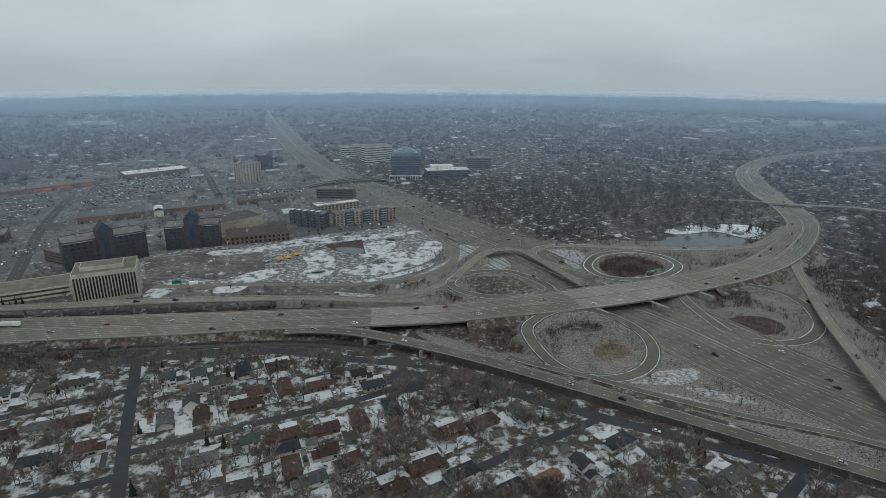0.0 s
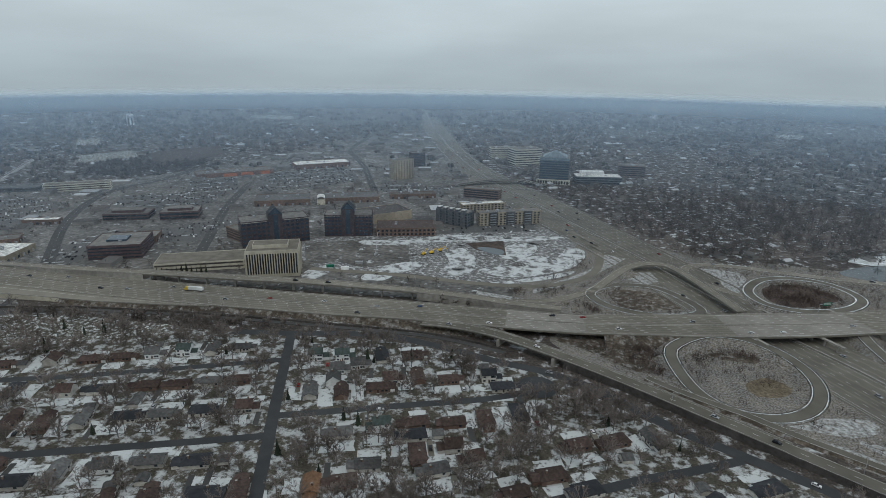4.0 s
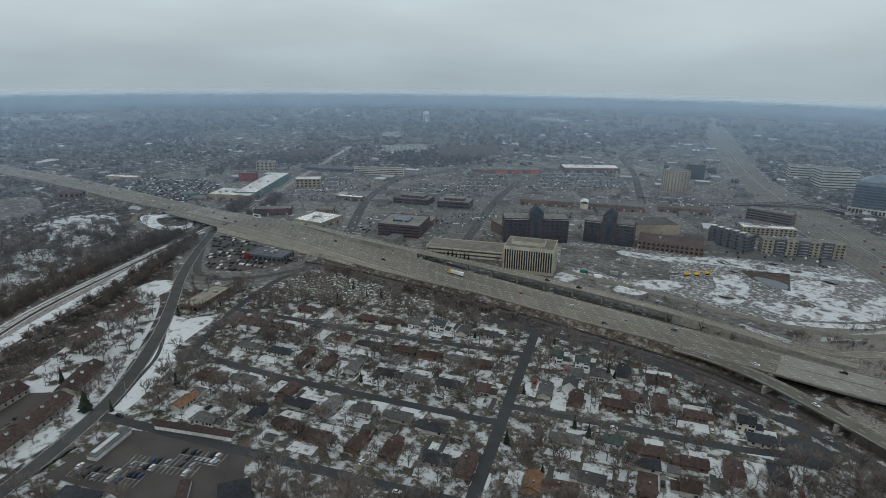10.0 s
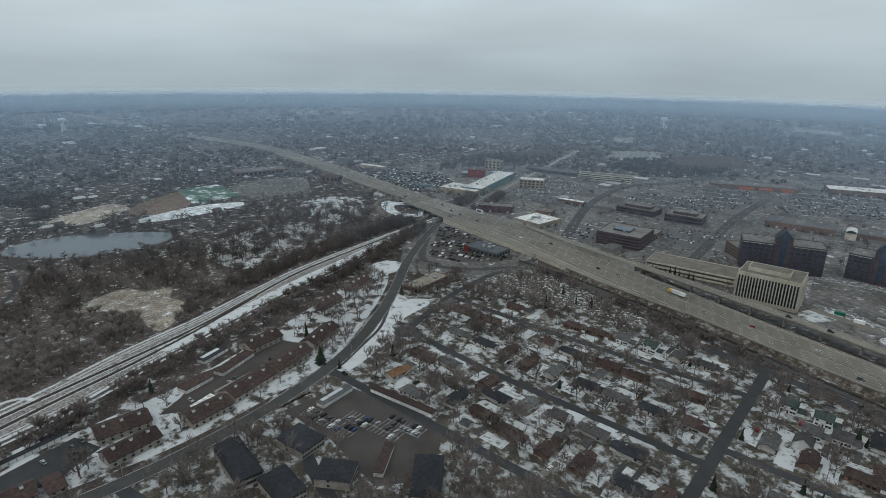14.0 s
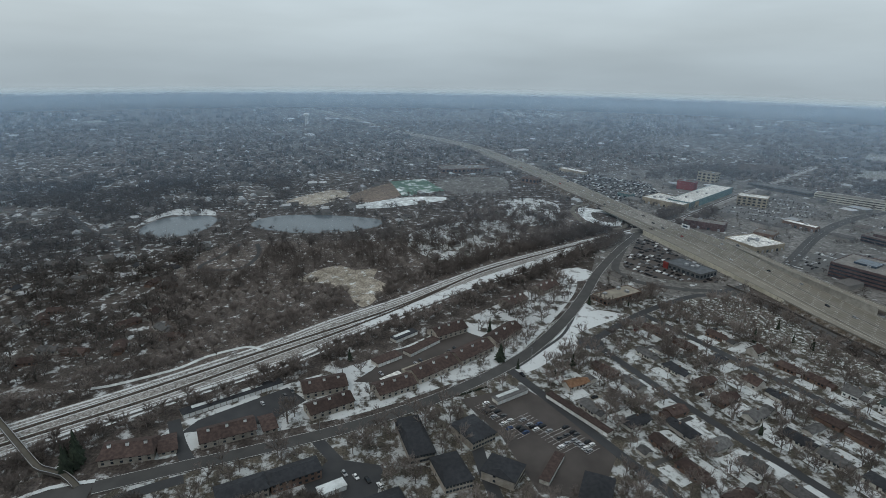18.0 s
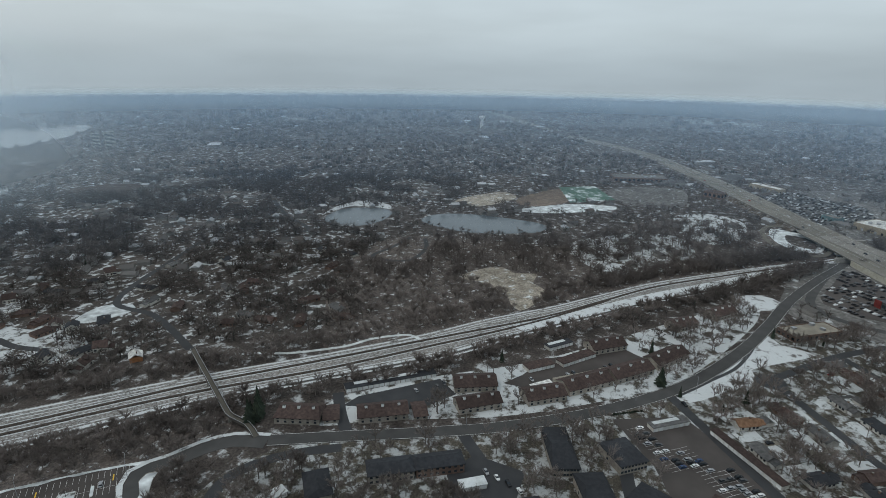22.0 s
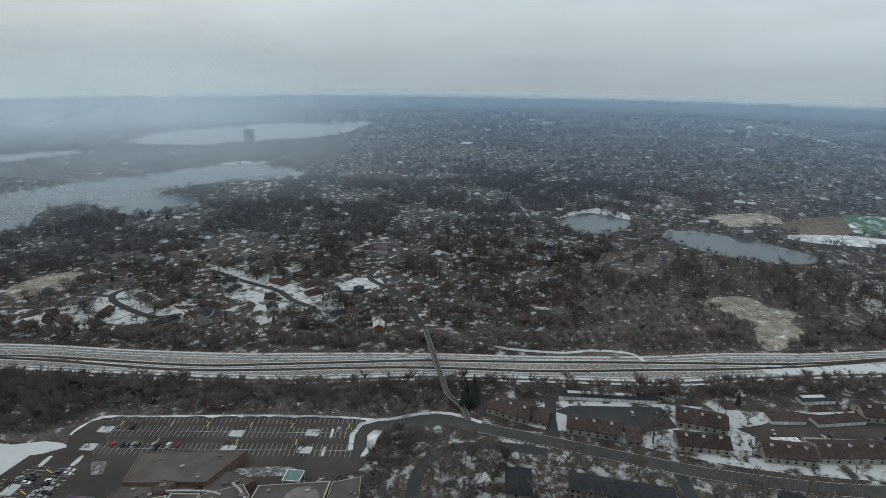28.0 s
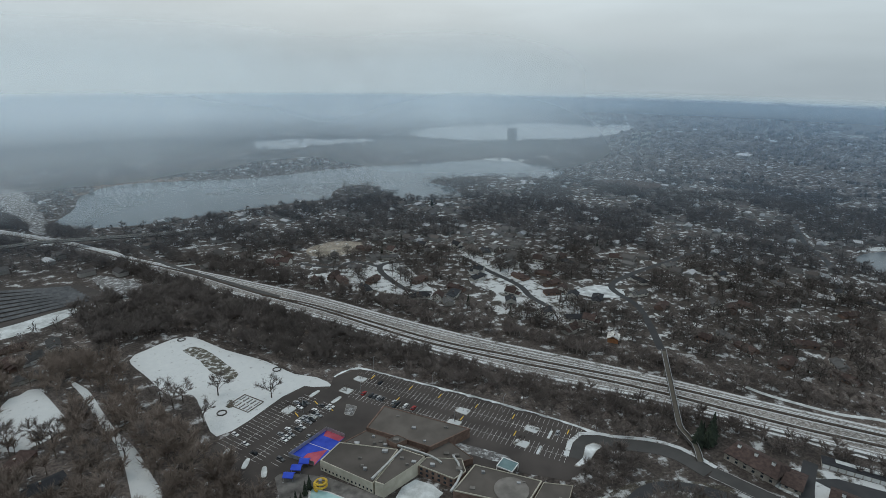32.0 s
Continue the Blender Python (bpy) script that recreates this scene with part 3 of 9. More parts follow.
LAKE3 = [(-269, -1441), (-324, -1386), (-418, -1410), (-546, -1428), (-620, -1448), (-518, -1541), (-370, -1575), (-301, -1566)]
POND1 = [(-693, -302), (-736, -304), (-764, -287), (-770, -245), (-750, -224), (-706, -225), (-674, -246), (-674, -277)]
POND2 = [(-716, -172), (-760, -158), (-769, -97), (-742, -14), (-700, -20), (-679, -101)]
PONDN = [(256, 640), (291, 669), (340, 685), (368, 658), (335, 625), (271, 625)]
for nm, poly, mat, lab in (("lake", LAKE, M_ICE, "large grey lake under thin smooth ice"), ("lake_far", LAKE2, M_ICE, "pale frozen lake far off"), ("lake_misty", LAKE3, M_ICE, "small frozen lake in the mist"),
                           ("pond_west", POND1, M_ICE, "small frozen grey pond"), ("pond_reeds", POND2, M_ICE, "long frozen grey pond among trees"), ("pond_interchange", PONDN, M_POND, "dark open pond with a fountain")):
    patch(nm, poly, mat, lab, "water", z=0.08, block=True)
patch("wood_clearing", [(94, 952), (210, 955), (238, 840), (172, 639), (134, 649), (93, 769)], M_SUBURB, "snowy yards among the northern woods", z=0.04)
patch("snow_pond_west", [(-711, -314), (-770, -312), (-812, -287), (-797, -243), (-771, -233), (-775, -251), (-774, -291), (-738, -308)], M_RAGGED, "snowy bank of the small pond", z=0.05)
for poly in ([(-674, 29), (-725, 101), (-722, 156), (-640, 158), (-578, 106), (-569, 60), (-611, 28)], [(-826, 167), (-859, 221), (-815, 256), (-726, 226), (-707, 176)]):
    patch("wood_clearing", poly, M_SNOWYARD, "snowy yards among the woods by the railway", z=0.04)
for poly, mt, lab in (([(-1244, 1916), (-1090, 1925), (-1163, 2058), (-1327, 2048)], M_BAREGRASS, "distant snowy field"), ([(1058, 2138), (1253, 2150), (1347, 2317), (1137, 2302)], M_BAREGRASS, "distant snowy field"), ([(1213, 2027), (1426, 2040), (1559, 2236), (1325, 2221)], M_BAREGRASS, "distant snowy field"),
                      ([(528, 1949), (606, 1954), (640, 2070), (558, 2065)], M_BAREGRASS, "distant snowy field"), ([(814, 1815), (896, 1819), (936, 1903), (850, 1898)], M_BAREGRASS, "distant snowy field"), ([(-1004, 902), (-950, 1016), (-1043, 1102), (-1094, 993)], M_BAREGRASS, "snowy field beyond the railway"),
                      ([(-1213, 1106), (-1190, 1156), (-1282, 1242), (-1305, 1189)], M_BAREGRASS, "snowy field beyond the railway"), ([(-856, 939), (-784, 1090), (-912, 1244), (-984, 1091)], M_RUSSET, "dull brown field beyond the car parks"), ([(-1099, 721), (-1056, 811), (-1138, 873), (-1183, 776)], M_RUSSET, "dull brown field by the railway"),
                      ([(-2388, 468), (-2295, 712), (-2459, 763), (-2554, 501)], M_BAREGRASS, "distant snowy field"), ([(-1738, 20), (-1699, 108), (-1791, 115), (-1832, 23)], M_BAREGRASS, "snowy lots beside the far freeway"), ([(-1901, -72), (-1884, -37), (-1860, 5), (-1940, 20), (-1980, -60)], M_BAREGRASS, "snowy lots beside the far freeway"),
                      ([(-1274, 288), (-1256, 306), (-1206, 303), (-1225, 292)], M_BAREGRASS, "snowy shoulder of the far freeway"), ([(-1200, 301), (-1221, 355), (-1164, 349), (-1148, 309)], M_LOT, "car park beside the far freeway"), ([(-2969, 277), (-3107, 466), (-2898, 436), (-2776, 260)], M_BAREGRASS, "distant snowy field"),
                      ([(-2048, -997), (-2138, -933), (-2055, -895), (-1968, -957)], M_BAREGRASS, "distant snowy roofs and lots"), ([(199, 3373), (330, 3554), (504, 3573), (617, 3471), (466, 3297), (269, 3228)], M_SNOW, "pale frozen lake on the horizon")):
    patch("far_field", poly, mt, lab, z=0.07, smooth=False, block=True)
patch("snow_pond_bank", [(280, 690), (341, 722), (410, 717), (400, 670), (372, 660), (345, 690), (300, 676)], M_SNOW, "snowy bank beside the pond", z=0.05)
patch("reed_bed", [(70, -1023), (6, -1085), (-60, -1075), (-80, -1110), (20, -1150), (110, -1060)], M_REED, "brown reed bed on the lake shore", z=0.05)
patch("beach_snow", [(-690, -1050), (-740, -1000), (-770, -1030), (-715, -1080)], M_SNOW, "snowy beach on the lake", z=0.06)
patch("sports_turf", [(-998, 6), (-1022, 68), (-918, 95), (-881, 24)], M_TURF, "green artificial turf pitch with a little snow", z=0.08, block=True, smooth=False)
patch("ball_field", [(-889, -57), (-983, 10), (-885, 20), (-840, -37)], M_REED, "reddish brown ball field", z=0.07, block=True)
patch("ball_field_pale", [(-850, -150), (-930, -90), (-890, -60), (-820, -110)], M_MARSH, "pale dry playing field", z=0.07, block=True)
patch("snow_strip", [(-814, -53), (-873, 32), (-862, 102), (-806, 0)], M_SNOW, "snow-covered strip of park", z=0.06, block=True)
patch("school_lot", [(-1013, 98), (-1030, 212), (-890, 187), (-900, 100)], M_CITY, "pale school car park with snow", z=0.07, block=True)
patch("marsh", [(-520, -88), (-552, -66), (-560, -48), (-545, -34), (-548, -12), (-520, -14), (-505, -2), (-470, -10), (-452, -22), (-468, -32), (-490, -38), (-500, -58), (-512, -64)], M_MARSH, "pale dry marsh grass clearing", z=0.06, block=True)
FIELD = [(20, -414), (8, -426), (-19, -435), (-42, -399), (-64, -369), (-77, -343), (-89, -332), (-95, -316), (-79, -323), (-60, -312), (-40, -303), (-21, -296), (-17, -321), (-14, -347), (-1, -353), (10, -383)]
patch("snow_field", FIELD, M_MEADOWSNOW, "open meadow covered with snow", z=0.06, block=True)
patch("snow_field_south", [(89, -387), (81, -396), (72, -400), (57, -363), (52, -345), (60, -337), (67, -333), (83, -336)], M_MEADOWSNOW, "snowy clearing among bare trees", z=0.06, block=True)
patch("snow_creek", [(56, -404), (44, -384), (36, -355), (28, -327), (20, -308), (14, -284), (8, -256), (20, -256), (24, -287), (28, -312), (38, -344), (47, -378)], M_MEADOWSNOW, "snow-covered creek bed between bare trees", z=0.05, block=True)
patch("solar_gravel", [(137, -612), (94, -606), (58, -592), (37, -559), (39, -543), (71, -532), (122, -519)], M_LOT, "dark gravel of the storage yard", z=0.06, block=True)
patch("yard_snow", [(47, -612), (14, -583), (2, -549), (13, -539), (28, -540), (37, -562)], M_SITE, "muddy snow round the storage yard", z=0.05, block=True)
patch("yard_snow_strip", [(122, -519), (71, -532), (39, -543), (13, -539), (51, -527), (77, -502), (117, -491)], M_FIELDSNOW, "strip of snow beside the storage yard", z=0.05, block=True)
patch("field_bare_grass", [(-14, -412), (-23, -392), (-27, -374), (-36, -355), (-44, -360), (-38, -380), (-33, -396), (-24, -414)], M_BAREGRASS, "bare dark grass showing through the snow", z=0.09)
patch("field_bare_spot", [(-33, -331), (-36, -326), (-33, -321), (-30, -324)], M_BAREGRASS, "bare dark grass showing through the snow", z=0.09)
patch("open_meadow", [(-162, -607), (-196, -619), (-224, -600), (-206, -571), (-173, -568), (-157, -582)], M_MARSH, "pale brown open meadow among trees", z=0.05, block=True)
patch("brown_field", [(-734, -762), (-808, -751), (-825, -686), (-757, -676)], M_RUSSET, "dull brown field among houses", z=0.05, block=True)
patch("loop_ochre_grass", [(111, 372), (120, 382), (129, 386), (140, 376), (132, 363), (115, 359)], M_OCHRE, "ochre dead grass in the loop's hollow", z=0.07)
patch("loop_brown_hollow", [(228, 420), (249, 435), (271, 433), (278, 415), (258, 401), (234, 403)], M_RUSSET, "dark brown brush in the loop's hollow", z=0.07)
patch("loop_brown_northwest", [(24, 514), (44, 527), (71, 523), (89, 499), (61, 482), (36, 483)], M_BANK, "matted brown grass in the loop's hollow", z=0.07)
for poly in ([(83, 424), (112, 439), (132, 421), (124, 405), (93, 406), (82, 406)], [(-16, 402), (1, 417), (38, 421), (58, 401), (50, 370), (31, 376), (2, 395)]):
    patch("brush_floor", poly, M_BANK, "dark leaf litter under roadside brush", z=0.065)
patch("ramp_snowfield", [(105, 614), (148, 614), (158, 592), (146, 566), (123, 579)], M_GORE, "dry grass streaked with snow between ramps", z=0.07)
patch("loop_brush_northeast", [(168, 569), (200, 588), (224, 579), (226, 553), (190, 527), (166, 535)], M_RUSSET, "dark brown brush inside the loop ramp", z=0.07)

# ---- freeways ----
FAR_EDGE = [(-2900, -400, 0), (-2355, -175, 0), (-1929, -10, 0), (-1697, 105, 0), (-1480, 222, 0), (-1290, 268, 1), (-1098, 305, 4), (-957, 326, 5), (-759, 354, 6), (-610, 392, 6), (-540, 400, 5), (-466, 404, 3.6), (-398, 410, 3), (-305, 418, 3), (-209, 426, 3.2), (-138, 430, 4.8), (-55, 434, 6), (0, 441, 6), (43, 450, 7), (111, 472, 7),
            (228, 512, 7), (312, 559, 6), (382, 627, 5), (442, 701, 5), (476, 791, 5), (490, 870, 5), (519, 978, 4), (586, 1120, 4), (704, 1257, 3), (856, 1353, 2), (1052, 1461, 0), (1500, 1650, 0)]
NEAR_EDGE = [(-2890, -440, 0), (-2345, -215, 0), (-1919, -50, 0), (-1687, 66, 0), (-1465, 185, 0), (-1275, 230, 1), (-1007, 275, 4), (-857, 297, 5), (-775, 315, 6), (-640, 342, 6), (-535, 358, 5), (-437, 366, 3.6), (-303, 377, 3), (-174, 391, 3.5), (-109, 396, 5), (-38, 401, 6), (49, 415, 7), (126, 434, 7), (209, 463, 7),
             (296, 505, 6), (368, 555, 6), (442, 639, 5), (500, 729, 5), (535, 865, 5), (581, 1016, 4), (639, 1135, 4), (788, 1283, 2), (1004, 1391, 0), (1500, 1590, 0)]
CROSS_W, CROSS_E = (-705, 340), (165, 470)


def freeway(name, far, near, label, lanes, gaps, z=0.1, mat=M_CONC, walled=(0, 0)):
    a, b = resample(curve(far), 420), resample(curve(near), 420)
    # pair each far point with the nearest near point
    near_line = curve(near, 2.0)
    b = np.array([near_line[np.argmin(((near_line[:, :2] - p[:2]) ** 2).sum(1))] for p in a])
    b = np.array([b[max(0, i - 3):i + 4].mean(0) for i in range(len(b))])
    b[:, 2] = a[:, 2]
    up = np.array([0, 0, z])
    ob = setting(name, strip(Shape(), a + up, b + up, 1.2), mat, label, "road")
    for p, q in zip(a, b):
        for s in np.linspace(0, 1, 12):
            take(*(p + (q - p) * s)[:2], 5)
    sh, dark = Shape(), Shape()
    for s in lanes:
        line = a + (b - a) * s + up + (0, 0, 0.15)
        dashes(sh, line, 0, 12.0, 3.6, 0.24)
    for s in (0.04, 0.475, 0.525, 0.96):
        line = a + (b - a) * s + up + (0, 0, 0.2)
        strip(sh, offset(line, 0.12), offset(line, -0.12))
    for s in (0.14, 0.23, 0.32, 0.41, 0.59, 0.68, 0.77, 0.86):
        line = a + (b - a) * s + up + (0, 0, 0.12)
        strip(dark, offset(line, 0.9), offset(line, -0.9))
    part("lane_marking", sh, M_LINE, ob, "worn white lane paint")
    part("wheel_track", dark, M_CONCD, ob, "lanes darkened by tyres")
    mid = a + (b - a) * 0.5 + up
    wall_along("median_barrier", mid, 1.1, 0.6, M_BARRIER, "", ob)
    for s in (0.0, 1.0):
        wall_along("edge_barrier", a + (b - a) * s + up, 0.9, 0.4, M_BARRIER, "", ob)
    for gx, gy, gr in gaps:
        near_gap = [i for i in range(len(a)) if math.hypot((a[i] + b[i])[0] / 2 - gx, (a[i] + b[i])[1] / 2 - gy) < gr * 0.9]
        if len(near_gap) > 2:
            i0, i1 = near_gap[0], near_gap[-1]
            part("bridge_deck", strip(Shape(), a[i0:i1 + 1] + up + (0, 0, 0.16), b[i0:i1 + 1] + up + (0, 0, 0.16)), M_DECK, ob, "paler concrete bridge deck")
    banks = Shape()
    for edge, side in ((a, 1), (b, -1)):
        keep = np.array([all(math.hypot(p[0] - g[0], p[1] - g[1]) > g[2] for g in gaps) and p[2] > 0.4 and not (side < 0 and walled[0] < p[0] < walled[1]) for p in edge])
        start = None
        for i in range(len(edge) + 1):
            on = i < len(edge) and keep[i]
            if on and start is None:
                start = i
            if not on and start is not None:
                if i - start > 2:
                    bank(banks, edge[start:i] - (0, 0, 0.5), side, 1.8)
                start = None
    part("embankment", banks, M_BANK, ob, "dry grass embankment")
    return a, b


HW1A, HW1B = freeway("freeway_east_west", FAR_EDGE, NEAR_EDGE, "wide tan concrete freeway on an embankment", (0.12, 0.21, 0.30, 0.39, 0.61, 0.70, 0.79, 0.88),
                     [(*CROSS_W, 62), (*CROSS_E, 75), (-25, 420, 36)], walled=(-775, -322))
# merging lane on the near side, carried by a retaining wall above the dealership
merge_in = HW1B[(HW1B[:, 0] > -775) & (HW1B[:, 0] < -305)] + (0, 0, 0.1)
merge_out = curve([(-775, 306), (-761, 304), (-706, 312), (-648, 319), (-590, 328), (-530, 338), (-462, 349), (-404, 356), (-343, 367), (-303, 375)])
if (merge_in[-1, 0] - merge_in[0, 0]) * (merge_out[-1, 0] - merge_out[0, 0]) < 0:
    merge_out = merge_out[::-1]
merge_out = resample(merge_out, len(merge_in))
merge_out[:, 2] = merge_in[:, 2]
merge_lane = setting("freeway_merging_lane", strip(Shape(), merge_in + (0, 0, 0.03), merge_out + (0, 0, 0.03), 0.9), M_CONC, "merging lane of tan concrete beside the freeway", "road")
wall_along("edge_barrier", merge_out, 0.9, 0.4, M_BARRIER, "", merge_lane)
for f in (0.3, 0.95):
    line = merge_in + (merge_out - merge_in) * f + (0, 0, 0.12)
    part("lane_marking", strip(Shape(), offset(line, 0.12), offset(line, -0.12)), M_LINE, merge_lane, "worn white lane paint")
wb = merge_out[(merge_out[:, 0] > -662) & (merge_out[:, 0] < -425)]
wall_along("freeway_retaining_wall", wb - (0, 0, 0.2), 0.3, 0.6, M_PALE, "pale concrete retaining wall below the merging lane", drop=6.3)
mb = Shape()
bank(mb, merge_out[merge_out[:, 0] > -440] - (0, 0, 0.5), 1 if merge_out[0, 0] > merge_out[-1, 0] else -1, 1.2)
part("embankment", mb, M_BANK, merge_lane, "dry grass embankment")
for p in merge_out:
    take(p[0], p[1], 9)
L_EDGE = [(-900, 2900), (-720, 2350), (-574, 1880), (-359, 1331), (-207, 982), (-88, 775), (5, 636), (50, 560), (108, 456), (148, 400), (190, 331), (224, 288), (260, 240), (330, 150)]
R_EDGE = [(-860, 2920), (-680, 2360), (-500, 1886), (-288, 1314), (-145, 1030), (-45, 880), (43, 732), (98, 640), (160, 535), (205, 470), (239, 422), (264, 370), (290, 330), (318, 290), (385, 195)]
HW2A, HW2B = freeway("freeway_north_south", R_EDGE, L_EDGE, "wide grey concrete freeway running under the overpass", (0.10, 0.18, 0.26, 0.34, 0.42, 0.58, 0.66, 0.74, 0.82, 0.90), [], mat=M_GREYROAD)

# abutments and piers of the overpasses
for (x, y), (dx, dy), ln in (((120, 452), (0.57, -0.82), 62), ((222, 488), (0.57, -0.82), 62)):
    ab = Shape()
    ab.prism([(x - dx * ln / 2 - dy * 1.2, y - dy * ln / 2 + dx * 1.2), (x + dx * ln / 2 - dy * 1.2, y + dy * ln / 2 + dx * 1.2), (x + dx * ln / 2 + dy * 1.2, y + dy * ln / 2 - dx * 1.2), (x - dx * ln / 2 + dy * 1.2, y - dy * ln / 2 - dx * 1.2)], 0, 6.2)
    setting("overpass_abutment", ab, M_BARRIER, "pale concrete abutment under the freeway overpass", "abutment")
pier = thing("overpass_pier", "row of round concrete columns carrying the overpass", "bridge pier")
cap = Shape()
cap.prism([(149, 496), (190, 437), (192, 438.4), (151, 497.4)], 4.9, 6.0)
part("pier_cap", cap, M_BARRIER, pier)
for k in range(7):
    part("column", Shape().cone((150 + 41 * (k + 0.5) / 7, 496.7 - 59 * (k + 0.5) / 7, 0), (150 + 41 * (k + 0.5) / 7, 496.7 - 59 * (k + 0.5) / 7, 4.9), 0.7, 0.7, 10), M_BARRIER, pier)
for x, y, w in ((-742, 350, 60), (-668, 330, 60)):
    ab = Shape().box(-1.2, -24, 0, 1.2, 24, 5.2)
    ob = setting("street_bridge_abutment", ab, M_BARRIER, "concrete abutment of the bridge over street and railway", "abutment")
    ob.matrix_world = pose(x, y, 0, 0, 0, 12)
for k in range(3):
    bp = thing("street_bridge_pier", "concrete pier under the freeway bridge", "bridge pier", pose(-724 + 19 * k, 346 - 5 * k, 0, 0, 0, 12), "piers under the street bridge")
    part("pier_cap", Shape().box(-0.8, -23, 4.0, 0.8, 23, 5.1), M_BARRIER, bp)
    for j in range(6):
        part("column", Shape().cone((0, -20 + 8 * j, 0), (0, -20 + 8 * j, 4.0), 0.6, 0.6, 8), M_BARRIER, bp)

# ramps
ramp_a, LINE_A = road("ramp_viaduct", [(-610, 397, 6), (-540, 402, 6.6), (-477, 406, 7.8), (-395, 416, 9), (-325, 426, 9), (-224, 440, 9), (-148, 447, 8.2), (-97, 450, 7.2), (-56, 448, 6.5), (-15, 449, 6.4)],
                      9.5, M_CONC, "elevated concrete ramp on piers beside the freeway", thick=1.2, lanes=(0,))
for s in (5.1, -5.1):
    wall_along("parapet", offset(LINE_A, s), 1.0, 0.35, M_BARRIER, "", ramp_a)
arc = np.concatenate([[0], np.cumsum(np.linalg.norm(np.diff(LINE_A, axis=0), axis=1))])
for u in np.arange(215, 470, 28.0):
    p = [np.interp(u, arc, LINE_A[:, k]) for k in range(3)]
    q = [np.interp(u + 2, arc, LINE_A[:, k]) for k in range(3)]
    pr = thing("ramp_pier", "T-shaped pale concrete pier under the elevated ramp", "bridge pier", pose(p[0], p[1], 0, 0, 0, math.degrees(math.atan2(q[1] - p[1], q[0] - p[0]))), "piers of the elevated ramp")
    top = p[2] - 1.3
    part("pier_head", Shape().add([(-0.9, -4.4, top), (0.9, -4.4, top), (0.9, 4.4, top), (-0.9, 4.4, top), (-0.7, -1.2, top - 1.8), (0.7, -1.2, top - 1.8), (0.7, 1.2, top - 1.8), (-0.7, 1.2, top - 1.8)],
                                  [(0, 1, 2, 3), (7, 6, 5, 4), (0, 4, 5, 1), (1, 5, 6, 2), (2, 6, 7, 3), (3, 7, 4, 0)]), M_BARRIER, pr)
    part("pier_stem", Shape().box(-0.7, -1.2, 0, 0.7, 1.2, top - 1.7), M_BARRIER, pr)
wl_pts = LINE_A[arc > 470]
wall_along("ramp_retaining_wall", offset(wl_pts, -5.4) - (0, 0, 0.6), 0.3, 0.5, M_BARRIER, "pale concrete retaining wall under the ramp's end", drop=6.0)
wl_pts = LINE_A[(arc > 70) & (arc < 215)]
wall_along("ramp_retaining_wall", offset(wl_pts, -4.9) - (0, 0, 0.6), 0.3, 0.4, M_BARRIER, "pale concrete retaining wall under the ramp's start", drop=6.0)

ramp_b, LINE_B = road("ramp_collector", [(-120, 393, 5), (-98, 393, 6), (-62, 388, 6), (-21, 372, 6), (31, 348, 5), (93, 313, 4.5), (137, 288, 4), (165, 271, 4), (193, 254, 4), (224, 235, 4), (330, 168, 4)], 10.5, M_RAMP, "concrete collector ramp curving down from the freeway", thick=1.0, lanes=(0,))
arcb = np.concatenate([[0], np.cumsum(np.linalg.norm(np.diff(LINE_B, axis=0), axis=1))])
for s in (5.4, -5.4):
    wall_along("parapet", offset(LINE_B[arcb < 260], s), 1.0, 0.35, M_BARRIER, "", ramp_b)
bb = Shape()
bank(bb, offset(LINE_B[arcb > 120], 5.2) - (0, 0, 0.4), 1, 1.6)
part("embankment", bb, M_BANK, ramp_b)
wall_along("ramp_wall", offset(LINE_B[arcb > 118], -5.6), 0.4, 0.5, M_DARKWALL, "dark retaining wall under the collector ramp", drop=5.2)
for u, lab in ((66, "west"), (112, "east")):
    p = [np.interp(u, arcb, LINE_B[:, k]) for k in range(3)]
    q = [np.interp(u + 2, arcb, LINE_B[:, k]) for k in range(3)]
    ob = setting("ramp_abutment", Shape().box(-1.0, -7.2, 0, 1.0, 7.2, p[2] - 0.9), M_BARRIER, "pale concrete abutment carrying the ramp over the street", "abutment")
    ob.matrix_world = pose(p[0], p[1], 0, 0, 0, math.degrees(math.atan2(q[1] - p[1], q[0] - p[0])))
low_ramp, LINE_U = road("ramp_lower", [(48, 360, 2.4), (59, 353, 2), (84, 340, 2), (102, 333, 1.5), (127, 318, 1.5), (176, 294, 1), (211, 280, 1), (246, 264, 1), (330, 214, 1)], 6.5, M_RAMP, "narrow concrete ramp leaving the loop beside the collector", thick=0.8, edge=True)
bu = Shape()
bank(bu, offset(LINE_U, 3.4) - (0, 0, 0.2), 1, 1.6)
bank(bu, offset(LINE_U, -3.4) - (0, 0, 0.2), -1, 1.6)
part("embankment", bu, M_BANK, low_ramp)
patch("gore_snow", [(122, 332), (143, 342), (174, 349), (175, 337), (158, 327), (130, 328)], M_GORE, "churned snow in the gore between loop and ramp", z=0.1)
patch("gore_snow_bank", [(161, 325), (188, 316), (198, 305), (180, 307), (163, 317)], M_GORE, "snow bank beside the lower freeway", z=0.1)
snb = LINE_B[(arcb > 118) & (arcb < 275)]
setting("ramp_snow", strip(Shape(), offset(snb, 8.6) - (0, 0, 2.42), offset(snb, 5.5) - (0, 0, 0.48)), M_RAGGED, "snow lying on the ramp's shoulder", "snow")
road_c, LINE_C = road("service_track", [(-480, 322, 0), (-419, 341, 0.3), (-322, 359, 0.3), (-202, 373, 0.3), (-110, 380, 0.3), (-50, 371, 0)], 4.5, M_GREYASPH, "narrow grey service track below the freeway", thick=0.4, edge=False)
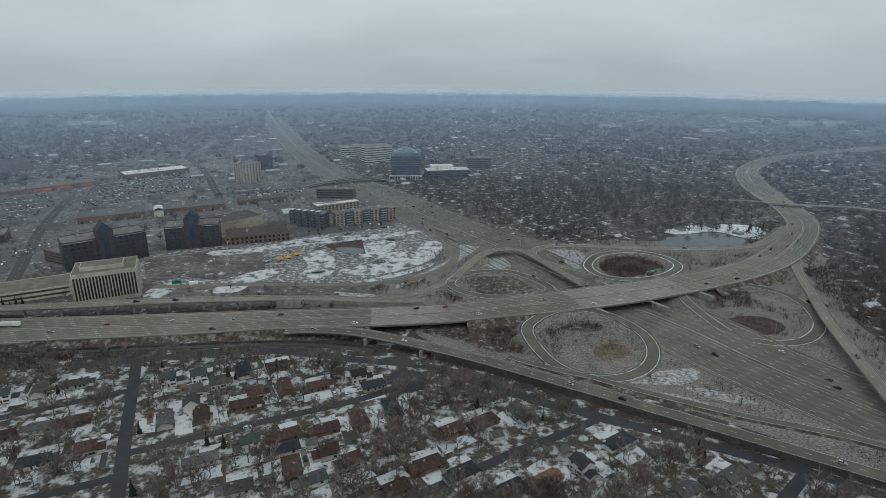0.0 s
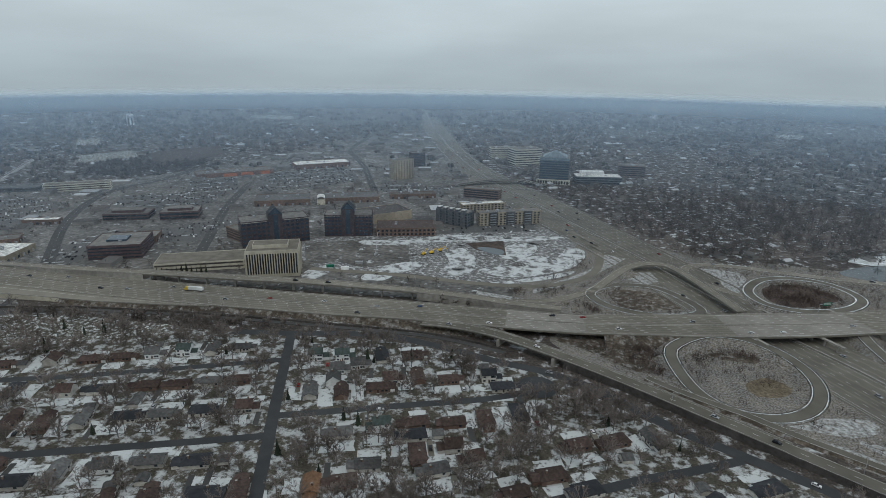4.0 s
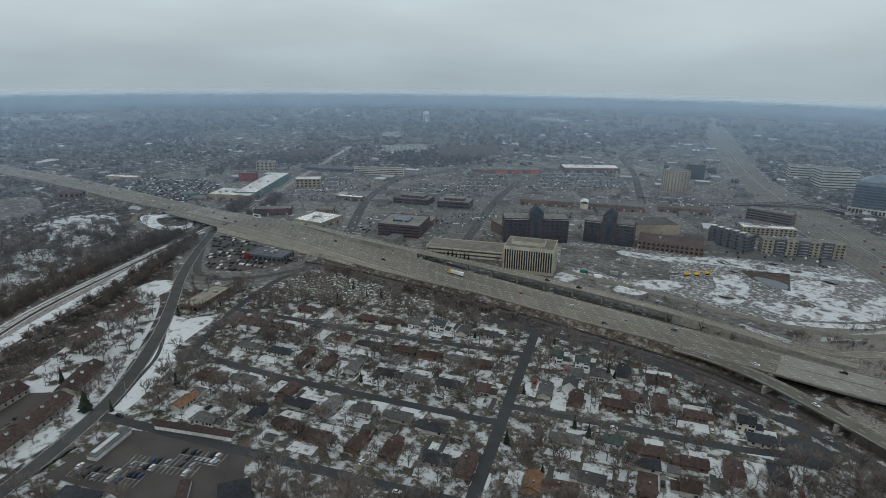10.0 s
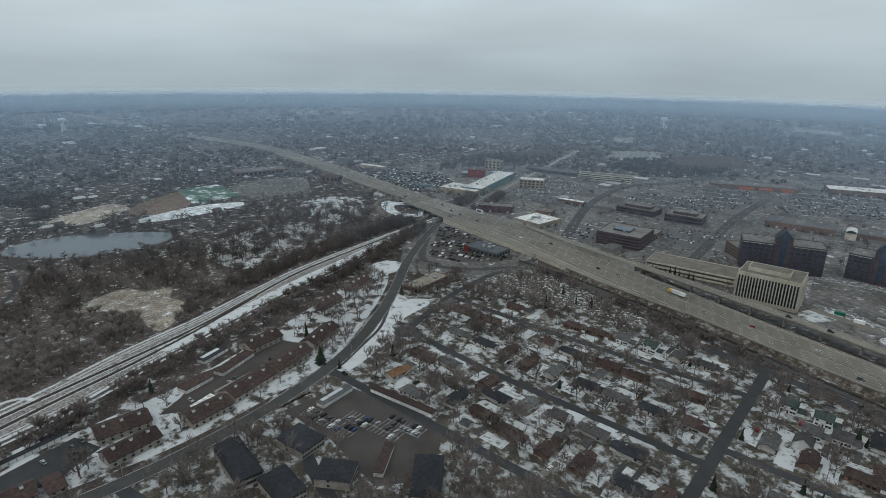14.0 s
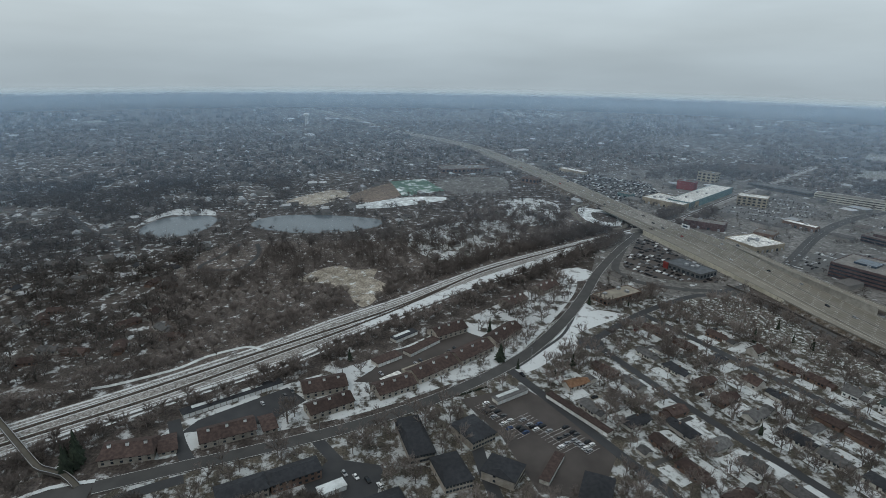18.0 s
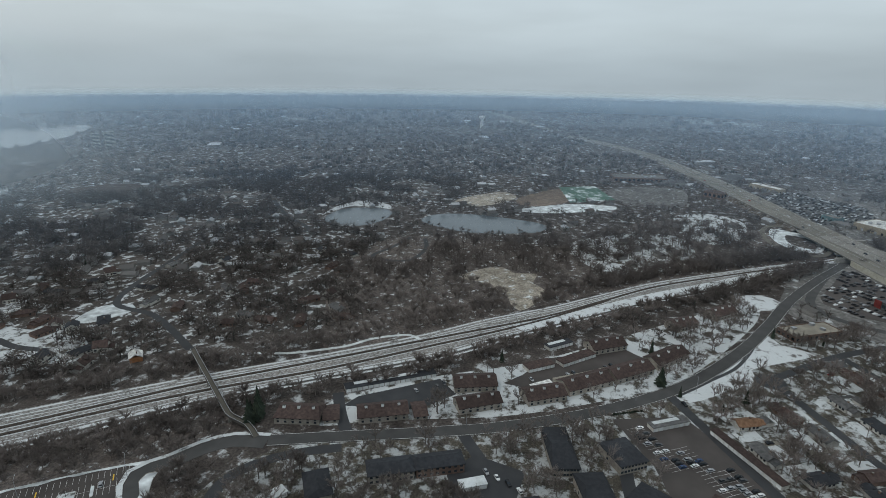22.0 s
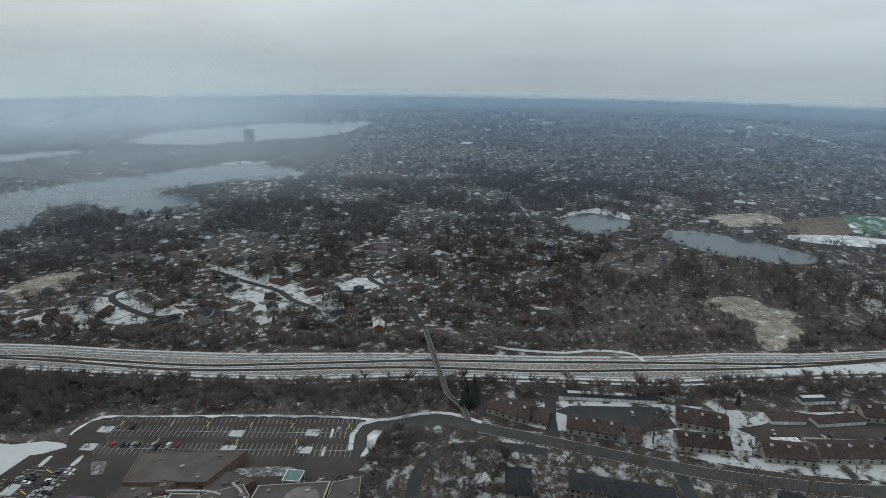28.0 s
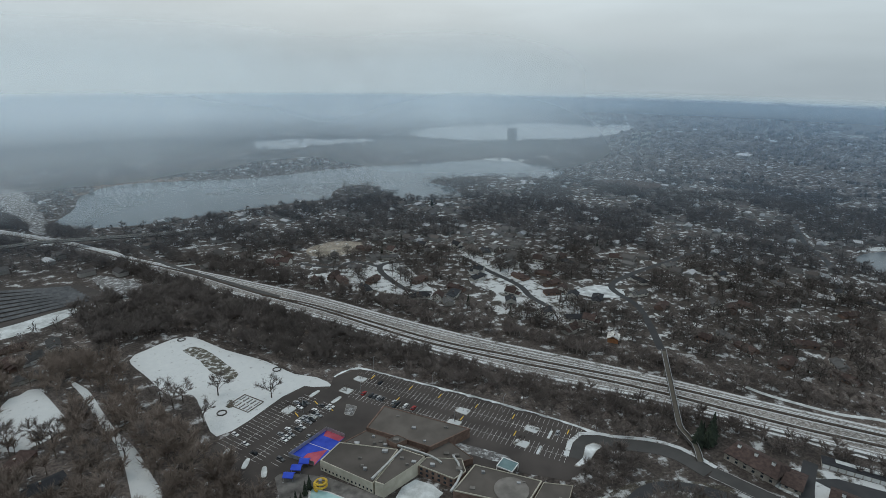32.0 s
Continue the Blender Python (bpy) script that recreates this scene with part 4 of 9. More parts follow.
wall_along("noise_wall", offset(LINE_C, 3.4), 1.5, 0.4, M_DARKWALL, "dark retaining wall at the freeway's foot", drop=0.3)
road_d, LINE_D = road("frontage_road", [(-260, 345), (-211, 356), (-178, 366), (-140, 372), (-95, 366), (-50, 356), (-22, 352), (10, 341), (60, 308), (95, 291), (135, 271), (172, 253), (194, 241), (218, 226), (310, 166)], 8.0, M_ASPH, "dark asphalt frontage road", edge=False)
for nm, pts, lab in (
        ("loop_ramp_southwest", [(66, 395, 4), (76, 415, 6), (98, 431, 7), (127, 431, 6), (149, 411, 4), (157, 383, 2), (147, 354, 1), (125, 336, 0.6), (98, 335, 0.6), (77, 354, 1.5)], "tight concrete loop ramp round a grassy hollow"),
        ("loop_ramp_southeast", [(215, 478, 6), (260, 497, 5), (298, 490, 4), (316, 462, 3), (307, 419, 1), (278, 391, 0.3), (246, 388, 0.2), (225, 410, 0.2)], "concrete loop ramp round brown grass"),
        ("loop_ramp_northeast", [(153, 560, 1), (171, 588, 2), (201, 598, 3), (225, 590, 4), (241, 568, 4.5), (241, 544, 5), (220, 519, 5.5), (188, 504, 6), (163, 510, 5), (153, 533, 2)], "concrete loop ramp with a snowy edge"),
        ("loop_ramp_northwest", [(8, 500, 2), (17, 521, 2), (39, 537, 1), (67, 539, 0.6), (89, 519, 0.6), (101, 489, 2), (79, 464, 5), (49, 460, 5.5), (23, 473, 4)], "concrete loop ramp with a snowy edge")):
    ob, ln = road(nm, pts, 7.0, M_RAMP, lab, closed=True, lanes=(), thick=0.8, edge=False)
    sn = Shape()
    half = 0.5 if nm == "loop_ramp_northeast" else 0.3
    for s in (4.3, -4.4):
        strip(sn, offset(ln, s + half) + (0, 0, 0.03), offset(ln, s - half) + (0, 0, 0.03))
    part("snow_edge", sn, M_SNOW if nm == "loop_ramp_northeast" else M_RAGGED, ob, "ploughed snow along the ramp")
    bk = Shape()
    side = 1 if np.sum(ln[:, 0] * np.roll(ln[:, 1], -1) - np.roll(ln[:, 0], -1) * ln[:, 1]) > 0 else -1
    bank(bk, offset(ln, 5.6) - (0, 0, 0.1), 1, 1.5)
    bank(bk, offset(ln, -5.6) - (0, 0, 0.1), -1, 1.5)
    part("embankment", bk, M_VERGE, ob)
fly, LINE_F = road("ramp_flyover", [(-58, 459, 3), (-40, 466, 2.5), (-25, 474, 2), (-5, 492, 2), (13, 517, 2), (31, 557, 3), (47, 582, 5), (66, 593, 6), (84, 591, 6), (98, 569, 6), (114, 531, 6), (131, 485, 7)], 9, M_CONC, "concrete ramp bridging the lower freeway", thick=1.0, lanes=(0,))
for s in (4.6, -4.6):
    wall_along("parapet", offset(LINE_F, s), 0.9, 0.3, M_BARRIER, "", fly)
ff = Shape()
low_f = LINE_F[:int(len(LINE_F) * 0.5)]
bank(ff, offset(low_f, 4.8) - (0, 0, 0.1), 1, 2.2)
bank(ff, offset(low_f, -4.8) - (0, 0, 0.1), -1, 2.2)
part("embankment", ff, M_VERGE, fly)
ner, LINE_N = road("ramp_northeast", [(165, 525, 0.5), (134, 548, 0.4), (112, 566, 0.4), (100, 588, 0.6), (106, 610, 1.5), (127, 620, 2), (166, 618, 3), (220, 607, 4), (284, 603, 5), (345, 610, 5.5), (386, 639, 6), (436, 693, 6)], 9, M_CONC, "long concrete ramp beside the pond", lanes=(0,), thick=0.8)
nb = Shape()
bank(nb, offset(LINE_N, 4.6) - (0, 0, 0.2), 1, 1.6)
bank(nb, offset(LINE_N, -4.6) - (0, 0, 0.2), -1, 1.6)
part("embankment", nb, M_VERGE, ner)
ser, LINE_S = road("ramp_southeast", [(430, 655, 5), (385, 585, 5), (355, 530, 5), (332, 470, 5), (310, 414, 6), (290, 352, 7), (276, 305, 7), (262, 250, 7)], 9, M_CONC, "concrete ramp descending over the freeway", lanes=(0,), thick=1.0)
for s in (4.6, -4.6):
    wall_along("parapet", offset(LINE_S, s), 0.9, 0.3, M_BARRIER, "", ser)
sb = Shape()
bank(sb, offset(LINE_S[:36], 4.6) - (0, 0, 0.2), 1, 1.6)
bank(sb, offset(LINE_S[:36], -4.6) - (0, 0, 0.2), -1, 1.6)
part("embankment", sb, M_VERGE, ser)
road("site_ring_road", [(-270, 492, 0), (-185, 500, 0), (-98, 501, 0), (-44, 509, 0), (-17, 526, 0), (7, 557, 0), (16, 602, 0), (10, 655, 0), (-16, 715, 0)], 8.5, M_CONCD, "curved access road round the building site", edge=False, z=0.22)
for poly in ([(14, 594), (22, 631), (44, 621), (30, 594), (11, 557), (-12, 524), (-43, 491), (-44, 501), (-13, 543), (5, 571)], [(7, 501), (25, 481), (61, 476), (102, 492), (101, 485), (60, 467), (29, 468), (9, 481)], [(41, 572), (66, 585), (73, 558), (57, 544), (40, 558)], [(133, 592), (159, 597), (144, 559), (145, 529), (136, 542), (131, 568)], [(-94, 482), (-52, 477), (-19, 470), (-21, 464), (-52, 469), (-93, 474)], [(132, 321), (151, 315), (168, 305), (148, 307)]):
    patch("gore_snow_strip", poly, M_GORE, "churned snow between the ramps", z=0.12, smooth=False)
# overpass over the north-south freeway, farther off
ovp, LINE_O = road("distant_overpass", [(-231, 941, 0.5), (-194, 966, 5), (-172, 982, 6), (-128, 1000, 6), (-101, 995, 4), (-55, 980, 0.5)], 12, M_GREYASPH, "grey street overpass across the freeway", thick=1.2, lanes=(0,))
for s in (6.1, -6.1):
    wall_along("parapet", offset(LINE_O, s), 1.0, 0.3, M_BARRIER, "", ovp)
road("exit_overpass", [(400, 860, 1), (450, 830, 8), (520, 800, 9), (600, 790, 7), (680, 740, 3), (700, 700, 1), (660, 690, 0)], 9, M_CONC, "curving overpass across the freeway bend", thick=1.0)

# loop of the street ramp beside the railway bridge
patch("ramp_circle_snow", [(-795, 284), (-790, 300), (-770, 320), (-728, 322), (-694, 302), (-698, 281), (-726, 270), (-764, 272)], M_SNOW, "white snow inside the small ramp loop", z=0.06, block=True)
patch("ramp_circle_brush", [(-768, 294), (-758, 312), (-732, 316), (-710, 303), (-718, 288), (-740, 284)], M_WOODS, "dark brush inside the small ramp loop", z=0.09)
road("ramp_loop_west", [(-802, 280, 0.5), (-806, 300, 1.5), (-778, 328, 4), (-726, 330, 4), (-682, 303, 1), (-688, 275, 0.2), (-722, 262, 0), (-764, 264, 0)], 6, M_RAMP, "small grey loop ramp round a snowy circle", closed=True, edge=False, thick=0.6)
crossing, _ = road("corridor_bridge", [(170, -752, 1), (137, -744, 4), (101, -739, 6.5), (52, -727, 7), (10, -722, 6.5), (-29, -723, 4), (-68, -734, 1)], 9, M_GREYASPH, "grey road bridge across the railway corridor", thick=1.0)
for s in (4.6, -4.6):
    wall_along("parapet", offset(_, s), 0.9, 0.3, M_BARRIER, "", crossing)

# ---- streets ----
ST1 = [(-215, 356), (-198, 318), (-179, 274), (-160, 232), (-138, 182), (-110, 120)]
ST2 = [(-199, 317), (-255, 289), (-296, 269), (-339, 250), (-385, 231), (-425, 214)]
ST3 = [(-372, 154), (-347, 163), (-294, 181), (-244, 202), (-197, 222), (-163, 237)]
ST3E = [(-172, 254), (-129, 273), (-96, 288), (-55, 306), (-28, 322)]
ST4 = [(-343, 81), (-298, 101), (-232, 130), (-187, 150), (-140, 172)]
STDIAG = [(-480, 345), (-462, 300), (-455, 272), (-424, 214), (-374, 150)]
STLOW = [(-60, 196), (0, 232), (37, 256), (64, 271), (92, 288)]
STRIGHT = [(193, 246), (165, 222), (130, 190)]
BLVD = [(-720, 352), (-663, 318), (-593, 262), (-529, 216), (-469, 180), (-423, 150), (-378, 115), (-345, 82), (-310, 32), (-284, -20), (-268, -66), (-255, -108), (-243, -146)]
for nm, pts, w in (("street_central", ST1, 7), ("street_upper", ST2, 6), ("street_middle", ST3, 6), ("street_cul_de_sac", ST3E, 6), ("street_lower", ST4, 6.5), ("street_diagonal", STDIAG, 6.5), ("street_wooded", STLOW, 6), ("street_side", STRIGHT, 6.5)):
    road(nm, pts, w, M_ASPH, "dark asphalt residential street without markings", edge=False, z=0.06 + 0.004 * len(nm))
road("boulevard", BLVD, 10.5, M_GREYASPH, "grey asphalt two-lane boulevard with white edge lines", z=0.19)
for nm, c, r in (("turning_circle", (-22, 331), 13), ("turning_circle_west", (-374, 152), 10)):
    sh = Shape().prism([(c[0] + r * math.cos(a), c[1] + r * math.sin(a)) for a in np.arange(28) * math.pi / 14], -0.2, 0.10)
    setting(nm, sh, M_ASPH, "round dark asphalt turning circle", "road")
    take(*c, r)
BEND = [(-241, -146), (-238, -164), (-229, -176), (-215, -186), (-203, -196), (-188, -186)]
_, bend_line = road("bend_to_car_park", BEND, 10, M_GREYASPH, "grey asphalt bend leading to the car park", z=0.2, edge=False)
setting("bend_snow", strip(Shape(), offset(bend_line, -5.4) + (0, 0, 0.1), offset(bend_line, -8.2) + (0, 0, 0.1)), M_RAGGED, "ploughed snow along the outside of the bend", "snow")
road("apartment_drive", [(-170, -138), (-184, -147), (-199, -152), (-214, -150), (-228, -138), (-238, -123), (-246, -104)], 7, M_ASPH, "curved dark apartment driveway", edge=False, z=0.065)
road("drive_townhouse", [(-255, -103), (-274, -115), (-297, -126)], 7, M_ASPH, "dark townhouse driveway", edge=False, z=0.065)
road("drive_apartments", [(-262, 47), (-240, 48), (-205, 52), (-170, 50)], 7, M_ASPH, "dark driveway between apartment blocks", edge=False, z=0.065)
patch("snowy_yards_west", [(-132, -522), (-153, -493), (-157, -471), (-190, -445), (-211, -423), (-226, -409), (-233, -466), (-236, -517), (-222, -527), (-193, -525), (-154, -521)], M_SNOWYARD, "snow-covered house yards under bare trees", z=0.035)
patch("snowy_yards_lane", [(-253, -373), (-272, -346), (-287, -335), (-287, -308), (-316, -328), (-334, -357), (-328, -381), (-328, -413), (-324, -462), (-296, -469), (-271, -432), (-279, -401)], M_SNOWYARD, "snow-covered house yards under bare trees", z=0.035)
patch("snowy_yards_upper", [(-288, -510), (-317, -510), (-340, -483), (-357, -449), (-391, -452), (-341, -429), (-309, -459)], M_SNOWYARD, "snow-covered house yards under bare trees", z=0.04)
patch("snowy_lawn_round", [(-349, -372), (-379, -372), (-388, -349), (-373, -340), (-348, -357)], M_SNOW, "white round snowy lawn before a house", z=0.04, block=True)
road("wooded_hook", [(-260, -515), (-242, -518), (-218, -520), (-207, -504), (-206, -469), (-211, -440), (-227, -429)], 6, M_ASPH, "dark hooked street among snowy yards", edge=False, z=0.065)
road("wooded_side", [(-211, -513), (-194, -540), (-168, -534), (-140, -560)], 5, M_ASPH, "narrow dark side street", edge=False, z=0.07)
road("drive_blocks", [(-278, -44), (-269, -39), (-249, -26), (-229, -16), (-205, -4)], 7, M_ASPH, "dark asphalt drive between apartment blocks", edge=False, z=0.07)
road("pond_street", [(-640, -168), (-600, -178), (-560, -190), (-556, -150), (-600, -140), (-640, -150)], 5, M_ASPH, "narrow dark street among bare trees", edge=False, z=0.065)
road("wooded_lane", [(-319, -237), (-328, -253), (-352, -285), (-374, -320), (-386, -363), (-430, -380), (-500, -390), (-560, -400)], 6, M_ASPH, "narrow dark lane into the wooded suburb", edge=False, z=0.065)
road("wooded_street", [(-303, -350), (-302, -378), (-309, -407), (-305, -454), (-303, -499), (-288, -510), (-262, -530)], 6, M_ASPH, "winding dark suburb street", edge=False, z=0.065)
road("wooded_crescent", [(-560, -400), (-620, -340), (-640, -300), (-700, -360), (-780, -420)], 6, M_ASPH, "dark suburb street", edge=False, z=0.065)
road("path_boulevard", [(-504, 206), (-478, 188), (-444, 166), (-412, 149), (-387, 133), (-367, 113), (-349, 95), (-341, 86)], 2.6, M_ASPH, "dark winding footpath on the snowy verge", edge=False, z=0.1)
patch("boulevard_verge", [(-450, 172), (-434, 178), (-423, 198), (-399, 161), (-388, 144), (-372, 142), (-347, 111), (-335, 93), (-343, 86), (-372, 110), (-415, 145)], M_RAGGED, "white snow on the wide verge", z=0.045, block=True)
patch("corner_lawn_snow", [(-531, 173), (-539, 194), (-526, 208), (-503, 191), (-503, 174), (-512, 167)], M_RAGGED, "snowy lawn beside the boulevard", z=0.05, block=True)

# ring of streets round the dealership
road("dealer_ring_road", [(-668, 312), (-650, 300), (-629, 290), (-585, 262), (-534, 235), (-508, 236), (-490, 250), (-474, 279), (-468, 305), (-452, 326), (-415, 339), (-370, 348)], 8, M_GREYASPH, "grey street curving round the dealership", edge=False, z=0.08)
# commercial streets and freeway side roads
for nm, pts, w in (("commercial_avenue", [(-500, 398), (-522, 415), (-570, 466), (-630, 532), (-684, 604), (-730, 689), (-745, 760), (-735, 830), (-760, 1050)], 13), ("commercial_street", [(-405, 495), (-416, 517), (-460, 601), (-504, 686), (-539, 767), (-574, 852)], 12),
                   ("tower_street", [(-360, 885), (-300, 905), (-231, 941)], 11), ("avenue_north", [(-340, 850), (-375, 920), (-452, 1073), (-516, 1179), (-578, 1296), (-640, 1600)], 12)):
    road(nm, pts, w, M_GREYASPH, "grey asphalt commercial street", edge=False, z=0.06 + 0.004 * len(nm), lanes=(0,))

# ---- railway corridor ----
TOP = [(320, -1060), (190, -890), (82, -763), (10, -655), (-44, -586), (-78, -541), (-131, -468), (-173, -398), (-214, -335), (-255, -281), (-297, -224), (-340, -160), (-390, -93), (-428, -50), (-468, 4), (-510, 52), (-558, 111), (-627, 223), (-674, 309), (-715, 384), (-876, 583), (-1142, 927)]
LOW = [(330, -1020), (195, -850), (85, -733), (41, -672), (-9, -597), (-39, -543), (-84, -470), (-115, -420), (-155, -358), (-205, -280), (-240, -237), (-270, -201), (-318, -130), (-362, -65), (-398, -27), (-453, 38), (-502, 98), (-550, 165), (-640, 268), (-704, 386), (-868, 590), (-1133, 934)]
RT, RL = resample(curve(TOP), 360), resample(curve(LOW), 360)
setting("railway_bed", strip(Shape(), RL + (0, 0, 0.1), RT + (0, 0, 0.1), 0.3), M_BALLAST, "broad railway bed of brown ballast streaked with snow", "railway")
for p, q in zip(RT, RL):
    for s in np.linspace(0, 1, 8):
        take(*(p + (q - p) * s)[:2], 4)


def along(s):
    return RT + (RL - RT) * s


UPPER_TRACK = curve([(325, -1040), (192, -872), (84, -748), (25, -664), (-38, -577), (-87, -494), (-123, -447), (-183, -346), (-220, -299), (-255, -257), (-288, -217), (-331, -156), (-380, -89), (-425, -26), (-455, 12), (-495, 54), (-545, 110), (-614, 218), (-668, 306), (-712, 384), (-875, 584), (-1140, 928)])
LOWER_TRACK = curve([(-87, -492), (-122, -441), (-172, -351), (-214, -294), (-244, -258), (-279, -212), (-319, -151), (-343, -119), (-374, -80), (-406, -39), (-447, 8), (-495, 56)])
for base in (UPPER_TRACK, LOWER_TRACK):
    ln = base + (0, 0, 0.22)
    tr = thing("railway_track", "dark rusty railway track on a raised bed", "railway track", group="railway tracks")
    part("track_bed", strip(Shape(), offset(ln, -1.1) + (0, 0, 0.2), offset(ln, 1.1) + (0, 0, 0.2), 0.3), M_TRACK, tr, "dark oily ballast and sleepers")
    for d in (0.72, -0.72):
        part("rail", strip(Shape(), offset(ln, d - 0.05) + (0, 0, 0.38), offset(ln, d + 0.05) + (0, 0, 0.38), 0.2), M_RAIL, tr)
    sh = Shape()
    for d in (2.3, -2.3):
        strip(sh, offset(ln, d + 0.35) - (0, 0, 0.04), offset(ln, d - 0.35) - (0, 0, 0.04))
    part("snow_line", sh, M_RAGGED, tr, "snow lying in the ditch beside the track")
for s, w, z, mt in ((0.05, 0.9, 0.15, M_RAGGED), (0.16, 0.5, 0.155, M_RAGGED), (0.25, 0.35, 0.15, M_RAGGED), (0.80, 0.45, 0.15, M_RAGGED), (0.89, 1.2, 0.155, M_RAGGED), (0.96, 0.8, 0.16, M_GREYASPH), (1.03, 0.9, 0.15, M_RAGGED)):
    ln = along(s)[RT[:, 0] > -690] + (0, 0, z)
    setting("railway_streak", strip(Shape(), offset(ln, -w), offset(ln, w)), mt, "service track beside the railway" if mt is M_GREYASPH else "line of snow along the railway", "snow")
east = (RT[:, 0] < -430) & (RT[:, 0] > -680)
wide_a, wide_b = along(0.55)[east], along(0.86)[east]
setting("railway_snow", strip(Shape(), wide_b + (0, 0, 0.165), wide_a + (0, 0, 0.165)), M_RAGGED, "broad ragged snow beside the single track", "snow")


road("corridor_road", [(54, -750), (19, -720), (-2, -664), (-16, -624), (-43, -575), (-64, -539), (-100, -480)], 5, M_GREYASPH, "narrow grey road joining the railway corridor", edge=False, z=0.24)
road("corridor_spur", [(64, -719), (31, -689), (10, -639), (-14, -612), (-44, -607)], 4, M_FIELDSNOW, "snow-covered spur track", edge=False, z=0.23)


# ---- buildings ----
def pane_mesh(w, h, mat, key, cache={}):
    if (w, h, key) not in cache:
        cache[(w, h, key)] = Shape().box(-w / 2, -0.08, 0, w / 2, 0.12, h).mesh("window", mat)
    return cache[(w, h, key)]


def block(name, label, category, fl, fr, depth, h, wall, roof, floors=1, bays=6, style="grid", glass=M_GLASS, units=3, trim=None, sides=True, roof_label="", win=(0.55, 0.55), seed=1):
    """A flat-roofed building whose front runs from fl to fr, with its windows, parapet and roof plant."""
    w = math.hypot(fr[0] - fl[0], fr[1] - fl[1])
    ang = math.degrees(math.atan2(fr[1] - fl[1], fr[0] - fl[0]))
    m = pose(fl[0], fl[1], 0, 0, 0, ang)
    base = thing(name, label, category, m)
    body = Shape().box(0, 0, 0, w, depth, h - 0.5)
    part("wall", body, wall, base)
    par = Shape()
    for x0, y0, x1, y1 in ((0, 0, w, 0.4), (0, depth - 0.4, w, depth), (0, 0.4, 0.4, depth - 0.4), (w - 0.4, 0.4, w, depth - 0.4)):
        par.box(x0, y0, h - 0.5, x1, y1, h + 0.5)
    part("parapet", par, trim or wall, base)
    part("roof", Shape().box(0.4, 0.4, h - 0.5, w - 0.4, depth - 0.4, h), roof, base, roof_label)
    rng = random.Random(seed + int(w * 10))
    for _ in range(units):
        ux, uy, a, b, c = rng.uniform(0.12, 0.8) * w, rng.uniform(0.2, 0.75) * depth, rng.uniform(2, 5), rng.uniform(2, 4), rng.uniform(1.2, 2.6)
        part("roof_unit", Shape().box(ux, uy, h, min(ux + a, w - 1), min(uy + b, depth - 1), h + c), M_METAL, base, "grey rooftop air handling unit")
    fh = (h - 0.8) / floors
    faces = [((0, 0), 0, w)]
    if sides:
        faces += [((w, 0), 90, depth), ((0, depth), -90, depth)]
    for (ox, oy), a, ln in faces:
        t = pose(ox, oy, 0, 0, 0, a)
        nb = max(2, round(bays * ln / w))
        if style in ("grid", "loft"):
            pw, ph = round(ln / nb * win[0], 2), round(fh * win[1], 2)
            me = pane_mesh(pw, ph, glass, glass.name)
            for f in range(floors):
                for k in range(nb):
                    ob = part("window", me, None, base)
                    ob.matrix_basis = t @ pose(ln * (k + 0.5) / nb, 0, f * fh + fh * 0.3)
        elif style == "band":
            for f in range(floors):
                ob = part("window_band", Shape().box(0.5, -0.07, 0, ln - 0.5, 0.1, fh * win[1]), glass, base)
                ob.matrix_basis = t @ pose(0, 0, 0, 0, 0, 0) @ pose(0, 0, f * fh + fh * 0.3)
        elif style == "fins":
            ob = part("glass_wall", Shape().box(0.6, -0.1, 3.5, ln - 0.6, 0.1, h - 3.0), glass, base)
            ob.matrix_basis = t
            for k in range(nb + 1):
                ob = part("fin", Shape().box(-0.45, -0.9, 0.5, 0.45, 0.0, h - 2.6), trim or wall, base)
                ob.matrix_basis = t @ pose(0.6 + (ln - 1.2) * k / nb, 0, 0)
        elif style == "deck":
            # Dark panels on the solid wall put the open decks' shade into colour
            for f in range(floors):
                ob = part("deck_opening", Shape().box(0.8, -0.05, 0, ln - 0.8, 0.3, fh * 0.42), M_DARKWALL, base)
                ob.matrix_basis = t @ pose(0, 0, f * fh + fh * 0.5)
        elif style == "doors":
            for k in range(nb):
                ob = part("door", Shape().box(-1.5, -0.08, 0, 1.5, 0.1, min(3.2, h - 1.5)), M_METAL if k % 2 else glass, base)
                ob.matrix_basis = t @ pose(ln * (k + 0.5) / nb, 0, 0)
    c, s = math.cos(radians(ang)), math.sin(radians(ang))
    take_poly([(fl[0] + x * c - y * s, fl[1] + x * s + y * c) for x, y in ((-3, -3), (w + 3, -3), (w + 3, depth + 3), (-3, depth + 3))])
    return base, w, m


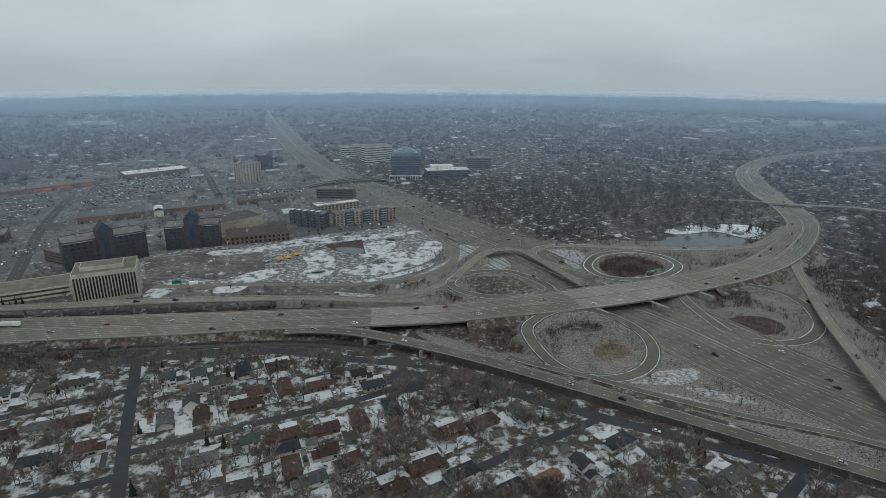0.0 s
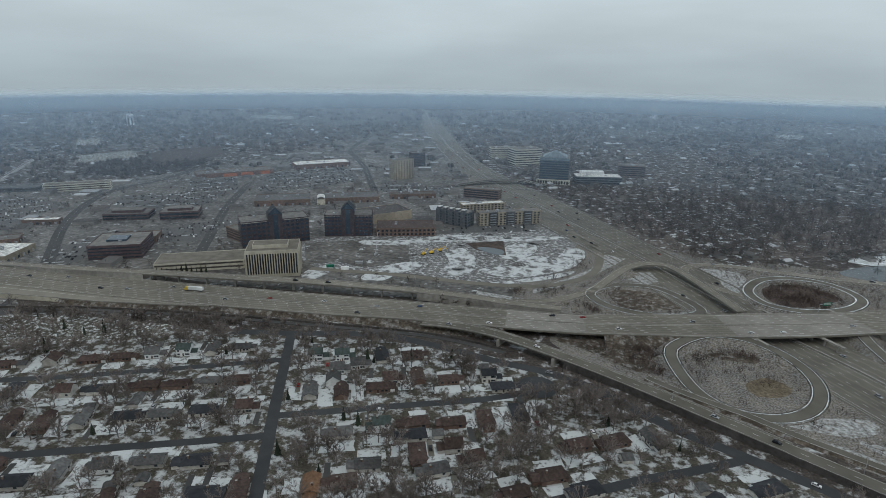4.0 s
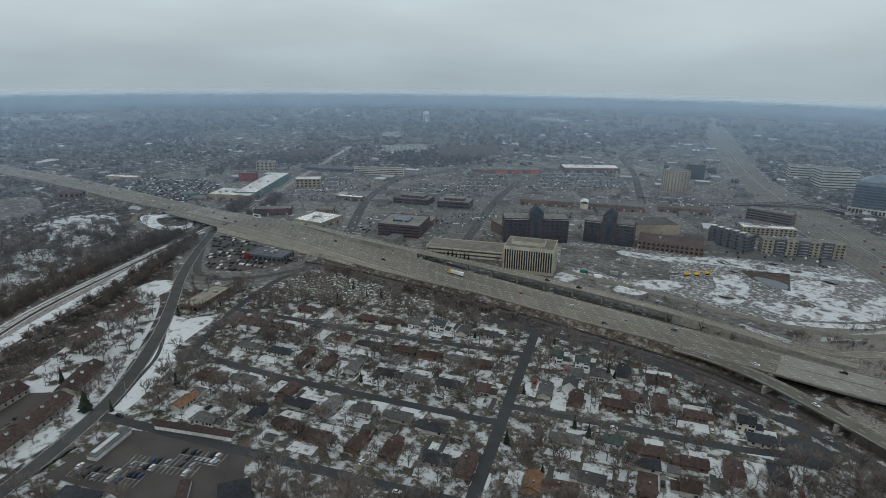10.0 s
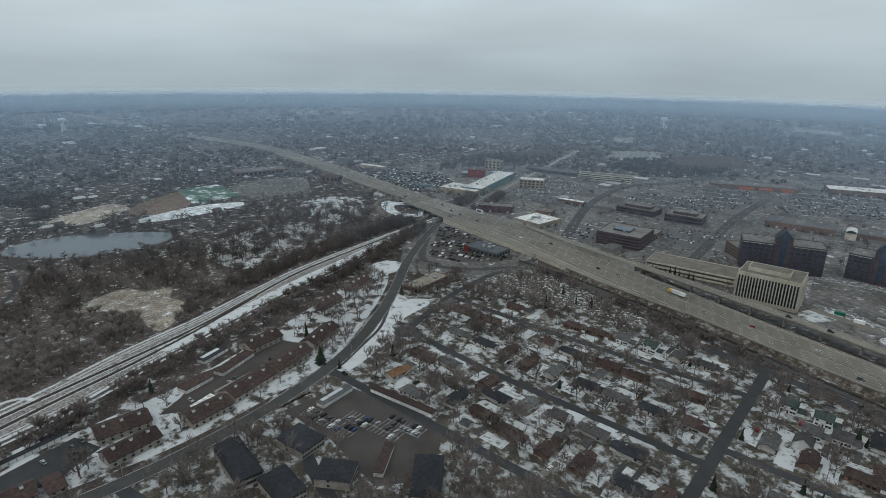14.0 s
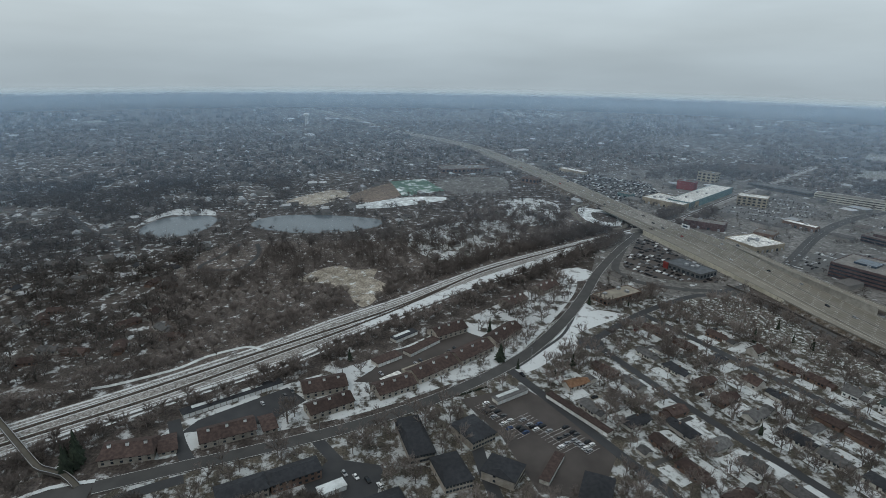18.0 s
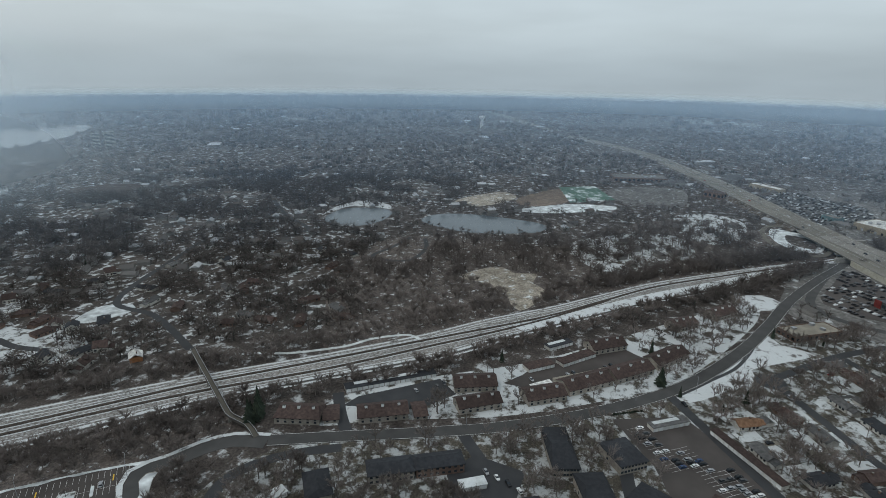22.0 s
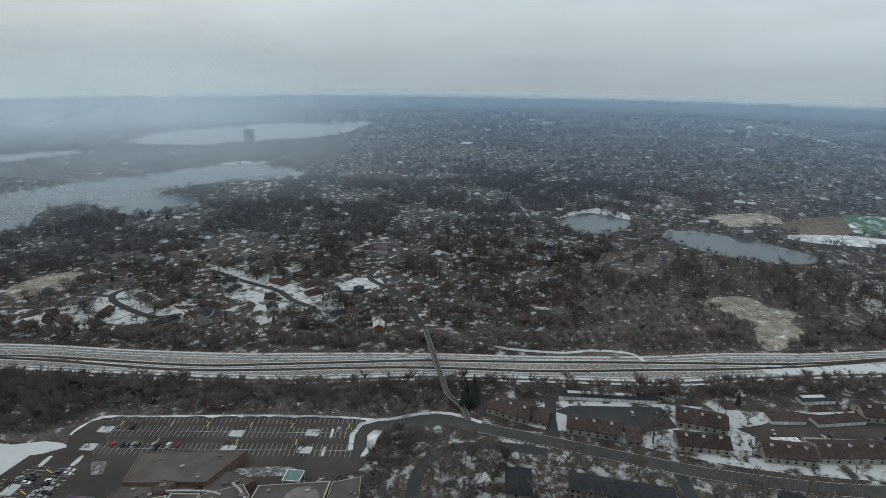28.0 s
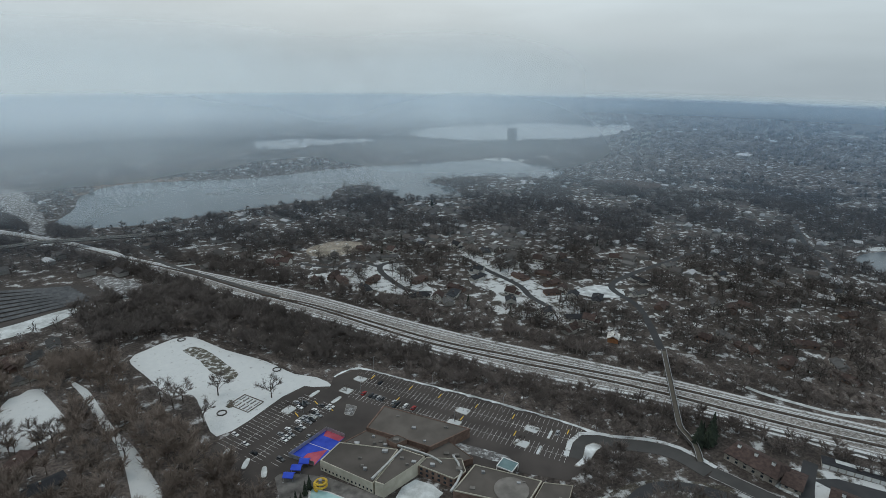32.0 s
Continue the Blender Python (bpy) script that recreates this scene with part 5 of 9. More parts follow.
office, w, m = block("office_block", "pale precast office block with tall vertical fins beside the freeway", "office building", (-315, 449), (-270, 470), 36, 27, M_PALE, M_ROOFTAN, 7, 20, "fins", units=2)
part("penthouse", Shape().box(6, 9, 27, w - 10, 24, 30.5), M_PALE, office, "low pale rooftop penthouse")
part("penthouse_roof", Shape().box(6.6, 9.6, 30.5, w - 10.6, 23.4, 30.7), M_ROOFTAN, office)
for nm, fl, fr, h, th, wall, lab in (("brick_office_left", (-374, 531), (-316, 580), 29, 44, M_DARKBRICK, "dark purple-brown brick office with a gabled blue glass centre tower"), ("brick_office_right", (-307, 601), (-253, 619), 26, 42, M_DARKBRICK, "dark brown brick office with a gabled glass centre tower")):
    ob, w, m = block("brick_office", lab, "office building", fl, fr, 30, h, wall, M_ROOFFLAT, 6, 14, "grid", M_BLUEGLASS, 2, win=(0.62, 0.5))
    tw = 7.5
    part("tower", Shape().box(w / 2 - tw, -1.5, 0, w / 2 + tw, 14, th - 8), M_BLUEGLASS if wall is M_REDBRICK else wall, ob, "centre tower clad in dark blue glass")
    part("tower_roof", Shape().gable(-1.5, w / 2 - tw, 14, w / 2 + tw, 0, 8, 0.3), M_ROOFBLACK, ob, "steep dark gable").matrix_basis = pose(w, 0, th - 8, 0, 0, 90) @ pose(0, 0, 0)
    part("tower_gable", Shape().add([(w / 2 - tw, -1.45, th - 8.2), (w / 2 + tw, -1.45, th - 8.2), (w / 2, -1.45, th - 0.6), (w / 2 - tw, 13.9, th - 8.2), (w / 2 + tw, 13.9, th - 8.2), (w / 2, 13.9, th - 0.6)], [(0, 1, 2), (5, 4, 3)]), M_BLUEGLASS, ob)
    part("tower_glazing", Shape().box(w / 2 - 2.6, -1.75, 3, w / 2 + 2.6, -1.4, th - 9), M_BLUEGLASS, ob, "tall strip of blue glass")
    for x0, x1 in ((0.2, w / 2 - tw - 2), (w / 2 + tw + 2, w - 0.2)):
        for f in range(6):
            part("ledge", Shape().box(x0, -0.35, (f + 1) * (h - 0.8) / 6 - 0.3, x1, 0, (f + 1) * (h - 0.8) / 6 + 0.1), M_PALE if f == 5 else wall, ob)
block("low_wing", "low brown parking deck beside the brick office", "parking deck", (-416, 562), (-382, 545), 22, 13, M_BRICK, M_ROOFTAN, 4, 6, "deck", units=0)
ob, w, m = block("brick_building", "broad dark red brick office with window bands", "office building", (-501, 446), (-455, 470), 50, 15, M_REDBRICK, M_ROOFFLAT, 4, 8, "band", units=3, win=(0.5, 0.38))
part("roof_skylight", Shape().box(14, 16, 14.6, 34, 34, 17), M_BLUEGLASS, ob, "dark glazed box on the roof")
block("parking_garage", "long pale concrete parking garage with open decks", "parking garage", (-409, 434), (-334, 474), 34, 9, M_PALE, M_ROOFTAN, 2, 12, "deck", units=0)
tower, w, m = block("glass_tower", "dark glass office tower with a grey-blue pyramid roof", "office tower", (-92, 1015), (-41, 1017), 48, 46, M_GREYWALL, M_ROOFFLAT, 11, 12, "band", M_BLUEGLASS, 0, trim=M_TOWERROOF, win=(0.7, 0.6))
part("pyramid_roof", Shape().add([(4, 4, 46.6), (w - 4, 4, 46.6), (w - 4, 44, 46.6), (4, 44, 46.6), (w / 2, 24, 57)], [(0, 1, 4), (1, 2, 4), (2, 3, 4), (3, 0, 4), (3, 2, 1, 0)]), M_TOWERROOF, tower, "weathered teal copper pyramid")
part("crown", Shape().box(-0.3, -0.3, 42, w + 0.3, 48.3, 45.4), M_TOWERROOF, tower, "teal metal crown")
part("podium", Shape().box(-4, -5, 0, w + 4, -0.2, 8), M_PALE, tower, "pale colonnaded podium")
for k in range(12):
    part("podium_opening", Shape().box(-2 + k * (w + 4) / 12, -5.1, 1, -2 + (k + 0.6) * (w + 4) / 12, -4.9, 6.5), M_GLASS, tower)
block("tan_tower", "tan concrete apartment tower with small windows", "apartment tower", (-344, 957), (-318, 988), 20, 35, M_TAN, M_ROOFTAN, 10, 7, "grid", units=1, win=(0.35, 0.45))
block("brown_tower", "brown brick tower behind the tan one", "apartment tower", (-357, 1100), (-335, 1118), 20, 28, M_REDBRICK, M_ROOFFLAT, 8, 5, "band", units=1)
block("banded_office", "pale office with long dark window bands", "office building", (-158, 1180), (-107, 1215), 38, 34, M_PALE, M_ROOFTAN, 7, 8, "band", units=2, win=(0.5, 0.42))
block("banded_office_low", "lower pale office with dark window bands", "office building", (-222, 1256), (-168, 1278), 30, 24, M_PALE, M_ROOFTAN, 5, 8, "band", units=2, win=(0.5, 0.42))
ob, w, m = block("charcoal_apartments", "charcoal apartment block with snowy stepped roof tops", "apartment building", (-196, 704), (-150, 690), 17, 19, M_GREYWALL, M_ROOFFLAT, 5, 10, "grid", units=0)
for k in range(5):
    part("stair_tower", Shape().box(2 + k * 9.2, -0.7, 0, 6.5 + k * 9.2, 6, 22), M_GREYWALL, ob, "projecting bay")
    part("stair_roof", Shape().box(1.7 + k * 9.2, -1, 22, 6.8 + k * 9.2, 6.3, 22.4), M_ROOFWHITE, ob, "snow-white bay roof")
ob, w, m = block("tan_apartments", "tan and charcoal apartment block of five storeys", "apartment building", (-136, 702), (-62, 741), 16, 17, M_TAN, M_ROOFFLAT, 5, 16, "grid", units=4, win=(0.5, 0.55))
for k in (1, 3, 5):
    part("charcoal_bay", Shape().box(k * w / 7, -0.8, 0, (k + 1) * w / 7, 0.2, 18), M_GREYWALL, ob, "charcoal-clad bay")
    for f in range(5):
        part("balcony", Shape().box(k * w / 7 + 2, -2.0, 1 + f * 3.3, (k + 1) * w / 7 - 2, -0.8, 1.9 + f * 3.3), M_METAL, ob)
block("pale_apartments", "pale apartment block with a white flat roof", "apartment building", (-172, 757), (-118, 790), 14, 13, M_TAN, M_ROOFWHITE, 4, 12, "grid", units=3)
block("brown_hotel", "long brown brick building with window bands", "hotel", (-195, 862), (-138, 858), 20, 15, M_BRICK, M_ROOFFLAT, 4, 12, "band", units=2)
block("brick_parking", "low brown brick building beside the site", "commercial building", (-247, 618), (-180, 642), 36, 10, M_BRICK, M_ROOFBROWN, 2, 14, "grid", units=2)
block("tan_store", "long tan windowless store wall with a grey roof deck", "store", (-285, 655), (-232, 712), 42, 12, M_TAN, M_LOT, 1, 2, "plain", units=2)
block("white_roof_store", "tan store with a broad white roof", "store", (-614, 402), (-572, 414), 46, 7.5, M_TAN, M_ROOFWHITE, 1, 6, "doors", units=6)
block("dark_brick_depot", "dark brick depot by the railway", "warehouse", (-690, 390), (-658, 428), 20, 9, M_REDBRICK, M_ROOFFLAT, 1, 4, "doors", units=1)
block("white_roof_plant", "factory hall with a large white roof", "factory", (-827, 394), (-770, 430), 46, 8.5, M_TAN, M_ROOFWHITE, 1, 8, "doors", units=4)
block("white_roof_hall", "long teal-walled hall with a white roof along the railway", "factory", (-778, 446), (-882, 576), 34, 10, M_TEALROOF, M_ROOFWHITE, 1, 10, "plain", units=3)
block("factory_head", "tan factory head building rising over the white roofs", "factory", (-992, 574), (-966, 594), 20, 17, M_TAN, M_ROOFTAN, 3, 4, "grid", units=1)
block("red_hall", "small dark red factory box", "factory", (-925, 500), (-903, 520), 14, 14, M_REDFRONT, M_ROOFFLAT, 1, 2, "plain", units=1)
block("tan_box_store", "tan office box with a white roof", "office building", (-807, 537), (-780, 568), 24, 14, M_TAN, M_ROOFWHITE, 3, 6, "grid", units=1)
block("tan_parking_ramp", "long tan parking ramp behind the car parks", "parking garage", (-832, 684), (-758, 742), 22, 11, M_PALE, M_ROOFTAN, 3, 12, "deck", units=0)
block("tan_parking_ramp_far", "tan parking ramp behind the car parks", "parking garage", (-940, 640), (-850, 690), 26, 6, M_GREYWALL, M_CITYLOT, 1, 12, "deck", units=0)
ob, w, m = block("brick_offices", "low dark brick office with terraces", "office building", (-613, 578), (-562, 600), 30, 8, M_REDBRICK, M_ROOFFLAT, 2, 8, "band", units=2)
part("upper_storey", Shape().box(9, 7, 7.8, w - 9, 23, 11.5), M_REDBRICK, ob, "set-back upper storey")
part("upper_roof", Shape().box(8.4, 6.4, 11.5, w - 8.4, 23.6, 11.9), M_ROOFFLAT, ob)
ob, w, m = block("brick_offices_terraced", "dark brick office beside a car park", "office building", (-545, 602), (-503, 625), 32, 10, M_REDBRICK, M_ROOFFLAT, 2, 8, "band", units=2)
part("upper_storey", Shape().box(9, 7, 9.8, w - 9, 23, 13.5), M_REDBRICK, ob, "set-back upper storey")
part("upper_roof", Shape().box(8.4, 6.4, 13.5, w - 8.4, 23.6, 13.9), M_ROOFFLAT, ob)
block("brick_superstore", "long brown brick superstore with a pale roof", "store", (-562, 995), (-480, 1068), 42, 9, M_BRICK, M_ROOFWHITE, 1, 10, "doors", units=4)
ob, w, m = block("orange_store", "long store with a bright orange front", "store", (-682, 856), (-585, 950), 40, 7, M_BRICK, M_ROOFFLAT, 1, 8, "plain", units=4)
for a, b in ((0.33, 0.5), (0.56, 0.72), (0.82, 0.95)):
    part("shop_front", Shape().box(w * a, -1.2, 0, w * b, 0, 5.6), M_ORANGE, ob, "orange shop front")
block("long_store", "long low mall store with a dark roof deck", "store", (-470, 705), (-400, 742), 44, 8, M_BRICK, M_CITYLOT, 1, 8, "doors", units=6)
ob, w, m = block("mall_hall", "low mall hall with a grey roof deck", "store", (-392, 748), (-310, 790), 40, 8, M_BRICK, M_CITYLOT, 1, 8, "doors", units=6)
vault = Shape()
for k in range(10):
    a0, a1 = math.pi * k / 10, math.pi * (k + 1) / 10
    vault.add([(6 - 6 * math.cos(a0), -6, 8 + 4 * math.sin(a0)), (6 - 6 * math.cos(a1), -6, 8 + 4 * math.sin(a1)), (6 - 6 * math.cos(a1), 16, 8 + 4 * math.sin(a1)), (6 - 6 * math.cos(a0), 16, 8 + 4 * math.sin(a0))], [(0, 1, 2, 3)])
part("glass_vault", vault, M_ROOFWHITE, ob, "pale barrel-vaulted entrance roof")
part("entrance_wall", Shape().box(0, -5.8, 0, 12, 15.8, 7.9), M_PALE, ob)
ob, w, m = block("glass_office_low", "low grey office with a long banded roof", "office building", (-28, 1030), (52, 1046), 36, 13, M_GREYWALL, M_ROOFWHITE, 3, 10, "band", units=3)
part("upper_block", Shape().box(10, 14, 13, 52, 30, 20), M_WHITE, ob, "white upper storey")
block("brown_office", "square brown office with dark bands", "office building", (48, 1137), (97, 1139), 34, 20, M_BRICK, M_ROOFFLAT, 5, 8, "band", units=2)
block("street_office", "single-storey pale flat-roofed building on a snowy corner", "office building", (-441, 190), (-461, 231), 18, 4.6, M_BRICK, M_ROOFBEIGE, 1, 10, "grid", units=3)
ob, w, m = block("car_dealer", "low grey car dealership with a red front", "dealership", (-536, 288), (-496, 306), 26, 6, M_GREYWALL, M_SLATEROOF, 1, 8, "grid", units=4)
part("red_front", Shape().box(0, -1, 0, 6, 0, 7), M_REDFRONT, ob, "red entrance front")
block("tan_strip_mall", "low tan strip of shops", "store", (-300, 812), (-235, 842), 18, 7, M_BRICK, M_ROOFDARK, 1, 8, "doors", units=2)
block("brick_low_store", "low brick store among car parks", "store", (-520, 500), (-480, 520), 26, 7, M_BRICK, M_ROOFFLAT, 1, 5, "doors", units=2)
block("white_strip", "low pale shop row with a white roof", "store", (-690, 530), (-652, 548), 12, 6, M_BRICK, M_ROOFWHITE, 1, 6, "doors", units=1)
block("auto_store", "small brick shop on the corner", "store", (-640, 455), (-622, 470), 22, 6, M_BRICK, M_ROOFFLAT, 1, 4, "doors", units=1)
block("freeway_store", "long low store with white roof beside the freeway", "store", (-1090, 340), (-1040, 372), 16, 7, M_TAN, M_ROOFWHITE, 1, 8, "doors", units=2)
block("lot_shop", "small teal-roofed shop among parked cars", "store", (-870, 372), (-850, 384), 14, 6, M_TEALROOF, M_ROOFFLAT, 1, 4, "doors", units=1)
block("school", "low brick school behind the playing fields", "school", (-1075, 105), (-1085, 200), 40, 8, M_BRICK, M_ROOFFLAT, 1, 12, "grid", units=4)
block("freeway_barn", "dark-roofed shop building by the freeway", "store", (-985, 240), (-965, 262), 18, 9, M_BRICK, M_ROOFBROWN, 1, 4, "grid", units=0)

# the community centre by the large car park
def hall(label, corners, h, wall, roof=M_ROOFDARK, vents=3, panes=(), trim=None):
    """A flat-roofed hall on a plan outline, with its parapet, roof vents and windows."""
    hl = thing("community_hall", label, "community centre", None, "community centre halls")
    n = len(corners)
    area = sum(corners[i][0] * corners[(i + 1) % n][1] - corners[(i + 1) % n][0] * corners[i][1] for i in range(n))
    c = corners if area > 0 else corners[::-1]
    cx, cy = sum(p[0] for p in c) / n, sum(p[1] for p in c) / n
    part("wall", Shape().prism(c, 0, h - 0.4), wall, hl)
    inner = [(cx + (x - cx) * 0.965, cy + (y - cy) * 0.965) for x, y in c]
    part("roof", Shape().prism(inner, h - 0.5, h - 0.1), roof, hl, "dark gravel roof")
    rim = Shape()
    rim.add([(x, y, z) for z in (h - 0.4, h + 0.25) for x, y in c] + [(x, y, z) for z in (h - 0.4, h + 0.25) for x, y in inner],
            [(i, (i + 1) % n, n + (i + 1) % n, n + i) for i in range(n)] + [(n + i, n + (i + 1) % n, 3 * n + (i + 1) % n, 3 * n + i) for i in range(n)] + [(3 * n + i, 3 * n + (i + 1) % n, 2 * n + (i + 1) % n, 2 * n + i) for i in range(n)])
    part("parapet", rim, trim or wall, hl)
    vr = random.Random(int(abs(cx) * 7))
    for k in range(vents):
        u, v = vr.uniform(-0.5, 0.5), vr.random()
        p = c[vr.randrange(n)]
        x, y, w = cx + (p[0] - cx) * v * 0.75 + u * 2, cy + (p[1] - cy) * v * 0.75 - u * 2, vr.uniform(0.5, 1.5)
        ob = part("roof_unit", Shape().box(-w, -w * 0.7, 0, w, w * 0.7, vr.uniform(0.5, 1.4)), M_METAL if k % 2 else M_ROOFFLAT, hl, "grey rooftop unit")
        ob.matrix_basis = pose(x, y, h - 0.1, 0, 0, -35)
    for a, b, count, z, pw, ph in panes:
        ang = math.degrees(math.atan2(b[1] - a[1], b[0] - a[0]))
        me = pane_mesh(pw, ph, M_GLASS, "glass")
        for k in range(count):
            f = (k + 0.5) / count
            part("window", me, None, hl).matrix_basis = pose(a[0] + (b[0] - a[0]) * f, a[1] + (b[1] - a[1]) * f, z, 0, 0, ang)
    return hl


hall("flat brown-roofed gymnasium hall of the community centre", [(-112, -272), (-146, -229), (-119, -225), (-95, -257)], 6.0, M_BRICK, vents=5)
hall("low community centre wing crossed by pale roof ducts", [(-94.6, -256.6), (-78, -252), (-103, -231.5), (-116, -226)], 4.4, M_BRICK, vents=8)
hall("community centre pool hall with a long cream wall", [(-64, -242), (-81.5, -213.5), (-103, -231.3), (-77.6, -251.4)], 6.0, M_PALE, vents=5, panes=[((-64, -242), (-81.5, -213.5), 14, 1.0, 0.9, 1.1)])
hall("high cream-walled arena of the community centre", [(-82, -212.5), (-85, -208.5), (-106, -215), (-112, -218), (-104, -229)], 7.6, M_PALE, vents=3)
hall("two-storey brown brick wing round a snowy courtyard", [(-107, -215.4), (-118, -198), (-126, -200), (-129, -209), (-113, -218.6)], 6.0, M_BRICK, vents=2, trim=M_PALE, panes=[((-107, -215.4), (-118, -198), 6, 0.9, 1.5, 1.4), ((-107, -215.4), (-118, -198), 6, 3.6, 1.5, 1.4)])
hall("low link building behind the snowy planting strip", [(-117, -224.5), (-131, -230), (-136, -209), (-129.5, -209.4), (-114, -220)], 3.8, M_BRICK, vents=3)
ob = hall("broad entrance hall with a round roof drum", [(-133, -203), (-156, -177), (-139, -167), (-114, -192)], 5.4, M_BRICK, vents=5, trim=M_PALE)
part("drum", Shape().cone((-139, -179, 5.3), (-139, -179, 5.9), 8.5, 8.5, 28), M_ROOFFLAT, ob, "round grey roof drum")
hall("low brown-roofed wing at the car park's end", [(-156.6, -176.6), (-168, -168), (-157, -159), (-140, -166.4)], 4.6, M_BRICK, vents=3, trim=M_PALE)
hall("small plant house standing on the low roof", [(-100, -240), (-107, -241), (-110, -235), (-103, -234)], 7.4, M_BRICK, vents=1)
ca = thing("entrance_canopy", "white-framed glass canopy over the entrance", "canopy", pose(-143, -198, 0, 0, 0, math.degrees(math.atan2(-4, -7))))
part("canopy_glass", Shape().box(0.3, -8.6, 4.1, 7.8, -0.3, 4.3), M_TEALROOF, ca, "teal glass roof")
for x0, y0, x1, y1 in ((0, -9, 8.1, -8.6), (0, -0.4, 8.1, 0), (-0.1, -8.6, 0.3, -0.4), (7.8, -8.6, 8.2, -0.4)):
    part("frame", Shape().box(x0, y0, 3.9, x1, y1, 4.5), M_WHITE, ca)
for x in (0.1, 7.8):
    for y in (-8.8, -0.3):
        part("canopy_post", Shape().box(x - 0.15, y - 0.15, 0, x + 0.15, y + 0.15, 3.9), M_WHITE, ca)
# pale ducts on its roofs
for pts, z, w in ((((-104, -228.5), (-81.5, -215)), 8.2, 0.5), (((-104, -234), (-115, -219), (-118, -211)), 6.9, 0.45), (((-126, -213), (-123.5, -200), (-112, -191)), 6.8, 0.5)):
    ln = curve([(*p, z) for p in pts], 30)
    dk = tagged(part("roof_duct", strip(Shape(), offset(ln, w), offset(ln, -w), 0.9), M_DUCT), "pale metal duct lying on the flat roof", "duct", "roof ducts")
patch("planting_strip", [(-135, -231), (-156, -206), (-151, -202), (-133, -225)], M_SITE, "planting strip with thin snow before the entrance", z=0.1, block=True)
patch("courtyard_snow", [(-104, -213), (-112, -198), (-100, -196), (-90, -206)], M_FIELDSNOW, "snow in the centre's courtyard", z=0.1)


def flat_quad(name, corners, mat, label, category, z, parent=None):
    sh = Shape().prism(list(corners), 0, z)
    return setting(name, sh, mat, label, category) if parent is None else part(name, sh, mat, parent, label)


court = thing("sports_court", "bright blue outdoor court with red ends and a low fence", "sports court")
flat_quad("court_surface", [(-52, -260), (-77, -273), (-84, -262), (-62, -247)], M_BLUE, "blue painted surface", "", 0.12, court)
flat_quad("court_end", [(-60, -257), (-62, -258), (-72, -256), (-62, -247), (-56, -253)], M_RED, "red painted zone", "", 0.14, court)
flat_quad("court_end", [(-74, -269), (-77, -273), (-84, -262), (-80, -260)], M_RED, "red painted zone", "", 0.14, court)
for a, b in (((-52, -260), (-77, -273)), ((-77, -273), (-84, -262)), ((-52, -260), (-62, -247))):
    ln = curve([(*a, 0.1), (*b, 0.1)], 2)
    wall_along("fence", ln, 2.4, 0.08, M_METAL, "grey mesh fence", court)
for t in (0.5,):
    flat_quad("court_line", [(-52 - 25 * t, -260 - 13 * t), (-52.3 - 25 * t, -260.2 - 13 * t), (-62.3 - 22 * t, -247.2 - 15 * t), (-62 - 22 * t, -247 - 15 * t)], M_LINE, "", "", 0.16, court)
patch("pool_terrace", [(-42, -250), (-62, -240), (-88, -205), (-60, -205), (-40, -228)], M_CITY, "grey pool terrace dusted with snow", z=0.05, smooth=False, block=True)
pool = thing("swimming_pool", "pale aqua empty outdoor pool", "swimming pool")
flat_quad("pool_floor", [(-56, -231), (-62, -225), (-76, -206), (-64, -205), (-52, -222)], M_AQUA, "", "", 0.1, pool)
flat_quad("pool_edge", [(-55, -232), (-63, -225), (-77, -205), (-63, -204), (-51, -222)], M_LINE, "pale pool edge", "", 0.08, pool)
slide = thing("water_slide", "yellow spiral water slide beside the pool", "water slide", pose(-60, -229, 0))
sp = Shape()
for k in range(40):
    a, b = k * 0.33, (k + 1) * 0.33
    sp.cone((3 * math.cos(a), 3 * math.sin(a), 5 - k * 0.11), (3 * math.cos(b), 3 * math.sin(b), 5 - (k + 1) * 0.11), 0.6, 0.6, 6, False)
part("flume", sp, M_YELLOW, slide, "yellow plastic flume")
part("stair_tower", Shape().box(-0.7, -0.7, 0, 0.7, 0.7, 5.4), M_METAL, slide)
for x, y in ((-48, -243), (-53, -247), (-58, -250)):
    sh_ = thing("sun_canopy", "blue fabric canopy by the court", "canopy", pose(x, y, 0, 0, 0, -32), "blue canopies")
    part("canopy_roof", Shape().gable(-2.4, -2.0, 2.4, 2.0, 2.6, 1.2, 0.3), M_BLUE, sh_, "blue fabric roof")
    for px_ in (-2.2, 2.2):
        for py_ in (-1.8, 1.8):
            part("post", Shape().box(px_ - 0.06, py_ - 0.06, 0, px_ + 0.06, py_ + 0.06, 2.6), M_METAL, sh_)

# large car park
PARK = [(-120, -329), (-136, -308), (-161, -276), (-184, -245), (-201, -220), (-214, -198), (-199, -187), (-183, -178), (-172, -176), (-150, -196), (-130, -212), (-95, -240), (-62, -238), (-46, -250), (-40, -246), (-28, -236), (-24, -262), (-14, -280), (-18, -288), (-40, -303), (-63, -319), (-79, -325), (-92, -314), (-99, -327)]
patch("car_park", PARK, M_LOT, "large brown-grey asphalt car park with painted bays", "car park", z=0.07, smooth=False, block=True)
PU, PV = np.array([-0.583, 0.8125]), np.array([0.8125, 0.583])


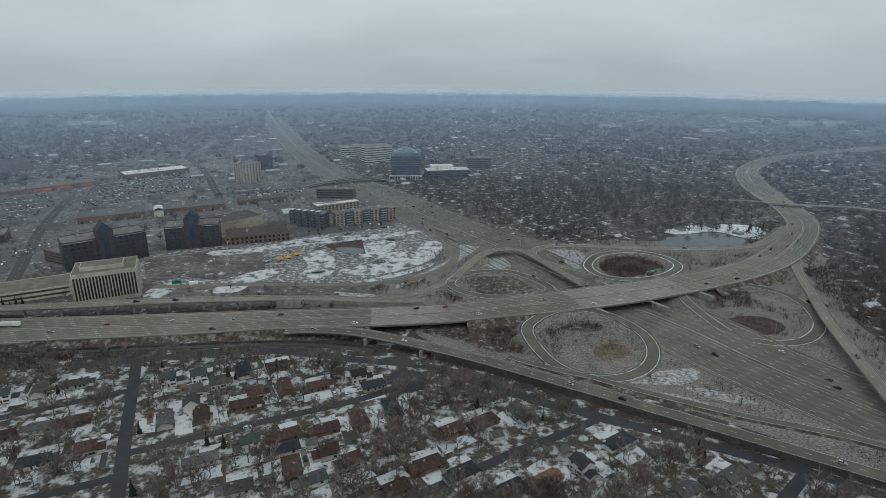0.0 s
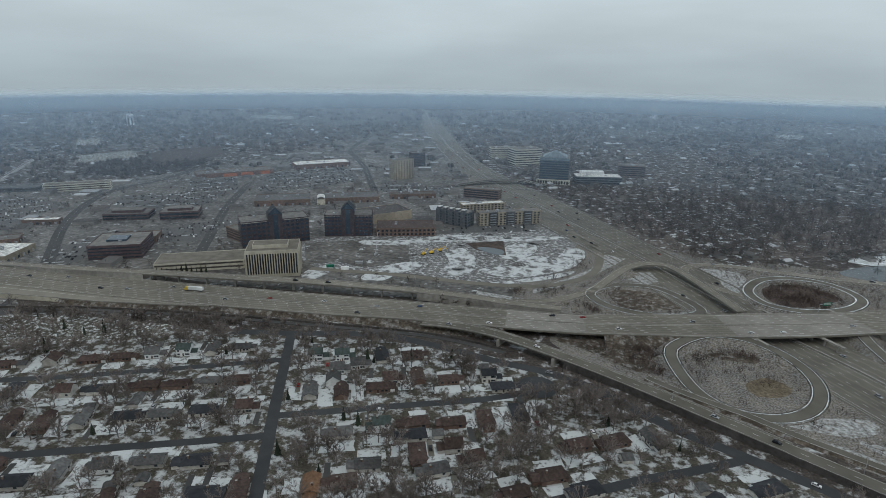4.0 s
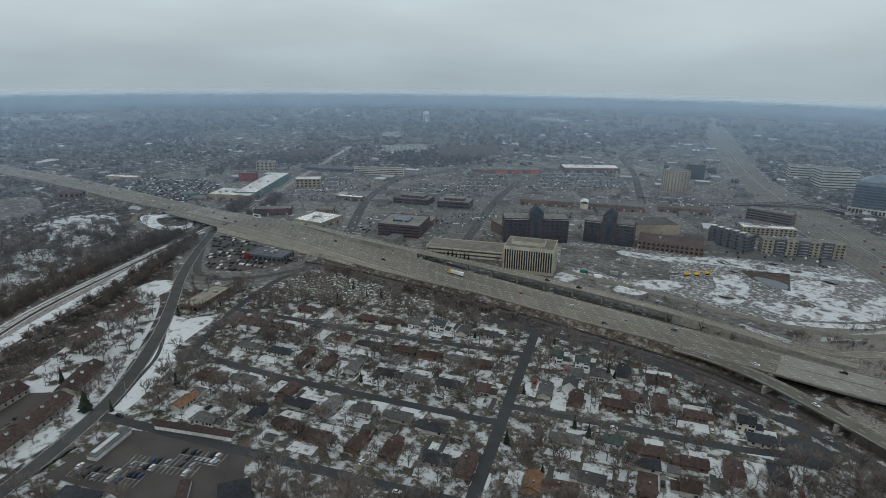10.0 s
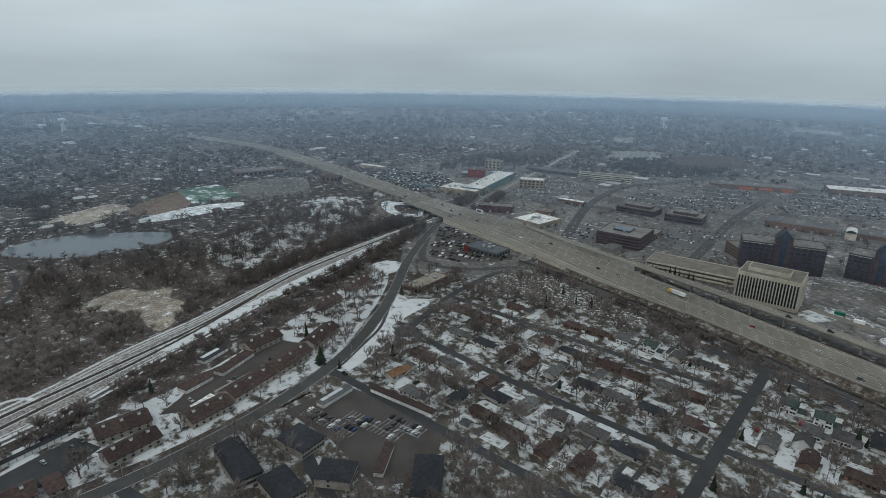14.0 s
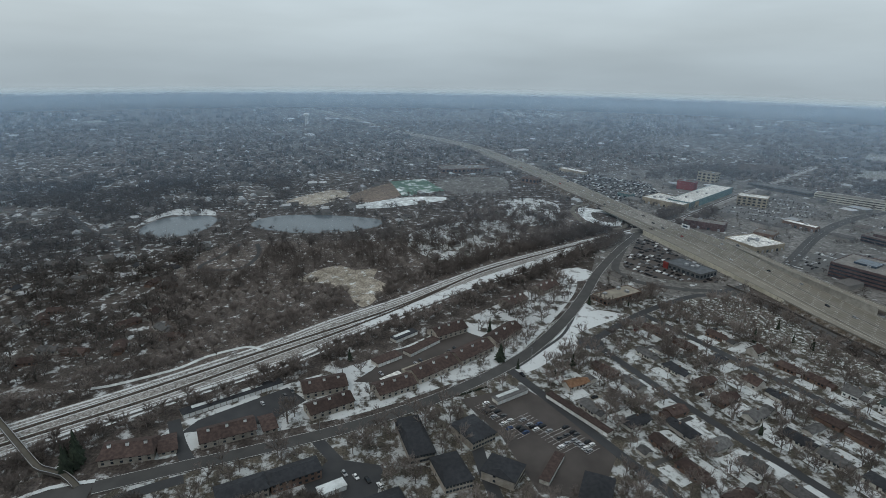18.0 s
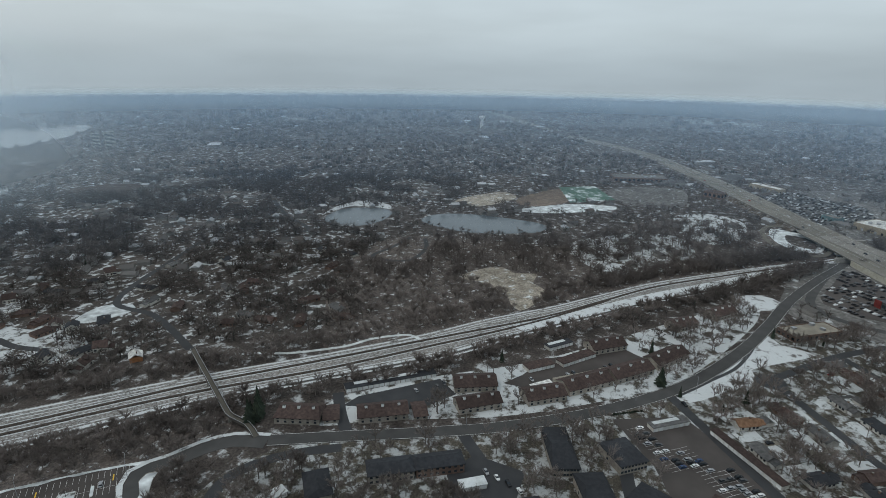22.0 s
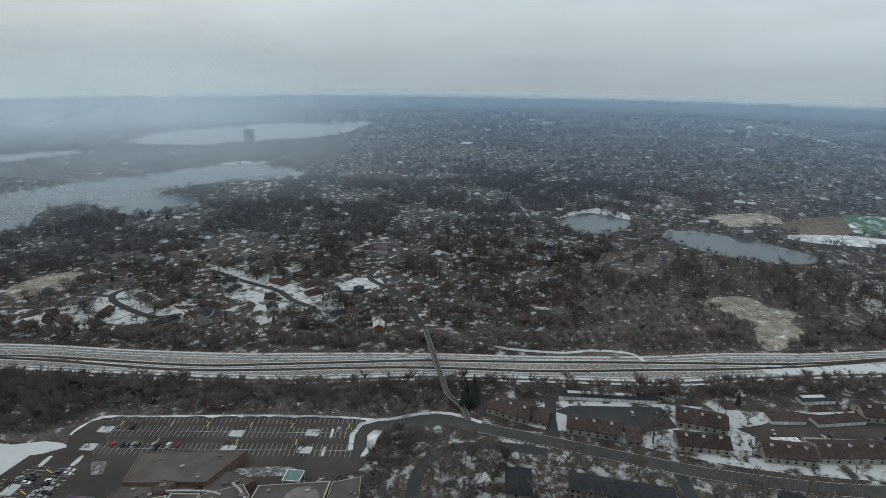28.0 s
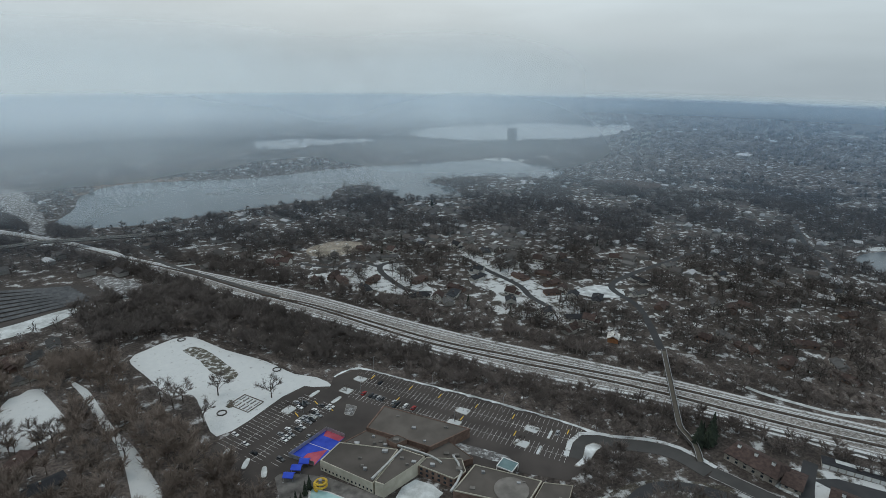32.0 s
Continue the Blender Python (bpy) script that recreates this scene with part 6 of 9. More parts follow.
def bays(name, origin, u, v, count, pitch=2.75, length=5.2, double=True, mat=M_LINE):
    sh = Shape()
    o = np.array(origin)
    for k in range(count + 1):
        p = o + u * k * pitch
        for s in ((1, -1) if double else (1,)):
            q = p + v * s * length
            n = u * 0.07
            sh.add([(*(p - n), 0.1), (*(p + n), 0.1), (*(q + n), 0.1), (*(q - n), 0.1)], [(0, 1, 2, 3)])
    if double:
        q = o + u * count * pitch
        n = v * 0.07
        sh.add([(*(o - n), 0.1), (*(q - n), 0.1), (*(q + n), 0.1), (*(o + n), 0.1)], [(0, 1, 2, 3)])
    return setting(name, sh, mat, "worn white parking bay lines", "marking")


ORI = np.array([-120.0, -329.0])
ROWS = [(0.3, 6, 54, False), (13.5, 12, 50, True), (29, 12, 50, True)]
for d, s0, n, dbl in ROWS:
    o = ORI + PV * d + PU * s0
    bays("bay_lines", o, PU, PV, n, double=dbl)
# the part of the car park beside the field
WU, WV, WO = np.array([-0.865, -0.502]), np.array([-0.502, 0.865]), np.array([-23.0, -278.0])
WROWS = [(-11.5, 4, 18, False), (0, 4, 22, True), (15.3, 4, 22, True), (31, 8, 12, False)]
for d, s0, n, dbl in WROWS:
    bays("bay_lines", WO + WV * d + WU * s0, WU, WV if d < 20 else -WV, n, double=dbl)


def island(pts, label, m, snow=M_FIELDSNOW):
    isl = thing("parking_island", label, "planting island", m, "car park islands")
    rim = []
    for i, p in enumerate(pts):
        a, b, c = (np.array(q, float) for q in (pts[i - 1], p, pts[(i + 1) % len(pts)]))
        rim += [tuple(b + (a - b) * min(0.3, 0.9 / np.linalg.norm(a - b))), tuple(b), tuple(b + (c - b) * min(0.3, 0.9 / np.linalg.norm(c - b)))]
        rim[-2] = tuple((np.array(rim[-3]) + np.array(rim[-1]) + b) / 3)
    cx, cy = np.mean(rim, axis=0)
    part("kerb", Shape().prism(rim, 0, 0.2), M_BARRIER, isl, "pale concrete kerb")
    part("snow_bed", Shape().prism([(cx + (x - cx) * 0.93, cy + (y - cy) * 0.92) for x, y in rim], 0.19, 0.27), snow, isl, "thin snow over soil")
    return isl


PANG = math.degrees(math.atan2(PU[1], PU[0]))
for x, y in ((-114, -316), (-101, -307), (-156, -253), (-145, -245), (-182, -219), (-169, -211)):
    island([(4.2, 3.0), (-4.0, 3.2), (-4.6, -2.6), (3.6, -3.4)], "kerbed snowy planting island with a small bare tree", pose(x, y, 0.03, 0, 0, PANG), M_YARDSNOW)
for x, y in ((-63, -303), (-72, -289)):
    island([(4.0, 3.4), (-4.0, 3.2), (-4.2, -3.2), (4.2, -3.0)], "kerbed snowy planting island among parked cars", pose(x, y, 0.03, 0, 0, 30), M_YARDSNOW)
for x, y, a in ((-82, -313, 30), (-92, -300, 30), (-23, -278, 60), (-31, -265, 60), (-38, -254, 75)):
    island([(4.4, 1.2), (0, 1.6), (-4.4, 1.0), (-4.4, -1.0), (0, -1.6), (4.4, -1.2)], "long narrow kerb island with thin snow", pose(x, y, 0.03, 0, 0, a))
for x, y in ((-188, -210), (-174, -202)):
    island([(4.2, 0.8), (-4.2, 0.8), (-4.2, -0.8), (4.2, -0.8)], "narrow kerb island covered with white snow", pose(x, y, 0.03, 0, 0, PANG + 90), M_SNOW)
island([(-96, -293), (-91, -283), (-95, -279), (-101, -287)], "kerbed snowy island at the building's corner", pose(0, 0, 0.03), M_SITE)
island([(-208, -188), (-202, -187), (-192, -182), (-184, -181), (-182, -183), (-191, -186), (-199, -193), (-205, -193)], "long snowy island with an evergreen at the car park's end", pose(0, 0, 0.03), M_SNOW)
for s_, d in ((13, 6.5), (42, 6.5), (63, 6.5), (88, 6.5), (112, 6.8), (145, 7), (41, 22), (85, 22), (80, 36), (118, 22)):
    yl = setting("yellow_stripe", Shape().box(-0.3, -2.4, 0, 0.3, 2.4, 0.12), M_YELLOW, "yellow painted stripe on the asphalt", "marking")
    x, y = ORI + PU * s_ + PV * d
    yl.matrix_world = pose(x, y, 0.0, 0, 0, PANG)
for x, y in ((-80, -303), (-66, -296), (-86, -292)):
    yl = setting("yellow_stripe", Shape().box(-0.3, -2.4, 0, 0.3, 2.4, 0.12), M_YELLOW, "yellow painted stripe on the asphalt", "marking")
    yl.matrix_world = pose(x, y, 0.0, 0, 0, 8)
brk = random.Random(12)
bank_in = curve([(-99, -327), (-106, -331), (-120, -330), (-136, -309), (-161, -277), (-184, -246), (-201, -221), (-214, -199)], 3.0)
wob = np.array([[0.8 + 3.4 * abs(noise.noise(Vector((p[0] * 0.11, p[1] * 0.11, 0)))) + brk.uniform(0, 0.9)] for p in bank_in])
bank_out = bank_in.copy()
bank_out[:, :2] += normals(bank_in) * -wob
bank_mid = (bank_in + bank_out) / 2 + (0, 0, 0.4)
sbk = strip(strip(Shape(), bank_in + (0, 0, 0.08), bank_mid), bank_mid, bank_out + (0, 0, 0.02))
setting("ploughed_snow", sbk, M_SNOW, "uneven ridge of ploughed snow along the car park", "snow")

# footbridge over the railway
fb = thing("footbridge", "long dark steel footbridge over the railway", "footbridge")
fl_line = curve([(-318, -243, 5.6), (-306, -231, 6), (-282, -206, 6), (-258, -181, 5.6), (-253, -174, 4.2), (-251, -163, 1.8), (-244, -154, 0.3)], 4)
part("deck", strip(Shape(), offset(fl_line, 1.6), offset(fl_line, -1.6), 0.5), M_RAMP, fb, "grey worn deck")
for s in (1.6, -1.6):
    rl = part("railing", strip(Shape(), offset(fl_line, s + 0.06) + (0, 0, 1.3), offset(fl_line, s - 0.06) + (0, 0, 1.3), 1.3), M_DARKWALL, fb, "dark mesh railing")
    part("handrail", strip(Shape(), offset(fl_line, s + 0.14) + (0, 0, 1.45), offset(fl_line, s - 0.14) + (0, 0, 1.45), 0.15), M_METAL, rl, "grey steel handrail")
for x, y, h in ((-300, -225, 5.5), (-286, -210, 5.5), (-268, -191.5, 5.3), (-254.5, -176, 4.0)):
    part("bridge_post", Shape().box(x - 1.6, y - 0.35, 0, x + 1.6, y + 0.35, h), M_BARRIER, fb)
mound = setting("bridge_mound", Shape().add([(-335, -240, 0), (-315, -262, 0), (-306, -240, 0), (-322, -226, 0), (-322, -244, 5.4), (-317, -246, 5.4), (-312, -238, 5.4), (-318, -233, 5.4)], [(4, 5, 6, 7), (0, 1, 5, 4), (1, 2, 6, 5), (2, 3, 7, 6), (3, 0, 4, 7)]), M_WOODS, "brushy earth mound at the end of the footbridge", "ground")
road("snow_trail", [(-322, -237), (-328, -217), (-334, -199), (-338, -180), (-350, -156), (-359, -142), (-373, -129), (-382, -114), (-386, -102), (-380, -92)], 3.0, M_FIELDSNOW, "snow-covered footpath beside the railway", edge=False, z=0.12)
cw = thing("crosswalk", "white ladder crosswalk on the boulevard", "crosswalk", pose(-240, -152, 0.14, 0, 0, 20))
for k in range(6):
    part("stripe", Shape().box(-1.6, -5 + k * 1.8, 0, 1.6, -4.1 + k * 1.8, 0.02), M_LINE, cw)


# ---- water towers and far towers ----
def water_tower(x, y, h, r, label, slim=True):
    wt = thing("water_tower", label, "water tower", pose(x, y, 0), "water towers")
    tank = Shape()
    prof = [(0.15, -0.55), (0.7, -0.45), (1.0, -0.1), (1.0, 0.2), (0.75, 0.5), (0.3, 0.62), (0.01, 0.66)]
    for (a, za), (b, zb) in zip(prof, prof[1:]):
        tank.cone((0, 0, h + za * r), (0, 0, h + zb * r), a * r, b * r, 16, False)
    part("tank", tank, M_WHITE, wt, "white painted steel tank")
    if slim:
        part("stem", Shape().cone((0, 0, 0), (0, 0, h - 0.4 * r), r * 0.55, r * 0.5, 14), M_WHITE, wt)
    else:
        part("riser", Shape().cone((0, 0, 0), (0, 0, h - 0.4 * r), r * 0.15, r * 0.12, 8), M_WHITE, wt)
        for k in range(6):
            c, s = math.cos(k * math.pi / 3), math.sin(k * math.pi / 3)
            part("leg", Shape().cone((r * 1.05 * c, r * 1.05 * s, 0), (r * 0.9 * c, r * 0.9 * s, h), 0.5, 0.4, 6), M_WHITE, wt)


water_tower(-1459, 1546, 30, 11, "white water tower on slim legs above bare trees", False)
water_tower(220, 2505, 32, 13, "distant white water tower", False)
water_tower(-1938, -259, 34, 10, "pale cylindrical water tower on a stout stem")
for nm, fl, fr, d, h, fl_n, lab in (("lake_tower", (-948, -1294), (-925, -1305), 20, 34, 10, "grey apartment tower beside the lake"), ("lake_tower_tall", (-1200, -1052), (-1183, -1066), 18, 36, 11, "pale apartment tower in the haze"),
                                    ("lake_tower_pair", (-1176, -1072), (-1165, -1084), 16, 34, 10, "pale apartment tower beside its twin"), ("lake_apartments", (-985, -1140), (-900, -1170), 18, 20, 6, "long pale apartment block by the lake"),
                                    ("lake_apartments_low", (-880, -1230), (-820, -1268), 16, 12, 4, "low apartment block on the shore"), ("lake_flats", (-790, -1240), (-760, -1262), 14, 14, 4, "small apartment block on the shore")):
    block(nm.replace("lake_", "lakeside_"), lab, "apartment building", fr, fl, -d if False else d, h, M_PALE if "pale" in lab else M_SIDING, M_ROOFFLAT, fl_n, 8, "band", units=1)


# ---- houses ----
rng = random.Random(7)


def house(kind, roof, wall, label, door=M_ROOFBROWN):
    """A detached house at the origin, its front towards -y."""
    L, D, h, rise, hip = ((13, 8.2, 2.8, 2.0, 0), (9.5, 9, 3.6, 3.8, 0), (9.5, 8.4, 5.6, 2.6, 0), (14.5, 8.8, 2.8, 2.2, 4.0))[kind]
    hs = thing("house", label, "house", group="houses on the residential streets")
    body = Shape().box(-L / 2, -D / 2, 0, L / 2, D / 2, h)
    if not hip:
        body.add([(-L / 2, -D / 2, h), (-L / 2, D / 2, h), (-L / 2, 0, h + rise - 0.3), (L / 2, -D / 2, h), (L / 2, D / 2, h), (L / 2, 0, h + rise - 0.3)], [(0, 2, 1), (3, 4, 5)])
    part("wall", body, wall, hs)
    part("roof", Shape().gable(-L / 2, -D / 2, L / 2, D / 2, h + 0.15, rise, 0.55, 0.22, hip), roof, hs)
    ch = part("chimney", Shape().box(L * 0.2, 0.4, h, L * 0.2 + 0.9, 1.3, h + rise + 0.9), M_BRICK, hs, "brick chimney")
    part("flue_cap", Shape().box(L * 0.2 - 0.08, 0.32, h + rise + 0.9, L * 0.2 + 0.98, 1.38, h + rise + 1.02), M_BARRIER, ch, "pale concrete cap")
    part("door", Shape().box(-0.5, -D / 2 - 0.06, 0.2, 0.5, -D / 2 + 0.1, 2.3), door, hs)
    part("doorstep", Shape().box(-0.9, -D / 2 - 1.1, 0, 0.9, -D / 2, 0.22), M_BARRIER, hs)
    me = pane_mesh(1.5, 1.2, M_GLASS, "glass")
    for f in range(2 if kind == 2 else 1):
        for x, y, a in ((-L * 0.33, -D / 2, 0), (L * 0.2, -D / 2, 0), (L * 0.37, -D / 2, 0), (-L * 0.25, D / 2, 180)):
            part("window", me, None, hs).matrix_basis = pose(x, y, 1.0 + 2.7 * f, 0, 0, a)
    part("garage_wing", Shape().box(L / 2, -D / 2 + 1, 0, L / 2 + 4.2, D / 2 - 1, 2.5), wall, hs)
    part("garage_roof", Shape().gable(L / 2, -D / 2 + 1, L / 2 + 4.2, D / 2 - 1, 2.6, 1.3, 0.35), roof, hs)
    part("garage_door", Shape().box(L / 2 + 0.7, -D / 2 + 0.92, 0.05, L / 2 + 3.6, -D / 2 + 1.1, 2.1), M_WHITE, hs, "white garage door")
    return hs


HOUSES = [house(0, M_ROOFBROWN, M_BRICK, "low brown brick house with a brown shingle roof"), house(1, M_ROOFGREY, M_WHITE, "small white house with a steep grey roof"),
          house(0, M_ROOFGREY, M_SIDING, "low pale-sided house with a grey shingle roof"), house(2, M_ROOFGREEN, M_WHITE, "two-storey white house with a green-grey roof"),
          house(3, M_ROOFBLACK, M_SIDING, "low house with a dark hipped roof"), house(1, M_ROOFBROWN, M_SIDING, "pale house with a steep brown gable"),
          house(3, M_ROOFBROWN, M_BRICK, "long brick house with a brown hipped roof"), house(0, M_ROOFRUST, M_SIDING, "low house with a rust-brown shingle roof"),
          house(2, M_ROOFBLACK, M_SIDING, "two-storey pale house with a black roof")]
USED = set()
HOUSE_SPOTS = []
HOUSE_TURNS = []


def put_house(kind, x, y, turn):
    HOUSE_SPOTS.append((x, y))
    HOUSE_TURNS.append(turn)
    take(x, y, 8)
    m = pose(x, y, 0, 0, 0, turn)
    if kind in USED:
        return copy_thing(HOUSES[kind], m)
    USED.add(kind)
    HOUSES[kind].matrix_world = m
    return HOUSES[kind]


BLOCK_W1 = [(-377, 254, 0), (-349, 268, 5), (-326, 277, 6), (-308, 286, 0), (-290, 296, 1), (-271, 305, 3), (-254, 313, 2), (-236, 322, 2)]
BLOCK_W2 = [(-405, 203, 2), (-388, 211, 6), (-362, 222, 0), (-340, 232, 4), (-307, 240, 5), (-288, 248, 4), (-264, 260, 6), (-245, 267, 0), (-227, 276, 2), (-211, 283, 0)]
BLOCK_W3 = [(-352, 186, 2), (-330, 196, 4), (-311, 206, 0), (-291, 209, 6), (-273, 218, 2), (-251, 228, 4), (-232, 236, 2), (-212, 246, 4), (-190, 256, 5)]
BLOCK_W4 = [(-331, 148, 6), (-312, 160, 2), (-281, 172, 0), (-262, 168, 4), (-248, 180, 2), (-228, 190, 1), (-208, 200, 2), (-186, 206, 4)]
BLOCK_W5 = [(-316, 120, 7), (-289, 122, 2), (-272, 142, 4), (-252, 150, 0), (-230, 155, 6), (-208, 166, 0), (-190, 175, 6), (-168, 186, 4), (-152, 192, 6)]
BLOCK_E1 = [(-178, 325, 3), (-160, 330, 3), (-156, 313, 1), (-152, 299, 1), (-160, 282, 2), (-141, 287, 0), (-145, 323, 1), (-133, 338, 4), (-113, 346, 6)]
BLOCK_E2 = [(-117, 311, 5), (-100, 318, 0), (-121, 299, 6), (-80, 321, 0), (-55, 331, 8), (-44, 322, 4)]
BLOCK_E3 = [(-124, 249, 2), (-104, 261, 3), (-86, 270, 6), (-65, 276, 0), (-48, 285, 6), (-30, 297, 4), (-120, 206, 7), (-106, 213, 0), (-77, 244, 6), (-84, 258, 4), (-99, 228, 2), (-60, 255, 5)]
BLOCK_L = [(6, 275, 0), (26, 284, 6), (46, 292, 2), (100, 266, 4), (35, 228, 4), (54, 235, 7), (73, 244, 8), (120, 227, 2), (148, 238, 2), (-64, 234, 2), (-47, 248, 5), (-22, 228, 0), (-6, 246, 6), (12, 240, 4)]
for spots, ang, flip in ((BLOCK_W1, 22.5, 0), (BLOCK_W2, 22.5, 180), (BLOCK_W3, 22.5, 0), (BLOCK_W4, 22.5, 180), (BLOCK_W5, 22.5, 0), (BLOCK_E1, 24, 0), (BLOCK_E2, 24, 0), (BLOCK_E3, 24, 180), (BLOCK_L, 31, 180)):
    for x, y, k in spots:
        put_house(k, x, y, ang + flip + rng.choice((0, 0, 0, 90)) + rng.uniform(-3, 3))
# garages behind the houses
shed = thing("garden_shed", "small grey detached garage behind a house", "garage", group="detached garages")
part("wall", Shape().box(-3, -3, 0, 3, 3, 2.4), M_SIDING, shed)
part("roof", Shape().gable(-3, -3, 3, 3, 2.5, 1.4, 0.35), M_ROOFGREY, shed)
part("garage_door", Shape().box(-2.2, -3.06, 0.05, 2.2, -2.9, 2.1), M_WHITE, shed, "white garage door")
first_shed = True
for x, y in list(HOUSE_SPOTS):
    if rng.random() < 0.5:
        a = rng.choice((0, 1, 2, 3)) * math.pi / 2 + 0.4
        sx, sy = x + 14 * math.cos(a), y + 14 * math.sin(a)
        if is_free(sx, sy) and inside(YARDS, np.array([sx]), np.array([sy]))[0]:
            m = pose(sx, sy, 0, 0, 0, 22 + rng.choice((0, 90, 180)))
            if first_shed:
                shed.matrix_world, first_shed = m, False
            else:
                copy_thing(shed, m)
            take(sx, sy, 4)
# snow lying on the lawns before and behind the houses
yrng = random.Random(17)
lawn_snow = Shape()
for i, ((x, y), turn) in enumerate(zip(HOUSE_SPOTS, HOUSE_TURNS)):
    m = pose(x, y, 0.03 + 0.0002 * i, 0, 0, turn)
    for x0, y0, x1, y1 in ((-11, -14, 6, -5.5), (-10, 5.5, 11, 14.5)):
        if yrng.random() < 0.22:
            continue
        x0, x1 = x0 + yrng.uniform(-2, 4), x1 + yrng.uniform(-5, 2)
        rim = [(x0, y0), ((x0 + x1) / 2, y0), (x1, y0), (x1, (y0 + y1) / 2), (x1, y1), ((x0 + x1) / 2, y1), (x0, y1), (x0, (y0 + y1) / 2)]
        lawn_snow.add([(m @ Vector((a + yrng.uniform(-0.7, 0.7), b + yrng.uniform(-0.7, 0.7), 0))).to_tuple() for a, b in rim], [tuple(range(8))])
setting("lawn_snow", lawn_snow, M_YARDSNOW, "trodden snow on the lawns round the houses", "snow")
# driveways
for i, (x, y) in enumerate(HOUSE_SPOTS):
    if i % 2 == 0:
        dv = setting("driveway", Shape().box(-1.6, -17, 0, 1.6, -3.5, 0.09), M_GREYASPH if i % 4 else M_CONCD, "short driveway beside a house", "driveway")
        dv.matrix_world = pose(x, y, 0, 0, 0, 22.5 + (180 if i % 3 == 0 else 0)) @ pose(8.7, 0, 0)


# ---- townhouses and apartments ----
def terrace(name, label, fl, fr, depth, h, rise, wall, roof, floors, bays_, group, chimneys=2, hip=0.0, flat=False):
    w = math.hypot(fr[0] - fl[0], fr[1] - fl[1])
    ang = math.degrees(math.atan2(fr[1] - fl[1], fr[0] - fl[0]))
    tb = thing(name, label, "townhouse" if "town" in name else "apartment building", pose(fl[0], fl[1], 0, 0, 0, ang), group)
    body = Shape().box(0, 0, 0, w, depth, h)
    if not hip:
        body.add([(0, 0, h), (0, depth, h), (0, depth / 2, h + rise - 0.3), (w, 0, h), (w, depth, h), (w, depth / 2, h + rise - 0.3)], [(0, 2, 1), (3, 4, 5)])
    part("wall", body, wall, tb)
    part("roof", Shape().gable(0, 0, w, depth, h + 0.15, rise, 0.7, 0.25, hip), roof, tb)
    for k in range(chimneys):
        x = w * (k + 0.5) / chimneys
        ch = part("chimney", Shape().box(x - 0.8, depth * 0.36, h, x + 0.8, depth * 0.36 + 1.2, h + rise + 1.0), M_WHITE, tb, "pale boxed chimney")
        part("flue_cap", Shape().box(x - 0.9, depth * 0.36 - 0.1, h + rise + 1.0, x + 0.9, depth * 0.36 + 1.3, h + rise + 1.12), M_DARKWALL, ch, "dark metal cap")
    fh = h / floors
    me = pane_mesh(1.4, 1.3, M_GLASS, "glass")
    for f in range(floors):
        for k in range(bays_):
            part("window", me, None, tb).matrix_basis = pose(w * (k + 0.5) / bays_, 0, f * fh + 1.0)
            part("window", me, None, tb).matrix_basis = pose(w * (k + 0.5) / bays_, depth, f * fh + 1.0, 0, 0, 180)
        part("window", me, None, tb).matrix_basis = pose(w, depth * 0.4, f * fh + 1.0, 0, 0, 90)
        part("window", me, None, tb).matrix_basis = pose(0, depth * 0.6, f * fh + 1.0, 0, 0, -90)
    c, s = math.cos(radians(ang)), math.sin(radians(ang))
    take_poly([(fl[0] + x * c - y * s, fl[1] + x * s + y * c) for x, y in ((-3, -3), (w + 3, -3), (w + 3, depth + 3), (-3, depth + 3))])
    return tb


TH = "brown townhouses"
for fl, fr, d, lab in (((-258, -150), (-262, -124), 14, "pale townhouse row with a brown hipped roof beside a dark fir"), ((-268, -102), (-279, -75), 13, "pale townhouse row with a long brown roof and white chimneys"), ((-290, -46), (-303, -22), 12, "townhouse row with a brown roof facing the boulevard"),
                       ((-313, -53), (-321, -27), 15, "taller townhouse row set behind another"), ((-308, -6), (-320, 17), 14, "brown-roofed townhouse row with trees before it"), ((-325, 19), (-345, 47), 14, "brown-roofed townhouse row beside tan flat garages"),
                       ((-347, 50), (-367, 76), 14, "brown-roofed townhouse row near the street corner"), ((-385, 37), (-399, 61), 14, "pale townhouse row behind the parking court"), ((-372, 80), (-396, 104), 13, "brown-roofed townhouse row along the boulevard"),
                       ((-438, 104), (-452, 122), 13, "brown-roofed house row near the railway"), ((-468, 140), (-484, 160), 13, "brown-roofed apartment house on a snowy lawn")):
    terrace("townhouse_row", lab, fl, fr, d + 1, 4.3, 3.5, M_TOWNWALL, M_ROOFBROWN, 2, 6, TH, 3, 2.5 if "hip" in lab else 0)
for fl, fr in (((-264, -122), (-267, -114)), ((-279, -71), (-282, -64))):
    terrace("townhouse_garage", "small brown-roofed townhouse garage", fl, fr, 15, 2.6, 1.8, M_TOWNWALL, M_ROOFBROWN, 1, 2, "townhouse garages", 0)
patch("townhouse_court", [(-284, -118), (-296, -112), (-328, -66), (-312, -52), (-290, -72)], M_ASPH, "dark asphalt court behind the townhouses", "car park", z=0.06, smooth=False, block=True)
patch("townhouse_court_upper", [(-332, -24), (-346, -12), (-372, 2), (-400, 60), (-384, 76), (-352, 44), (-326, 8)], M_LOT, "asphalt parking court of the townhouses", "car park", z=0.06, smooth=False, block=True)


